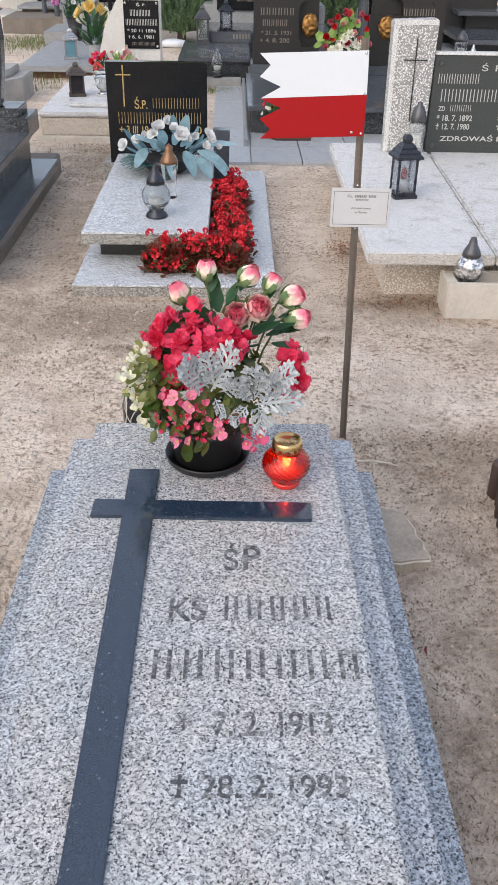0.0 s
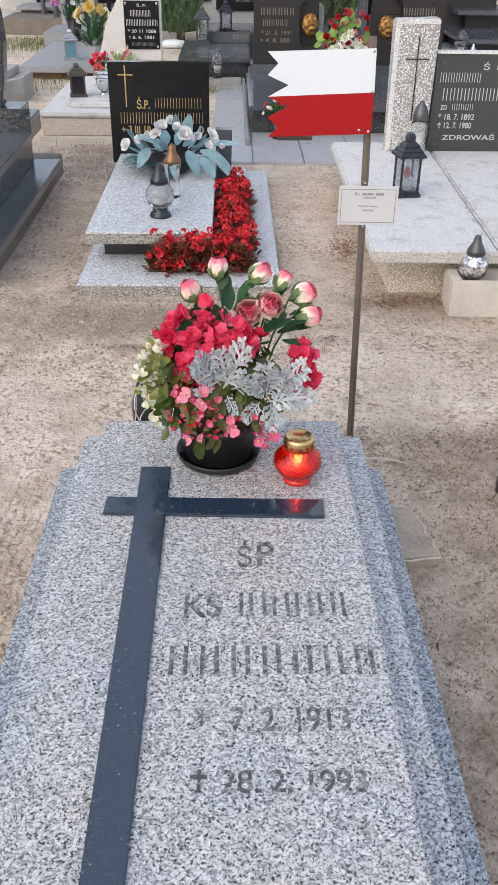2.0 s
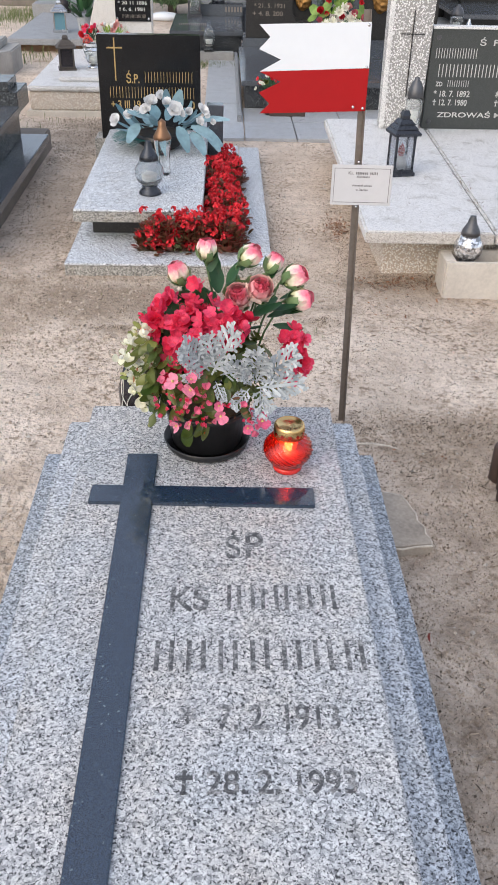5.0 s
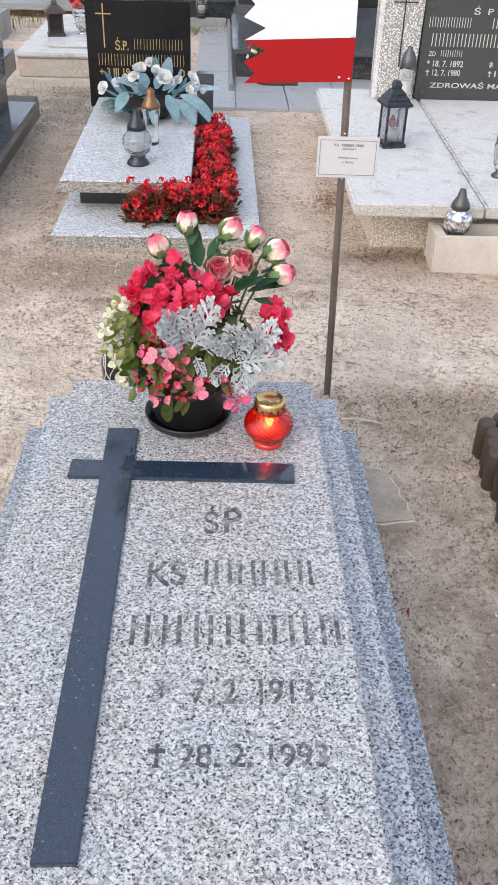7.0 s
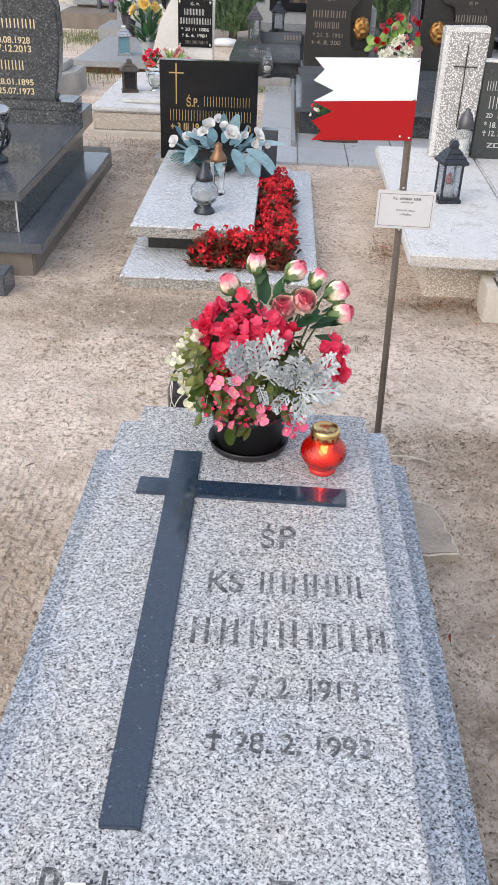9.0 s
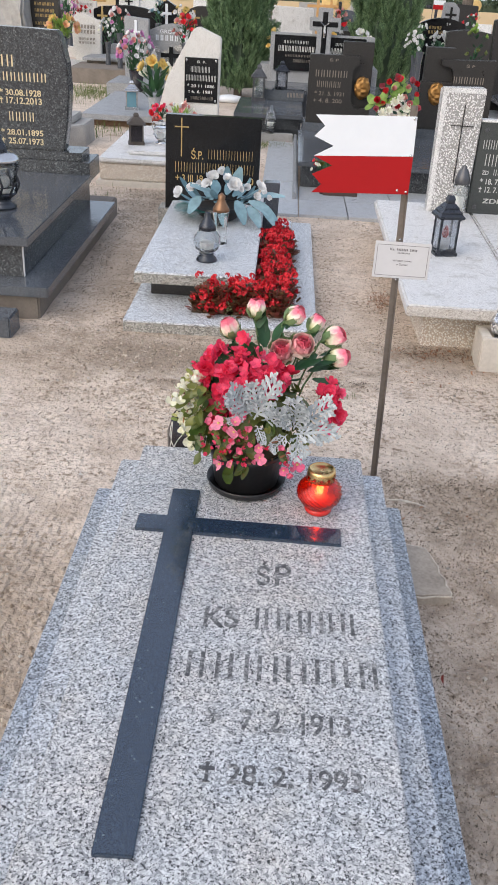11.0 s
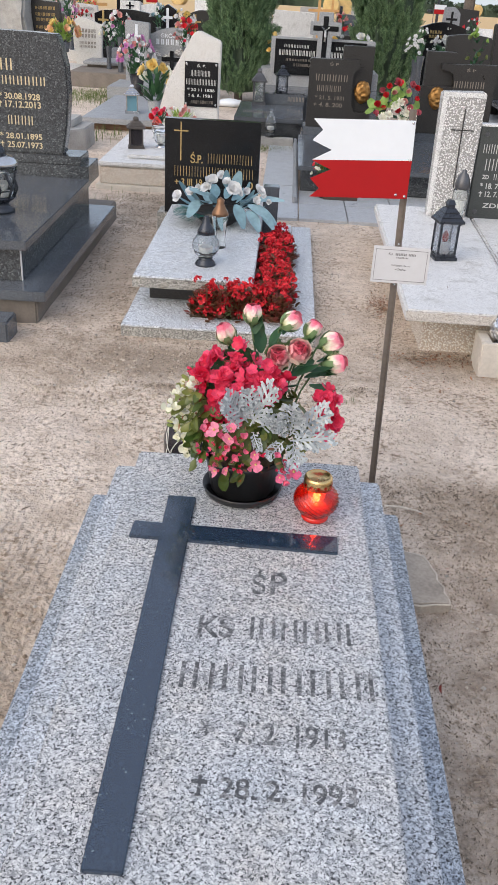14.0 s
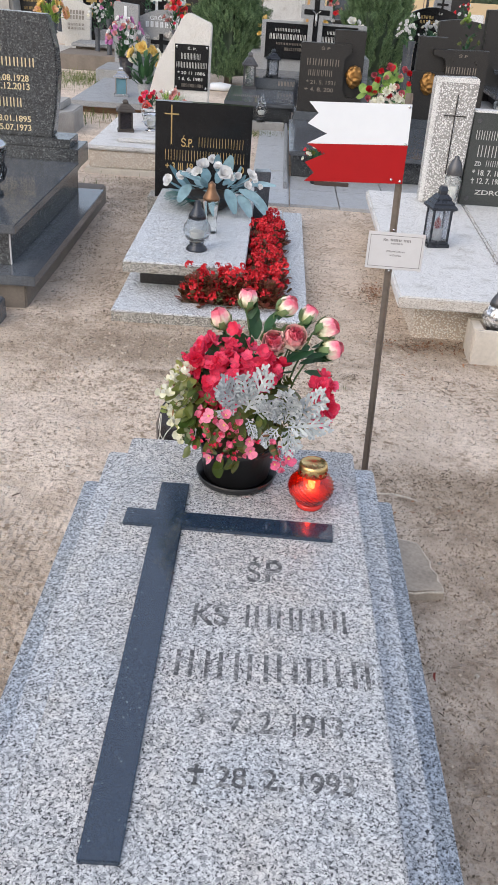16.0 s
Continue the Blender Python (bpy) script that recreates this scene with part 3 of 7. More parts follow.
# ---- lettering ----
def lettering(body, x0, x1, z0, z1, mat, parent, y=0.0, flat=False, depth=.0008, bold=.012):
    """Words stretched into the given frame, letter by letter, on an upright face that looks to -y, or on a flat top. A leading dagger is cut as a small cross."""
    if body[0] == "†":
        h = z1 - z0
        w = h * .62
        own = bmesh.new()
        for a, b, c, d in ((w * .4, w * .62, 0, h), (0, w, h * .58, h * .76), (w * .3, w * .72, 0, h * .1)):
            r = (x0 + a, x0 + b, z0 + c, z0 + d)
            e = .00002 * (1 + a)
            join(own, box(r[0], r[1], r[2], r[3], y - depth - e, y + depth + e, 0) if flat else box(r[0], r[1], y - depth - e, y + depth + e, r[2], r[3], 0))
        part("letter", own, mat, parent)
        body = body[1:].strip()
        if not body:
            return
        x0 += w * 1.9
    cu = bpy.data.curves.new("words", "FONT")
    cu.body, cu.extrude, cu.offset = body, depth, bold
    tmp = bpy.data.objects.new("words", cu)
    scene.collection.objects.link(tmp)
    bpy.context.view_layer.update()
    me = bpy.data.meshes.new_from_object(tmp.evaluated_get(bpy.context.evaluated_depsgraph_get()))
    bpy.data.objects.remove(tmp)
    bm = bmesh.new()
    bm.from_mesh(me)
    xs = [v.co.x for v in bm.verts]
    zs = [v.co.y for v in bm.verts]
    lo, hi, lz, hz = min(xs), max(xs), min(zs), max(zs)
    # islands that overlap sideways belong to one letter
    left, spans = set(bm.verts), []
    while left:
        todo, seen = [left.pop()], []
        while todo:
            v = todo.pop()
            seen.append(v)
            for e in v.link_edges:
                o = e.other_vert(v)
                if o in left:
                    left.remove(o)
                    todo.append(o)
        spans.append([min(v.co.x for v in seen), max(v.co.x for v in seen), seen])
    spans.sort(key=lambda q: q[0])
    letters = []
    for sp in spans:
        if letters and sp[0] < letters[-1][1] - .02:
            letters[-1][1] = max(letters[-1][1], sp[1])
            letters[-1][2] += sp[2]
        else:
            letters.append(sp)
    for _, _, vs in letters:
        own, at, keep = bmesh.new(), {}, set(vs)
        for v in vs:
            u = x0 + (v.co.x - lo) / (hi - lo) * (x1 - x0)
            w = z0 + (v.co.y - lz) / (hz - lz) * (z1 - z0)
            at[v] = own.verts.new((u, w, y + v.co.z) if flat else (u, y - v.co.z, w))
        for f in bm.faces:
            if f.verts[0] in keep:
                own.faces.new([at[v] for v in f.verts])
        part("letter", own, mat, parent)
    bm.free()


def bars(n, x0, x1, z0, z1, mat, parent, y=0.0, flat=False, depth=.001, fill=.4):
    """n pairs of thin plain uprights in place of n letters."""
    w = (x1 - x0) / n
    thick = w * fill * .42
    for i in range(n):
        own = bmesh.new()
        for a in (x0 + (i + .18) * w, x0 + (i + .78) * w - thick):
            box(*((a, a + thick, z0, z1, y - depth, y + depth) if flat else (a, a + thick, y - depth, y + depth, z0, z1)), 0, own)
        part("letter_bar", own, mat, parent)


# ---- ground ----
def ground_height(x, y):
    h = .010 * noise.noise((x * 2.1, y * 2.1, 3)) + .006 * noise.noise((x * 7, y * 7, 8)) + .003 * noise.noise((x * 21, y * 21, 1))
    if y > 25:
        t = min(1, (y - 25) / 75)
        h -= .9 * t * t * (3 - 2 * t)
    if y > 100:
        h -= (y - 100) * .026
    return h - .006


def axis_steps(dense0, dense1, step, lo, hi):
    a = list(np.arange(dense0, dense1, step))
    d, x = step, a[-1]
    while x < hi:
        d = min(d * 1.35, 60)
        x += d
        a.append(x)
    d, x = step, dense0
    left = []
    while x > lo:
        d = min(d * 1.35, 60)
        x -= d
        left.append(x)
    return left[::-1] + a


def build_ground():
    xs = axis_steps(-2.6, 2.6, .03, -900, 900)
    ys = axis_steps(-2.4, 4.0, .03, -400, 1200)
    verts = [(x, y, ground_height(x, y)) for y in ys for x in xs]
    nx = len(xs)
    faces = [(j * nx + i, j * nx + i + 1, (j + 1) * nx + i + 1, (j + 1) * nx + i) for j in range(len(ys) - 1) for i in range(nx - 1)]
    me = bpy.data.meshes.new("ground")
    me.from_pydata(verts, [], faces)
    me.materials.append(SAND)
    me.polygons.foreach_set("use_smooth", [True] * len(me.polygons))
    tagged(new("ground", me), "pale trodden sandy soil with scattered dry litter", "ground", kind="structure")


build_ground()


# ---- the priest's tomb ----
TOP = .42
tomb = thing("tomb", 0, 0, 0, 0, "stepped grey speckled granite tomb with black cross and worn letters", "tomb")
part("base_tier", box(-.507, .488, -1.86, .097, -.05, .20, .006), GREY_SIDE, tomb)
part("middle_tier", box(-.419, .409, -1.80, .064, .2005, .335, .006), GREY_TIER, tomb)
part("top_slab", box(-.338, .331, -1.74, .013, .3355, TOP, .005), GREY, tomb)
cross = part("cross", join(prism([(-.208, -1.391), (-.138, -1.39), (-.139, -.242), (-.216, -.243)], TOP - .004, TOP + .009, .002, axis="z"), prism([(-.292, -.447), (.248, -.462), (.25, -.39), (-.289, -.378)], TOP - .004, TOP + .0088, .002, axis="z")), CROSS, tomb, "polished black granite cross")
L = TOP + .0004
lettering("Ś", .034, .068, -.642, -.545, WORN, tomb, L, True)
lettering("P", .080, .120, -.640, -.553, WORN, tomb, L, True)
lettering("KS", -.078, .0, -.802, -.732, WORN, tomb, L, True)
bars(5, .030, .275, -.800, -.728, WORN, tomb, L, True, fill=.4)
bars(7, -.112, .318, -.962, -.886, WORN, tomb, L, True, fill=.36)
lettering("*", -.046, -.018, -1.085, -1.040, WORN, tomb, L, True)
lettering("7. 2. 1913", .022, .240, -1.098, -1.043, WORN, tomb, L, True)
lettering("†", -.048, -.022, -1.225, -1.178, WORN, tomb, L, True)
lettering("28. 2. 1993", .004, .254, -1.225, -1.180, WORN, tomb, L, True)
lettering("Proboszcz w Tulcach", -.282, .280, -1.53, -1.462, WORN, tomb, L, True)


# ---- flowers ----
def bloom(petals, length, width, cup=.35, tilt=.25, layers=1):
    """An open flower looking along +z."""
    bm = bmesh.new()
    for k in range(layers):
        for i in range(petals):
            a = 2 * math.pi * (i + .5 * k) / petals + random.uniform(-.12, .12)
            s = (1 - .3 * k) * random.uniform(.88, 1.1)
            leaf(bm, Matrix.Rotation(a, 4, "Z") @ Matrix.Rotation(tilt + .35 * k + random.uniform(-.1, .1), 4, "X"), length * s, width * s, cup * random.uniform(.4, 1.4), random.uniform(.0, .35), 5, .22, .3, .62)
    bmesh.ops.remove_doubles(bm, verts=bm.verts, dist=.0001)
    return bm


def leaf_tuft(n, r, length, width, up=.5, curl=.6):
    bm = bmesh.new()
    for i in range(n):
        a = random.uniform(0, 6.283)
        rr = r * math.sqrt(random.random())
        m = Matrix.Translation((rr * math.cos(a), rr * math.sin(a), random.uniform(-.01, .012))) @ Matrix.Rotation(a - 1.57 + random.uniform(-.6, .6), 4, "Z") @ Matrix.Rotation(random.uniform(0, up), 4, "X")
        leaf(bm, m, length * random.uniform(.7, 1.15), width * random.uniform(.8, 1.15), curl * random.uniform(-.3, 1), .25, 4, .25, .3, .45)
    return bm


def silver_leaf(bm, m, length):
    """A deeply cut, felted leaf: a slim rib with paired lobes, each widening into blunt teeth."""
    bend, roll = random.uniform(-.2, .6), random.uniform(-.25, .25)
    def lobe(p, ang, ll, ww, z):
        own = m @ Matrix.Translation((p[0], p[1], z + bend * p[1] * p[1] / length + roll * p[0])) @ Matrix.Rotation(ang, 4, "Z") @ Matrix.Rotation(random.uniform(-.12, .22), 4, "X")
        leaf(bm, own, ll, ww, random.uniform(-.2, .5), .14, 4, .45, .42, .74)
    lobe((0, 0), 0, length * .95, length * .075, 0)
    for i in range(6):
        u = .2 + .7 * i / 5
        for s in (-1, 1):
            ll = length * (.1 + .24 * math.sin(math.pi * (.12 + .74 * u))) * random.uniform(.82, 1.12)
            y = length * (u - .06 + random.uniform(-.02, .02))
            open_by = 1.05 - .42 * u + random.uniform(-.14, .14)
            lobe((0, y), -s * open_by, ll, length * .07, random.uniform(-.001, .003))
            for k, turn in ((.42, .68), (.56, -.62), (.72, .5)):
                p = (s * math.sin(open_by) * ll * k, y + math.cos(open_by) * ll * k)
                lobe(p, -s * (open_by - turn), ll * random.uniform(.3, .42), length * .056, .001)
    for a in (-.65, -.2, .25, .7):
        lobe((0, length * .84), a, length * .17, length * .058, .001)


def silver_plant(fan):
    """A tuft of cut leaves from a hidden crown: (turn from upright in degrees, length)."""
    bm = bmesh.new()
    for deg, ln in fan:
        a = radians(deg + random.uniform(-7, 7))
        along = Vector((math.sin(a), random.uniform(-.5, -.1), math.cos(a))).normalized()
        up = Vector((random.uniform(-.5, .5), -.8, .6 + random.uniform(-.3, .3)))
        side = along.cross(up).normalized()
        up = side.cross(along)
        m = Matrix((side, along, up)).transposed().to_4x4()
        m.translation = along * .012 + Vector((random.uniform(-.014, .014), .012 + random.uniform(-.02, .01), random.uniform(-.014, .014)))
        silver_leaf(bm, m, ln * random.uniform(.95, 1.1))
    return bm


def rose_head(openness):
    """A rose on a stalk along +z: whorls of cupped petals."""
    bm = bmesh.new()
    for k, (n, h, w, lean, off) in enumerate(((3, .052, .034, .0, .004), (4, .054, .042, .10, .009), (5, .054, .050, .24, .014))):
        if k == 2:
            lean += openness * .35
            h -= openness * .01
        if k == 1:
            lean += openness * .18
        for i in range(n):
            a = 2 * math.pi * i / n + k * .7
            m = Matrix.Rotation(a, 4, "Z") @ Matrix.Translation((0, off, 0)) @ Matrix.Rotation(1.57 - lean - .45, 4, "X")
            rows = []
            nl, nw = 5, 5
            h_own = h * random.uniform(.86, 1.06)
            for j in range(nl + 1):
                u = j / nl
                ww = w * .5 * (.45 + .75 * math.sin(math.pi * (.1 + .62 * u)))
                bulge = .0145 * math.sin(math.pi * min(1, u * 1.05)) * (1 + .2 * k) + ((openness * .012 + .004 * (k == 2)) * max(0, u - .7) / .3 if k else 0)
                row = []
                for q in range(nw + 1):
                    v = q / nw * 2 - 1
                    wrap = -.010 * v * v * (1.6 - .3 * k)
                    rim = -.004 * v * v * u * u
                    row.append(bm.verts.new(Matrix.Rotation(a, 4, "Z") @ Vector((v * ww, off * .4 + bulge + wrap + lean * h * u * .35, u * h_own + rim))))
                rows.append(row)
            for r0, r1 in zip(rows, rows[1:]):
                for q in range(nw):
                    bm.faces.new((r0[q], r0[q + 1], r1[q + 1], r1[q]))
    if openness > .4:
        # coiled heart
        for t in range(14):
            a, r = t * .75, .002 + t * .0011
            leaf(bm, Matrix.Rotation(a, 4, "Z") @ Matrix.Translation((0, r, .034)) @ Matrix.Rotation(1.45, 4, "X"), .019, .018, .25, -.3, 3, .7, .7, .6)
    return bm


def sepals():
    bm = bmesh.new()
    for i in range(5):
        a = 2 * math.pi * i / 5
        leaf(bm, Matrix.Rotation(a, 4, "Z") @ Matrix.Translation((0, .012, -.006)) @ Matrix.Rotation(.34, 4, "X"), .047, .025, 1.2, .2, 6, .05, .7, .35)
    lathe([(.004, -.016), (.010, -.008), (.011, .002), (.006, .008)], 10, 0, 0, bm)
    return bm


def scatter_blooms(parent, mesh_list, name, spots, out, spread=.5):
    """Blooms at the given spots, each turned outwards from the point out."""
    for i, p in enumerate(spots):
        d = (Vector(p) - Vector(out)).normalized() + Vector((random.uniform(-spread, spread), random.uniform(-spread, spread), random.uniform(-spread, spread)))
        part(name, mesh_list[i % len(mesh_list)], None, parent, m=Matrix.Translation(p) @ facing(d, random.uniform(0, 6.28)) @ Matrix.Scale(random.uniform(.62, 1.18), 4))


def blob_spots(n, centre, radii):
    res = []
    while len(res) < n:
        v = Vector((random.uniform(-1, 1), random.uniform(-1, 1), random.uniform(-1, 1)))
        if .45 < v.length < 1:
            res.append(tuple(Vector(centre) + Vector((v.x * radii[0], v.y * radii[1], v.z * radii[2]))))
    return res


POT = (-.014, -.178)
arrangement = thing("flower_arrangement", POT[0], POT[1], TOP, 0, "black pot of pink begonias, red geraniums, silver leaves and silk roses", "flower pot")
part("pot", lathe([(.0, .012), (.084, .012), (.09, .02), (.106, .115), (.111, .118), (.111, .13), (.102, .13), (.098, .115), (.0, .113)], 40), BLACK_PLASTIC, arrangement, "black plastic pot", smooth=True)
part("saucer", lathe([(.0, .0), (.094, .0), (.106, .008), (.113, .028), (.11, .029), (.102, .012), (.0, .009)], 40), BLACK_PLASTIC, arrangement, smooth=True)
part("soil", lathe([(.0, .116), (.093, .116), (.09, .122), (.0, .126)], 20), DRY, arrangement)
random.seed(11)
# leafy mass inside the dome
bm = bmesh.new()
for i in range(460):
    a, e = random.uniform(0, 6.283), random.uniform(-.2, 1.3)
    r = random.uniform(.55, 1)
    p = Vector((.185 * r * math.cos(a) * math.cos(e), .135 * r * math.sin(a) * math.cos(e) + .01, .19 + .15 * r * math.sin(e)))
    m = Matrix.Translation(p) @ facing((math.cos(a) * math.cos(e), math.sin(a) * math.cos(e), .35 + math.sin(e)), random.uniform(0, 6.28))
    leaf(bm, m, random.uniform(.026, .048), random.uniform(.02, .034), random.uniform(-.3, .9), .3, 5, .15, .35, .42)
tagged(part("begonia_leaves", bm, GREEN, arrangement, "fleshy green begonia leaves", smooth=True), kind="stuff")
bm = bmesh.new()
for i in range(62):
    x, z = random.uniform(-.14, .12), random.uniform(.085, .25)
    if random.random() < .25:
        x, z = random.uniform(-.16, -.08), random.uniform(.2, .33)
    p = Vector((x, -.114 + .55 * max(0, abs(x) - .05) + random.uniform(-.012, .008), z + .025))
    m = Matrix.Translation(p) @ facing((x * 5 + random.uniform(-.7, .7), -1, random.uniform(-.2, 1.3)), random.uniform(2.0, 4.3))
    k = random.uniform(.028, .052)
    leaf(bm, m, k, k * random.uniform(.5, .68), random.uniform(.2, 1.3), .55, 7, .02, .25, .38)
part("hanging_leaves", bm, GREEN, arrangement, smooth=True)
bm = bmesh.new()
for p in blob_spots(150, (-.04, .03, .32), (.1, .07, .085)):
    leaf(bm, Matrix.Translation(p) @ facing((random.uniform(-.6, .6), -.6, random.uniform(.1, .9)), random.uniform(0, 6.28)), random.uniform(.025, .045), random.uniform(.02, .035), random.uniform(-.3, .9), .25, 4, .35, .35, .45)
tagged(part("geranium_leaves", bm, DEEP_GREEN, arrangement, smooth=True), kind="stuff")
C0 = (0, .03, .12)
random.seed(15)
ger = [mesh_of("geranium_bloom", bloom(5, random.uniform(.021, .025), random.uniform(.017, .021), random.uniform(.4, 1.0), random.uniform(.1, .5), 1 + (i > 3)), RED_PETAL, True) for i in range(6)]
spots = blob_spots(72, (-.072, .0, .345), (.075, .07, .075)) + blob_spots(60, (.0, -.02, .352), (.08, .06, .065)) + blob_spots(30, (.055, -.03, .345), (.06, .05, .045)) + blob_spots(5, (-.026, .01, .428), (.013, .02, .025)) + blob_spots(8, (-.09, -.07, .255), (.03, .03, .05)) + blob_spots(12, (-.03, -.07, .30), (.05, .03, .04))
scatter_blooms(arrangement, ger, "geranium_bloom", spots, (-.04, .10, .18), .75)
scatter_blooms(arrangement, ger, "geranium_bloom", blob_spots(17, (.207, -.02, .308), (.036, .035, .036)) + blob_spots(9, (.222, -.03, .235), (.026, .025, .03)), (.1, .12, .18), .5)
def begonia(fold):
    """Two broad and two narrow petals round a yellow heart."""
    own = bloom(2, .0235, .03, .45, .15 + fold)
    narrow = bloom(2, .018, .013, .35, .2)
    bmesh.ops.rotate(narrow, verts=narrow.verts, matrix=Matrix.Rotation(math.pi / 2, 3, "Z"))
    join(own, narrow)
    k = len(own.faces)
    join(own, lathe([(0, 0), (.0038, .002), (.003, .005), (0, .0065)], 8))
    own.faces.ensure_lookup_table()
    for f in own.faces[k:]:
        f.material_index = 1
    me = mesh_of("begonia_bloom", own, PINK_PETAL, True)
    me.materials.append(YELLOW)
    return me


pinks = [begonia(f) for f in (.1, .45, .75, .3)]
spots = [(-.075, .267), (-.032, .275), (-.034, .247), (.032, .205), (.036, .176), (-.069, .147), (-.040, .153), (.102, .135), (.136, .149)]
scatter_blooms(arrangement, pinks, "begonia_bloom", [(x, -.152 + .3 * max(0, abs(x) - .06), z) for x, z in spots], (-.0, .08, .10), .3)
half = [mesh_of("begonia_half_bloom", bloom(4, .015, .015, 1.0, .55), PINK_PETAL, True), mesh_of("begonia_half_bloom", bloom(3, .017, .016, .9, .7), PINK_PETAL, True)]
spots = [(-.036, .22), (-.001, .228), (-.045, .205), (-.02, .24), (.012, .215), (-.10, .285), (-.106, .262), (.12, .14), (.15, .14), (-.055, .245), (-.09, .25), (.0, .26), (.088, .2), (.02, .16), (-.014, .195), (.115, .12)]
scatter_blooms(arrangement, half, "begonia_half_bloom", [(x, -.148 + .3 * max(0, abs(x) - .06), z) for x, z in spots], (-.0, .08, .10), .6)
buds = [mesh_of("begonia_bud", bloom(2, .013, .011, .9, .7), RED_PETAL, True), mesh_of("begonia_bud", bloom(3, .012, .012, .9, .9), PINK_PETAL, True), mesh_of("begonia_bud", bloom(3, .010, .010, .6, .8), RED_PETAL, True)]
scatter_blooms(arrangement, buds, "begonia_bud", blob_spots(40, (-.025, -.14, .2), (.095, .015, .07)) + blob_spots(10, (.12, -.11, .15), (.045, .02, .02)), C0)
red_bits = [mesh_of("geranium_bud", bloom(3, .011, .008, 1.2, .9), RED_PETAL, True), mesh_of("geranium_bud", bloom(2, .014, .01, .8, .6), RED_PETAL, True)]
scatter_blooms(arrangement, red_bits, "geranium_bud", blob_spots(34, (-.04, -.01, .35), (.13, .08, .085)) + blob_spots(12, (-.02, -.09, .285), (.06, .02, .03)) + blob_spots(12, (.215, .0, .27), (.045, .04, .08)), (0, .1, .15), .6)
whites = [mesh_of("cream_bloom", bloom(n, ln, w, cup, tilt, k), CREAM_PETAL, True) for n, ln, w, cup, tilt, k in ((4, .016, .018, .5, .35, 1), (4, .015, .015, .9, .8, 2), (3, .017, .014, .7, .5, 1), (2, .018, .019, .6, .4, 1), (5, .014, .012, 1.0, .3, 1))]
spots = []
for x, z, k in ((-.14, .345, 6), (-.169, .333, 4), (-.19, .317, 5), (-.202, .286, 5), (-.154, .262, 5), (-.138, .247, 4), (-.17, .224, 5), (-.175, .2, 4), (-.159, .171, 5), (-.15, .15, 3), (-.18, .25, 3)):
    spots += blob_spots(k + 1, (x + .004, -.055, z), (.02, .02, .02))
scatter_blooms(arrangement, whites, "cream_bloom", spots, (-.13, .08, .02), .45)
bm = bmesh.new()
for i in range(190):
    p = blob_spots(1, (-.145, -.012, .24), (.062, .06, .1))[0]
    leaf(bm, Matrix.Translation(p) @ facing((p[0] + .1, -.09 + random.uniform(-.05, .05), .05 + random.uniform(-.04, .04)), random.uniform(0, 6.28)), random.uniform(.016, .03), random.uniform(.01, .018), random.uniform(-.3, 1.1), .45, 5, .1, .3, .42)
tagged(part("pale_leaves", bm, PALE_GREEN, arrangement, "yellowing begonia leaves", smooth=True), kind="stuff")
bm = bmesh.new()
for p in blob_spots(22, (-.15, -.03, .25), (.06, .05, .07)) + blob_spots(26, (-.01, -.12, .19), (.12, .02, .07)):
    leaf(bm, Matrix.Translation(p) @ facing((random.uniform(-.6, .6), -1, random.uniform(-.2, .9)), random.uniform(0, 6.28)), random.uniform(.008, .02), random.uniform(.004, .01), random.uniform(-.9, 1.3), .5, 4, .3, .35, .45)
tagged(part("withered_foliage", bm, BROWN_LEAF, arrangement, "withered brown leaf and petal bits", smooth=True), kind="stuff")
for c, fan in (((.02, -.12, .27), ((-58, .1), (-33, .115), (-6, .12), (26, .135), (52, .085), (-105, .05), (165, .05))), ((.118, -.12, .246), ((-62, .06), (-32, .09), (0, .115), (25, .115), (52, .115), (80, .105), (112, .075), (182, .07), (218, .065), (148, .055)))):
    part("silver_ragwort", silver_plant(fan), SILVER_LEAF, arrangement, "silvery felted cut leaves", m=Matrix.Translation(c))
rose_meshes = {k: mesh_of("rose_petals", rose_head(k), OPEN_ROSE if k > .5 else ROSE, True) for k in (0.0, .15, .35, .9)}
sep_mesh = mesh_of("calyx", sepals(), STEM_GREEN, True)
for x, y, z, d, op, big in ((-.068, .06, .453, (-.35, -.25, 1), .35, .95), (.001, .06, .514, (.0, -.1, 1), 0.0, .86), (.107, .06, .499, (.75, -.2, .7), .15, .92), (.166, .085, .474, (.5, .2, .8), .0, .8), (.216, .06, .444, (.85, -.35, .55), .15, 1), (.231, .05, .39, (1, -.35, .3), .15, 1), (.078, .02, .409, (-.1, -.85, .65), .9, 1.22), (.129, .025, .426, (.15, -.75, .7), .9, 1.22)):
    dn = Vector(d).normalized()
    p = Vector((x, y, z)) - dn * .028
    rose = part("rose", rose_meshes[op], None, arrangement, "pink and cream silk rose", m=Matrix.Translation(p) @ facing(dn, random.uniform(0, 6)) @ Matrix.Diagonal((.86 * big, .86 * big, 1.08 * min(big, 1.05), 1)))
    part("calyx", sep_mesh, None, rose)
    foot = Vector((.05 + x * .15, .04, .12))
    mid = (p + foot) / 2 + Vector((0, .02, .04))
    part("stem", tube([foot, mid, p - dn * .02, p], [.003, .0028, .0026, .003], 7), STEM_GREEN, arrangement)
bm = bmesh.new()
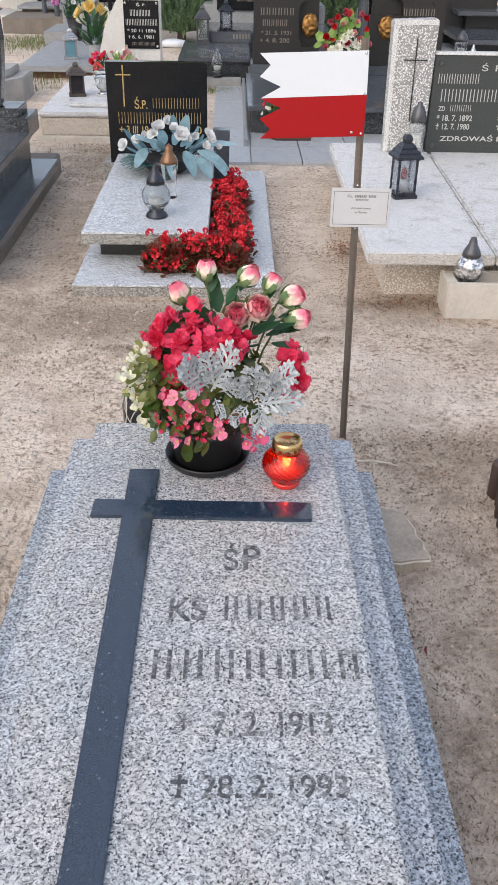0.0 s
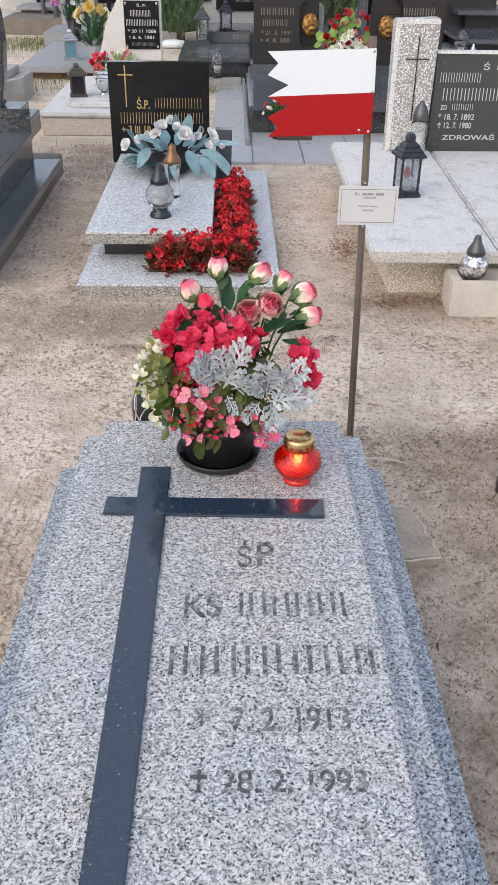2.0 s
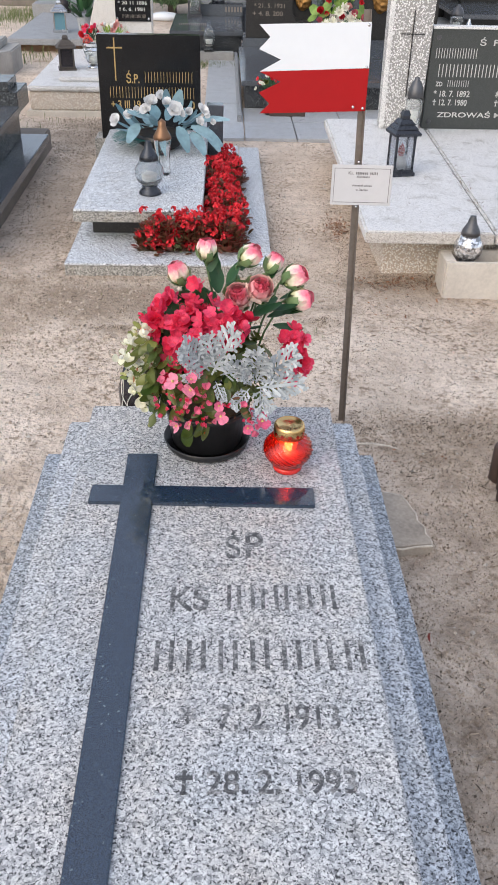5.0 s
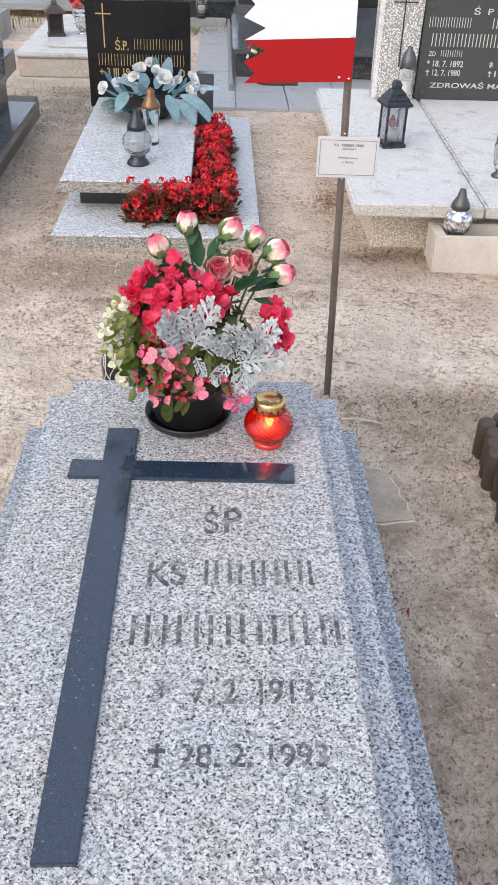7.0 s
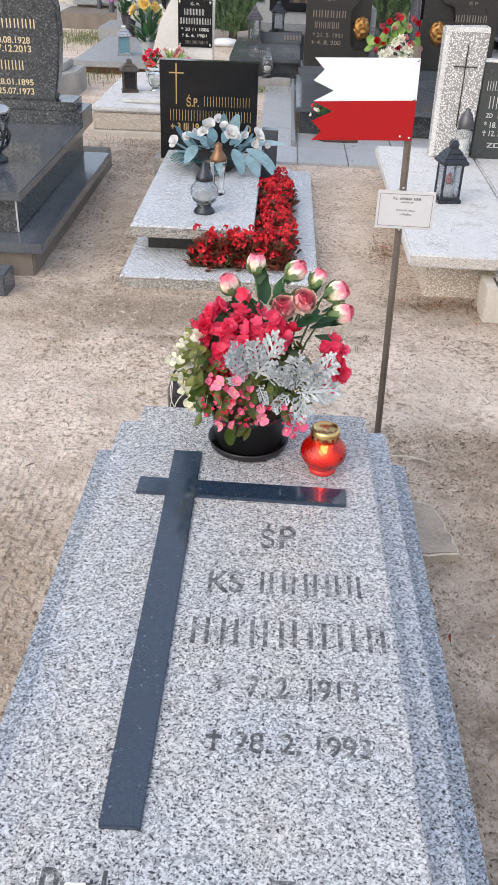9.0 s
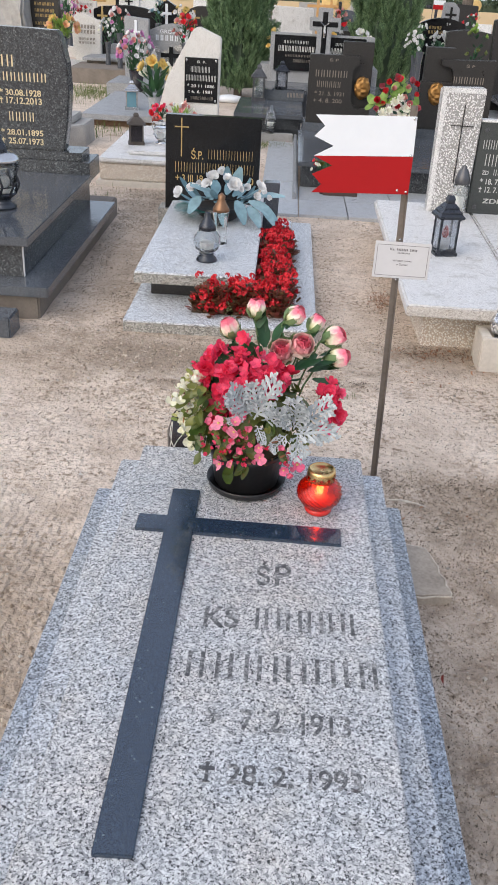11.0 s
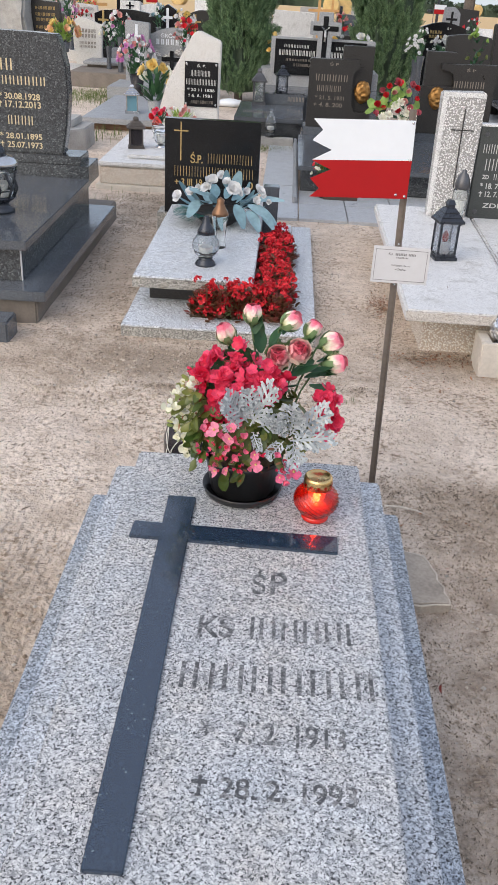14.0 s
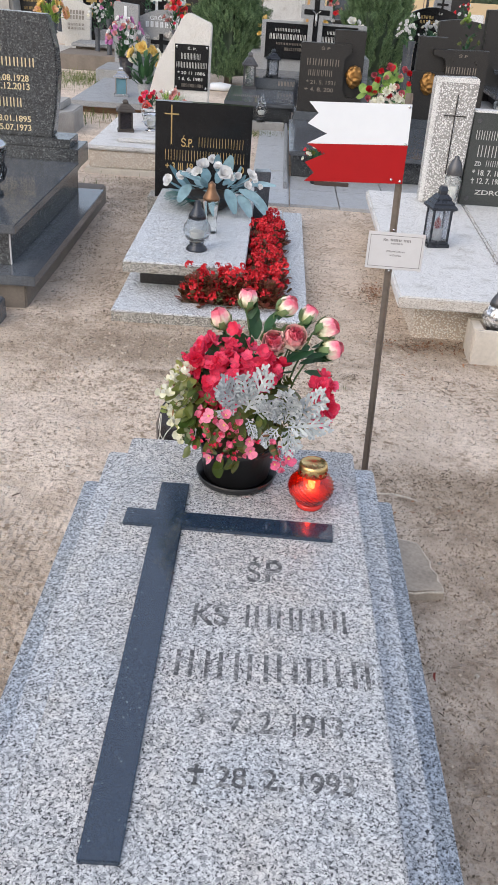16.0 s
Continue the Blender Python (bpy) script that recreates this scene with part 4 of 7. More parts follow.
for x, y, z, a, e, ln in ((.03, .06, .40, .4, .9, .075), (.055, .06, .365, -.3, .5, .085), (.11, .03, .345, -1.1, .3, .085), (.15, .03, .35, -1.5, .1, .08), (.165, .04, .325, -2.0, -.2, .08), (.02, .08, .43, .1, 1.2, .06), (.085, .08, .45, -.8, .8, .06), (-.02, .05, .37, 1.2, .5, .06), (.13, .06, .42, -1.2, .4, .06), (.18, .05, .39, -1.6, .2, .05), (.10, .01, .33, -2.6, .2, .07), (.12, .0, .37, -1.3, .1, .07), (.15, .02, .375, -1.8, .0, .075), (.185, .03, .36, -1.4, -.1, .06), (.01, .06, .455, -.2, 1.2, .07), (.05, .05, .43, -.9, .6, .06)):
    m = Matrix.Translation((x, y, z)) @ Matrix.Rotation(a, 4, "Z") @ Matrix.Rotation(e, 4, "X")
    leaf(bm, m, ln, ln * .55, .5, .3, 6, .08, .2, .45)
part("rose_leaves", bm, DEEP_GREEN, arrangement, "dark green silk rose leaves", smooth=True)

# ---- red votive candle ----
candle = thing("votive_candle", .192, -.29, TOP, 0, "burning votive candle in swirled red glass with a brass lid", "candle")
def finer(profile, k=5):
    """The same outline with k steps for each one."""
    res = []
    for (r0, z0), (r1, z1) in zip(profile, profile[1:]):
        res += [(r0 + (r1 - r0) * i / k, z0 + (z1 - z0) * i / k) for i in range(k)]
    return res + [profile[-1]]


part("glass_globe", lathe(finer([(.03, .0145), (.034, .0148), (.043, .022), (.057, .042), (.061, .06), (.057, .078), (.044, .094), (.036, .1), (.034, .1), (.042, .092), (.054, .076), (.057, .06), (.053, .043), (.034, .022), (.03, .0145)]), 160, ripple=.042, waves=20, twist=24), RED_GLASS, candle, "swirled red glass", smooth=True)
part("foot", lathe([(.0, .0), (.036, .0), (.038, .006), (.036, .011), (.0335, .0144), (.0, .0144)], 32), RED_FOOT, candle, "solid red glass foot", smooth=True)
lid = part("lid", lathe([(.035, .098), (.0385, .1), (.0385, .124), (.037, .13), (.034, .133), (.0315, .1325), (.029, .1285), (.0, .128)], 32), BRASS, candle, "brass lid with round holes", smooth=True)
hole_m = mesh_of("hole", lathe([(0, 0), (.0045, 0), (.0045, .0009), (0, .0009)], 10), RED_GLASS)
for i in range(12):
    part("hole", hole_m, None, lid, m=Matrix.Rotation(6.283 * i / 12, 4, "Z") @ Matrix.Translation((.0384, 0, .112)) @ Matrix.Rotation(1.5708, 4, "Y"))
part("wax", lathe([(.0, .0146), (.028, .0146), (.034, .024), (.042, .034), (.045, .046), (.0, .046)], 24), WAX, candle, "pale wax lit by the flame", smooth=True)
part("flame", lathe([(0, .05), (.008, .055), (.0115, .064), (.0065, .08), (0, .093)], 12), FLAME, candle, smooth=True)
fl = bpy.data.lights.new("candle_glow", "POINT")
fl.energy, fl.color, fl.shadow_soft_size = .04, (1, .56, .2), .026
flo = new("candle_glow", fl)
flo.matrix_basis = pose(.192, -.29, TOP + .075)

# a white cloth flower dropped at the foot of the slab
solo("cloth_flower", bloom(9, .062, .052, .9, .3, 4), WHITE_CLOTH, "white cloth flower lying on the tomb slab", "flower", pose(-.217, -1.56, TOP + .004), True)

# ---- pole with painted flag and plate ----
pole = thing("flag_post", .467, .628, 0, 0, "thin steel post with a painted metal flag and a white plate", "sign post")
LEAN = Matrix.Rotation(-math.atan2(.095, 1.08), 4, "X") @ Matrix.Rotation(-math.atan2(.012, 1.08), 4, "Y")
bm = box(-.011, .011, -.002, .003, -.15, 1.36, .0008)
box(.007, .011, -.016, -.001, -.15, 1.36, .0008, bm)
part("post", bm, STEEL, pole, "weathered steel angle post", m=LEAN)
flag = part("flag", prism([(.0125, 1.201), (.012, 1.327), (-.322, 1.319), (-.289, 1.285), (-.322, 1.252), (-.256, 1.223), (-.32, 1.1895)], -.020, -.017, .0006), WHITE_PAINT, pole, "white over red painted metal flag with a jagged end", m=LEAN)
part("red_field", prism([(.009, 1.078), (.0125, 1.2005), (-.32, 1.189), (-.256, 1.161), (-.322, 1.13), (-.289, 1.098), (-.32, 1.07)], -.0205, -.0165, .0006), RED_PAINT, flag)
for x, z in ((.004, 1.319), (.004, 1.203), (.0, 1.086), (-.03, 1.09)):
    part("rivet", lathe([(0, 0), (.005, 0), (.004, .003), (0, .004)], 10), CHROME, flag, m=Matrix.Translation((x, -.0205, z)) @ Matrix.Rotation(1.5708, 4, "X"))
plate = part("plate", box(-.098, .098, -.022, -.018, .79, .917, .001), PLATE, pole, "white metal plate with small print", m=LEAN @ Matrix.Translation((-.004, 0, 0)) @ Matrix.Rotation(.02, 4, "Y"))
bm = bmesh.new()
for a in ((-.09, .09, .905, .9065), (-.09, .09, .7985, .80), (-.09, -.0885, .80, .905), (.0885, .09, .80, .905)):
    box(a[0], a[1], -.0228, -.022, a[2], a[3], 0, bm)
part("border_line", bm, INK, plate)
lettering("Ks.", -.045, -.028, .887, .896, INK, plate, -.0224, depth=.0003)
bars(7, -.022, .018, .887, .895, INK, plate, -.0224, fill=.6, depth=.0004)
bars(5, .024, .05, .887, .895, INK, plate, -.0224, fill=.6, depth=.0004)
bars(9, -.018, .025, .877, .882, INK, plate, -.0224, fill=.5, depth=.0004)
lettering("Więzień obozu", -.032, .034, .848, .856, INK, plate, -.0224, depth=.0003)
lettering("w Dachau", -.018, .022, .836, .843, INK, plate, -.0224, depth=.0003)
for z in (.925, .785):
    part("bolt", lathe([(0, 0), (.005, 0), (.004, .004), (0, .005)], 10), CHROME, pole, m=LEAN @ Matrix.Translation((.0, -.018, z)) @ Matrix.Rotation(1.5708, 4, "X"))

# ---- things beside the tomb ----
vase = thing("glass_vase", -.212, .22, 0, 0, "dark glass vase with pale painted swirls behind the tomb", "vase")
OUTLINE = [(.062, .01), (.05, .05), (.065, .16), (.078, .28), (.08, .36), (.06, .43)]
part("body", lathe([(0, 0), (.06, 0)] + OUTLINE + [(.054, .43), (.073, .36), (.07, .28), (.055, .16), (.04, .06), (0, .03)], 28, ripple=.02, waves=10), SMOKE, vase, smooth=True)
pale_line = plain("pale_enamel", (.6, .58, .52), .4)
for k in range(5):
    pts = []
    for i in range(14):
        z = .14 + .27 * i / 13
        j = [q for q in range(len(OUTLINE) - 1) if OUTLINE[q][1] <= z <= OUTLINE[q + 1][1]][0]
        (r0, z0), (r1, z1) = OUTLINE[j], OUTLINE[j + 1]
        r = (r0 + (r1 - r0) * (z - z0) / (z1 - z0)) * 1.02
        a = 3.4 + .55 * k + .45 * math.sin(z * 22 + k * 1.9)
        pts.append((r * math.cos(a), r * math.sin(a), z))
    part("painted_swirl", tube(pts, .0016, 5), pale_line, vase)
bm = prism([(.48, -.135), (.56, -.142), (.60, -.133), (.655, -.13), (.658, -.10), (.644, -.07), (.646, -.04), (.63, -.005), (.632, .03), (.62, .06), (.616, .09), (.60, .12), (.575, .132), (.54, .142), (.48, .14)], -.02, .028, .006, axis="z")
fragment = thing("stone_fragment", 0, 0, 0, 0, "flat broken slab of grey concrete lying in the sand", "stone")
part("slab", bm, FRAGMENT, fragment)
rim = [(.50, -.139), (.56, -.142), (.60, -.134), (.65, -.131), (.655, -.11), (.643, -.075), (.645, -.04), (.631, -.01), (.631, .03), (.62, .06), (.615, .09), (.60, .118), (.575, .13), (.545, .139)]
part("broken_edge", tube([(x + random.uniform(-.002, .002), y, .024 + random.uniform(-.003, .003)) for x, y in rim], [random.uniform(.0015, .0042) for q in rim], 6), plain("chipped_cement", (.62, .55, .46), .95, var=.3, scale=40, bump=.8), fragment, "pale chipped edge")
solo("twig", tube([(.5, .44, .014), (.55, .43, .02), (.61, .418, .018), (.645, .408, .012)], [.003, .005, .004, .0015], 7), plain("split_wood", (.62, .55, .46), .8, var=.45), "splintered pale wooden stick on the sand", "stick")
palisade = thing("palisade_edging", 0, 0, 0, 0, "brown round-topped plastic log edging round a bed", "edging")
logm = mesh_of("log", lathe([(0, -.1), (.029, -.1), (.0295, .17), (.027, .178), (.0, .18)], 18), WOOD_BROWN, True)
for i in range(12):
    part("log", logm, None, palisade, m=pose(.95 + .012 * math.sin(i * 1.7), .25 - i * .056, -.045))
for i in range(10):
    part("log", logm, None, palisade, m=pose(.95 + .056 * (i + 1), .28, -.045))

# ---- lamps and lanterns of many kinds ----
def globe_lamp(x, y, z, h, label, cap=PEWTER, body=MILK, rz=0, group="grave lamps"):
    """A glass globe between a turned foot and a conical cap."""
    s = h / .26
    ob = thing("grave_lamp", x, y, z, rz, label, "grave lamp", group)
    part("foot", lathe([(0, 0), (.046 * s, 0), (.048 * s, .006 * s), (.04 * s, .02 * s), (.03 * s, .034 * s), (.034 * s, .045 * s), (.0, .045 * s)], 24), cap, ob, smooth=True)
    shell = [(.03, .044), (.05, .065), (.061, .1), (.058, .13), (.04, .162), (.028, .17)]
    rings = []
    for (r0, z0), (r1, z1) in zip(shell, shell[1:]):
        for k in range(4):
            rings.append((((r0 + (r1 - r0) * k / 4) + (.0007 if k % 2 else -.0007)) * s, (z0 + (z1 - z0) * k / 4) * s))
    part("globe", lathe(rings + [(.026 * s, .168 * s), (.038 * s, .158 * s), (.055 * s, .13 * s), (.058 * s, .1 * s), (.047 * s, .068 * s), (.0, .05 * s)], 40), body, ob, "ribbed pale glass", smooth=True)
    part("cap", lathe([(.034 * s, .165 * s), (.04 * s, .17 * s), (.036 * s, .19 * s), (.024 * s, .215 * s), (.018 * s, .225 * s), (.017 * s, .24 * s), (.012 * s, .252 * s), (.013 * s, .258 * s), (0, .26 * s)], 24), cap, ob, smooth=True)
    part("wax", lathe([(0, .05 * s), (.03 * s, .06 * s), (.034 * s, .1 * s), (0, .1 * s)], 16), WAX, ob)
    return ob


def house_lantern(x, y, z, w, h, label, metal=BLACK_METAL, panes=CLEAR, rz=0, candle=True, group="lanterns"):
    """A square lantern with four posts, panes and a stepped pyramid roof."""
    ob = thing("lantern", x, y, z, rz, label, "lantern", group)
    a = w / 2
    part("base", join(box(-a, a, -a, a, 0, h * .06, .003), box(-a * .88, a * .88, -a * .88, a * .88, h * .06, h * .1, .003)), metal, ob)
    post = mesh_of("corner_post", box(-a * .09, a * .09, -a * .09, a * .09, h * .1, h * .64, .001), metal)
    pane = mesh_of("pane", box(-a * .68, a * .68, -.0012, .0012, h * .1, h * .64, 0), panes)
    for sx, sy in ((1, 1), (1, -1), (-1, 1), (-1, -1)):
        part("corner_post", post, None, ob, m=pose(sx * a * .76, sy * a * .76, 0))
    for k in range(4):
        part("pane", pane, None, ob, m=pose(0, 0, 0, 0, 0, 90 * k) @ Matrix.Translation((0, a * .76, 0)))
    roof = bmesh.new()
    for z0, z1, r0, r1 in ((.64, .68, 1.12, 1.12), (.68, .73, 1.1, .86), (.73, .74, .92, .92), (.74, .80, .9, .62), (.80, .81, .68, .68), (.81, .87, .66, .4), (.87, .93, .3, .3), (.93, 1.0, .36, .2)):
        join(roof, lathe([(a * r0 * 1.414, h * z0), (a * r1 * 1.414, h * z1)], 4))
    bmesh.ops.rotate(roof, verts=roof.verts, matrix=Matrix.Rotation(math.pi / 4, 3, "Z"))
    part("roof", roof, metal, ob)
    if candle:
        c = part("candle_cup", lathe([(0, h * .1), (a * .48, h * .1), (a * .5, h * .29), (0, h * .29)], 16), WAX, ob, smooth=True)
        part("candle_flame_cover", lathe([(a * .2, h * .29), (a * .3, h * .35), (a * .26, h * .41), (a * .1, h * .47), (0, h * .5)], 16), RED_WAX, c, "red plastic flame", smooth=True)
    return ob


def bell_lamp(x, y, z, h, r, label, body=CLEAR, cap=PEWTER, foot=PEWTER, bands=()):
    """A tall glass vase lamp with a bell-shaped cap."""
    ob = thing("grave_lamp", x, y, z, 0, label, "grave lamp", "grave lamps")
    part("foot", lathe([(0, 0), (r * .8, 0), (r * .85, h * .03), (r * .5, h * .08), (r * .4, h * .12), (0, h * .12)], 24), foot, ob, smooth=True)
    part("glass", lathe([(r * .45, h * .12), (r * .8, h * .25), (r * .95, h * .42), (r, h * .6), (r * .8, h * .68), (r * .74, h * .67), (r * .9, h * .58), (r * .88, h * .42), (r * .7, h * .25), (0, h * .14)], 48, ripple=.02, waves=8), body, ob, smooth=True)
    part("cap", lathe([(r * .9, h * .66), (r * .95, h * .69), (r * .85, h * .78), (r * .6, h * .89), (r * .3, h * .94), (r * .3, h * .98), (0, h)], 24), cap, ob, smooth=True)
    part("wax", lathe([(0, h * .15), (r * .5, h * .18), (r * .55, h * .45), (0, h * .45)], 16), WAX, ob)
    return ob


# ---- pale grave with red begonias ----
WX, WY = -.25, 2.03
wg = thing("grave", 0, 0, 0, 0, "pale granite grave with an open planted bed and a black headstone", "grave")
part("kerb_front", box(-.765, .27, 1.992, 2.17, -.04, .047, .005), PALE_ROUGH, wg)
part("kerb_front_top", box(-.765, .27, 1.99, 2.17, .0475, .058, .003), PALE, wg)
part("kerb_left", box(-.765, -.42, 2.173, 4.25, -.04, .054, .005), PALE, wg)
part("kerb_right", box(.13, .27, 2.173, 4.25, -.04, .058, .005), PALE, wg)
part("kerb_back", box(-.335, .125, 3.95, 4.25, -.04, .068, .005), PALE, wg)
part("pedestal", box(-.68, -.12, 2.45, 3.98, .0, .165, .004), ANTHRACITE, wg, "dark recessed stone plinth")
part("cover_slab", box(-.752, -.085, 2.293, 4.0, .1655, .23, .005), PALE, wg, "pale speckled granite cover slab")
part("cover_slab_rim", box(-.7525, -.0845, 2.291, 2.303, .166, .222, .002), PALE_ROUGH, wg)
part("bed_soil", box(-.42, .13, 2.172, 3.95, -.04, .05, .004), DRY, wg)
hs = part("headstone", box(-.80, -.127, 3.93, 4.01, .07, .828, .005), BLACK, wg, "polished black granite headstone", m=pose(-.008, .09, -.013))
part("headstone_foot", box(-.86, -.06, 4.002, 4.2, .0, .165, .005), PALE_ROUGH, wg)
y = 3.929
part("gold_cross", join(box(-.690, -.682, y - .001, y + .003, .548, .808, 0), box(-.735, -.635, y - .0012, y + .003, .745, .753, 0)), GOLD, hs, m=Matrix.Identity(4))
lettering("Ś.P.", -.617, -.53, .534, .612, GOLD, hs, y)
bars(8, -.50, -.172, .54, .606, GOLD, hs, y, fill=.18)
bars(14, -.736, -.161, .44, .512, GOLD, hs, y, fill=.18)
lettering("+ 3 III 19", -.727, -.53, .375, .425, GOLD, hs, y)
lettering("0", -.2, -.165, .375, .425, GOLD, hs, y)
ribbed_lamp = globe_lamp(-.375, 2.58, .23, .28, "frosted ribbed glass grave lamp with a black foot and cap", BLACK_METAL, FROST)
ribbed_lamp.scale = (1.2, 1.2, 1)
ob = thing("grave_lamp", -.325, 2.95, .23, 0, "tall glass grave lamp with a copper cap", "grave lamp", "grave lamps")
part("glass", lathe([(0, 0), (.04, 0), (.042, .01), (.036, .05), (.048, .19), (.043, .2), (.0, .2)], 6), CLEAR, ob)
part("cap", lathe([(.052, .2), (.05, .215), (.03, .25), (.022, .27), (.024, .29), (0, .31)], 16), plain("copper_plastic", (.22, .12, .065), .35, .6), ob, smooth=True)

# silk wreath on the pale grave
random.seed(5)
wr = thing("silk_wreath", -.38, 3.55, .23, 0, "silk wreath of white roses and blue fabric leaves", "wreath")
part("bowl", lathe([(0, 0), (.1, 0), (.15, .04), (.16, .09), (.14, .09), (0, .07)], 24), BLACK_PLASTIC, wr, smooth=True)
bm = bmesh.new()
for i in range(22):
    a = random.uniform(0, 6.283)
    m = Matrix.Translation((.15 * math.cos(a), .08 * math.sin(a), .09 + random.uniform(-.03, .06))) @ Matrix.Rotation(a - 1.57, 4, "Z") @ Matrix.Rotation(random.uniform(-.1, .65), 4, "X")
    leaf(bm, m, random.uniform(.12, .18), random.uniform(.05, .08), random.uniform(.1, .8), .3, 5, .05, .3, .45)
# broad cloth leaves that hang over the front and stand up behind
for p, d, ln, w, cu in (((.1, -.08, .21), (.35, -.1, 1), .17, .085, .3), ((.05, -.02, .24), (-.1, -.1, 1), .12, .06, .3), ((.2, -.14, .16), (1, -.3, -.25), .23, .085, -.6), ((.12, -.14, .16), (.45, -.8, -.55), .18, .08, -.6), ((.2, -.16, .13), (.7, -.8, -.5), .17, .08, -.7), ((.03, -.14, .15), (.2, -.8, -.6), .16, .075, -.6), ((.25, -.1, .19), (1, -.1, .12), .19, .055, -.2), ((-.12, -.12, .17), (-.4, -.7, -.5), .15, .075, -.3), ((-.06, -.12, .2), (-.6, -.3, .3), .14, .06, -.2), ((-.2, -.08, .2), (-.7, -.2, .8), .1, .045, .2), ((.3, -.14, .12), (.6, -.8, -.35), .15, .07, -.6)):
    y_axis = Vector(d).normalized()
    x_axis = y_axis.cross(Vector((.1, -.5, .9))).normalized()
    m = Matrix((x_axis, y_axis, x_axis.cross(y_axis))).transposed().to_4x4()
    m.translation = p
    leaf(bm, m, ln, w, cu, .25, 7, .04, .25, .42)
part("blue_leaves", bm, TEAL_LEAF, wr, smooth=True)
bm = bmesh.new()
for k in range(5):
    a0 = math.pi * (.95 + .09 * k)
    for i in range(14):
        u = i / 14
        p = Vector((.1 + .2 * u, 0, .03 * math.sin(3 * u)))
        for s in (-1, 1):
            leaf(bm, Matrix.Rotation(a0, 4, "Z") @ Matrix.Translation(p + Vector((0, 0, .05))) @ Matrix.Rotation(-1.57 + s * 1.0, 4, "Z"), .075 * (1 - .6 * u), .014, .2, .1, 3)
part("frond", bm, TEAL_DARK, wr, "teal plastic fern fronds")
wrose = [mesh_of("white_rose", bloom(n, ln, w, cup, tilt, k), WHITE_CLOTH, True) for n, ln, w, cup, tilt, k in ((5, .05, .05, .7, .25, 3), (6, .046, .046, .5, .45, 2), (5, .054, .048, .9, .35, 3), (4, .048, .052, .6, .6, 2))]
for i, (x, yy, z, k) in enumerate(((-.26, -.13, .185, .95), (-.17, -.13, .215, 1.0), (-.12, -.11, .24, .85), (-.045, -.1, .285, 1.3), (-.07, -.13, .255, .9), (.094, -.13, .25, 1.35), (.06, -.1, .285, .9), (.14, -.13, .225, .9), (.27, -.12, .25, 1.0), (.25, -.13, .19, .8), (.33, -.13, .185, .62), (.29, -.12, .22, .75), (.01, -.02, .31, .8), (.18, -.06, .23, .8))):
    d = Vector((x * 1.5 + random.uniform(-.4, .4), -1, random.uniform(.2, 1.2)))
    part("white_rose", wrose[i % 4], None, wr, m=Matrix.Translation((x, yy, z)) @ facing(d, random.uniform(0, 6.28)) @ Matrix.Diagonal((k, k * random.uniform(.75, 1), k, 1)))

sv = thing("stone_vase", -.035, 3.88, .068, 0, "square dark granite flower vase beside the headstone", "vase")
part("body", prism([(-.048, 0), (.048, 0), (.056, .36), (-.056, .36)], -.05, .05, .005), DARK_TOP, sv)
# bedding begonias in the open bed
random.seed(7)
leaves_m = [mesh_of("leaves", leaf_tuft(44, .085, .034, .03, 1.1, .7), DARK_LEAF, True) for i in range(3)]
def bloom_head(n, spread):
    """A tight head of small scarlet blooms."""
    own = bmesh.new()
    for q in range(n):
        d = Vector((random.gauss(0, 1), random.gauss(0, 1), abs(random.gauss(.3, .8)))).normalized()
        one = bloom(4, random.uniform(.010, .0145), .013, random.uniform(.4, .9), .35)
        bmesh.ops.transform(one, matrix=Matrix.Translation(d * spread * random.uniform(.5, 1)) @ facing(d, random.uniform(0, 6)), verts=one.verts)
        join(own, one)
    return own


reds_m = [mesh_of("bloom_head", bloom_head(12, .024), SCARLET, True) for i in range(3)] + [mesh_of("bloom_head", bloom_head(5, .014), SCARLET, True) for i in range(2)]
stem_bm = bmesh.new()
for i in range(16):
    a, r = random.uniform(0, 6.283), .07 * random.random()
    tube([(r * .4 * math.cos(a), r * .4 * math.sin(a), 0), (r * math.cos(a), r * math.sin(a), random.uniform(.08, .17))], .0025, 5, stem_bm)
stems_m = mesh_of("stalk_clump", stem_bm, DARK_LEAF)
spots = [(-.335, 2.21), (-.25, 2.2), (-.165, 2.22), (-.09, 2.2), (-.30, 2.235), (-.13, 2.235)] + [(.02 + random.uniform(-.03, .04), 2.25 + .16 * i) for i in range(9)] + [(.065 + random.uniform(-.02, .02), 2.2 + .19 * i) for i in range(8)] + [(-.02, 2.36 + .25 * i) for i in range(5)]
for i, (x, y) in enumerate(spots):
    b = thing("begonia_plant", x, y, .05, random.uniform(0, 360), "bedding begonia with scarlet blooms and bronze leaves", "plant", "begonias in the grave bed")
    k = random.uniform(.92, 1.12)
    b.scale = (k, k, k)
    tagged(part("stalk_clump", stems_m, None, b), kind="stuff")
    for q, (z, sc) in enumerate(((.02, 1.0), (.06, .95), (.1, .8), (.13, .55))):
        part("leaves", leaves_m[(i + q) % 3], None, b, m=pose(0, 0, z, 0, 0, 77 * q) @ Matrix.Scale(sc, 4))
    for c in range(17 if i < 6 else 20):
        a, u = random.uniform(0, 6.283), random.random()
        r, z = .088 * math.sqrt(random.random()) * (1 - .35 * u), .03 + .165 * u
        part("bloom_head", reds_m[c % 5], None, b, m=Matrix.Translation((r * math.cos(a), r * math.sin(a), z)) @ facing((math.cos(a) * .6, math.sin(a) * .6, .8), a) @ Matrix.Scale(random.uniform(.55, .95), 4))
weed = bmesh.new()
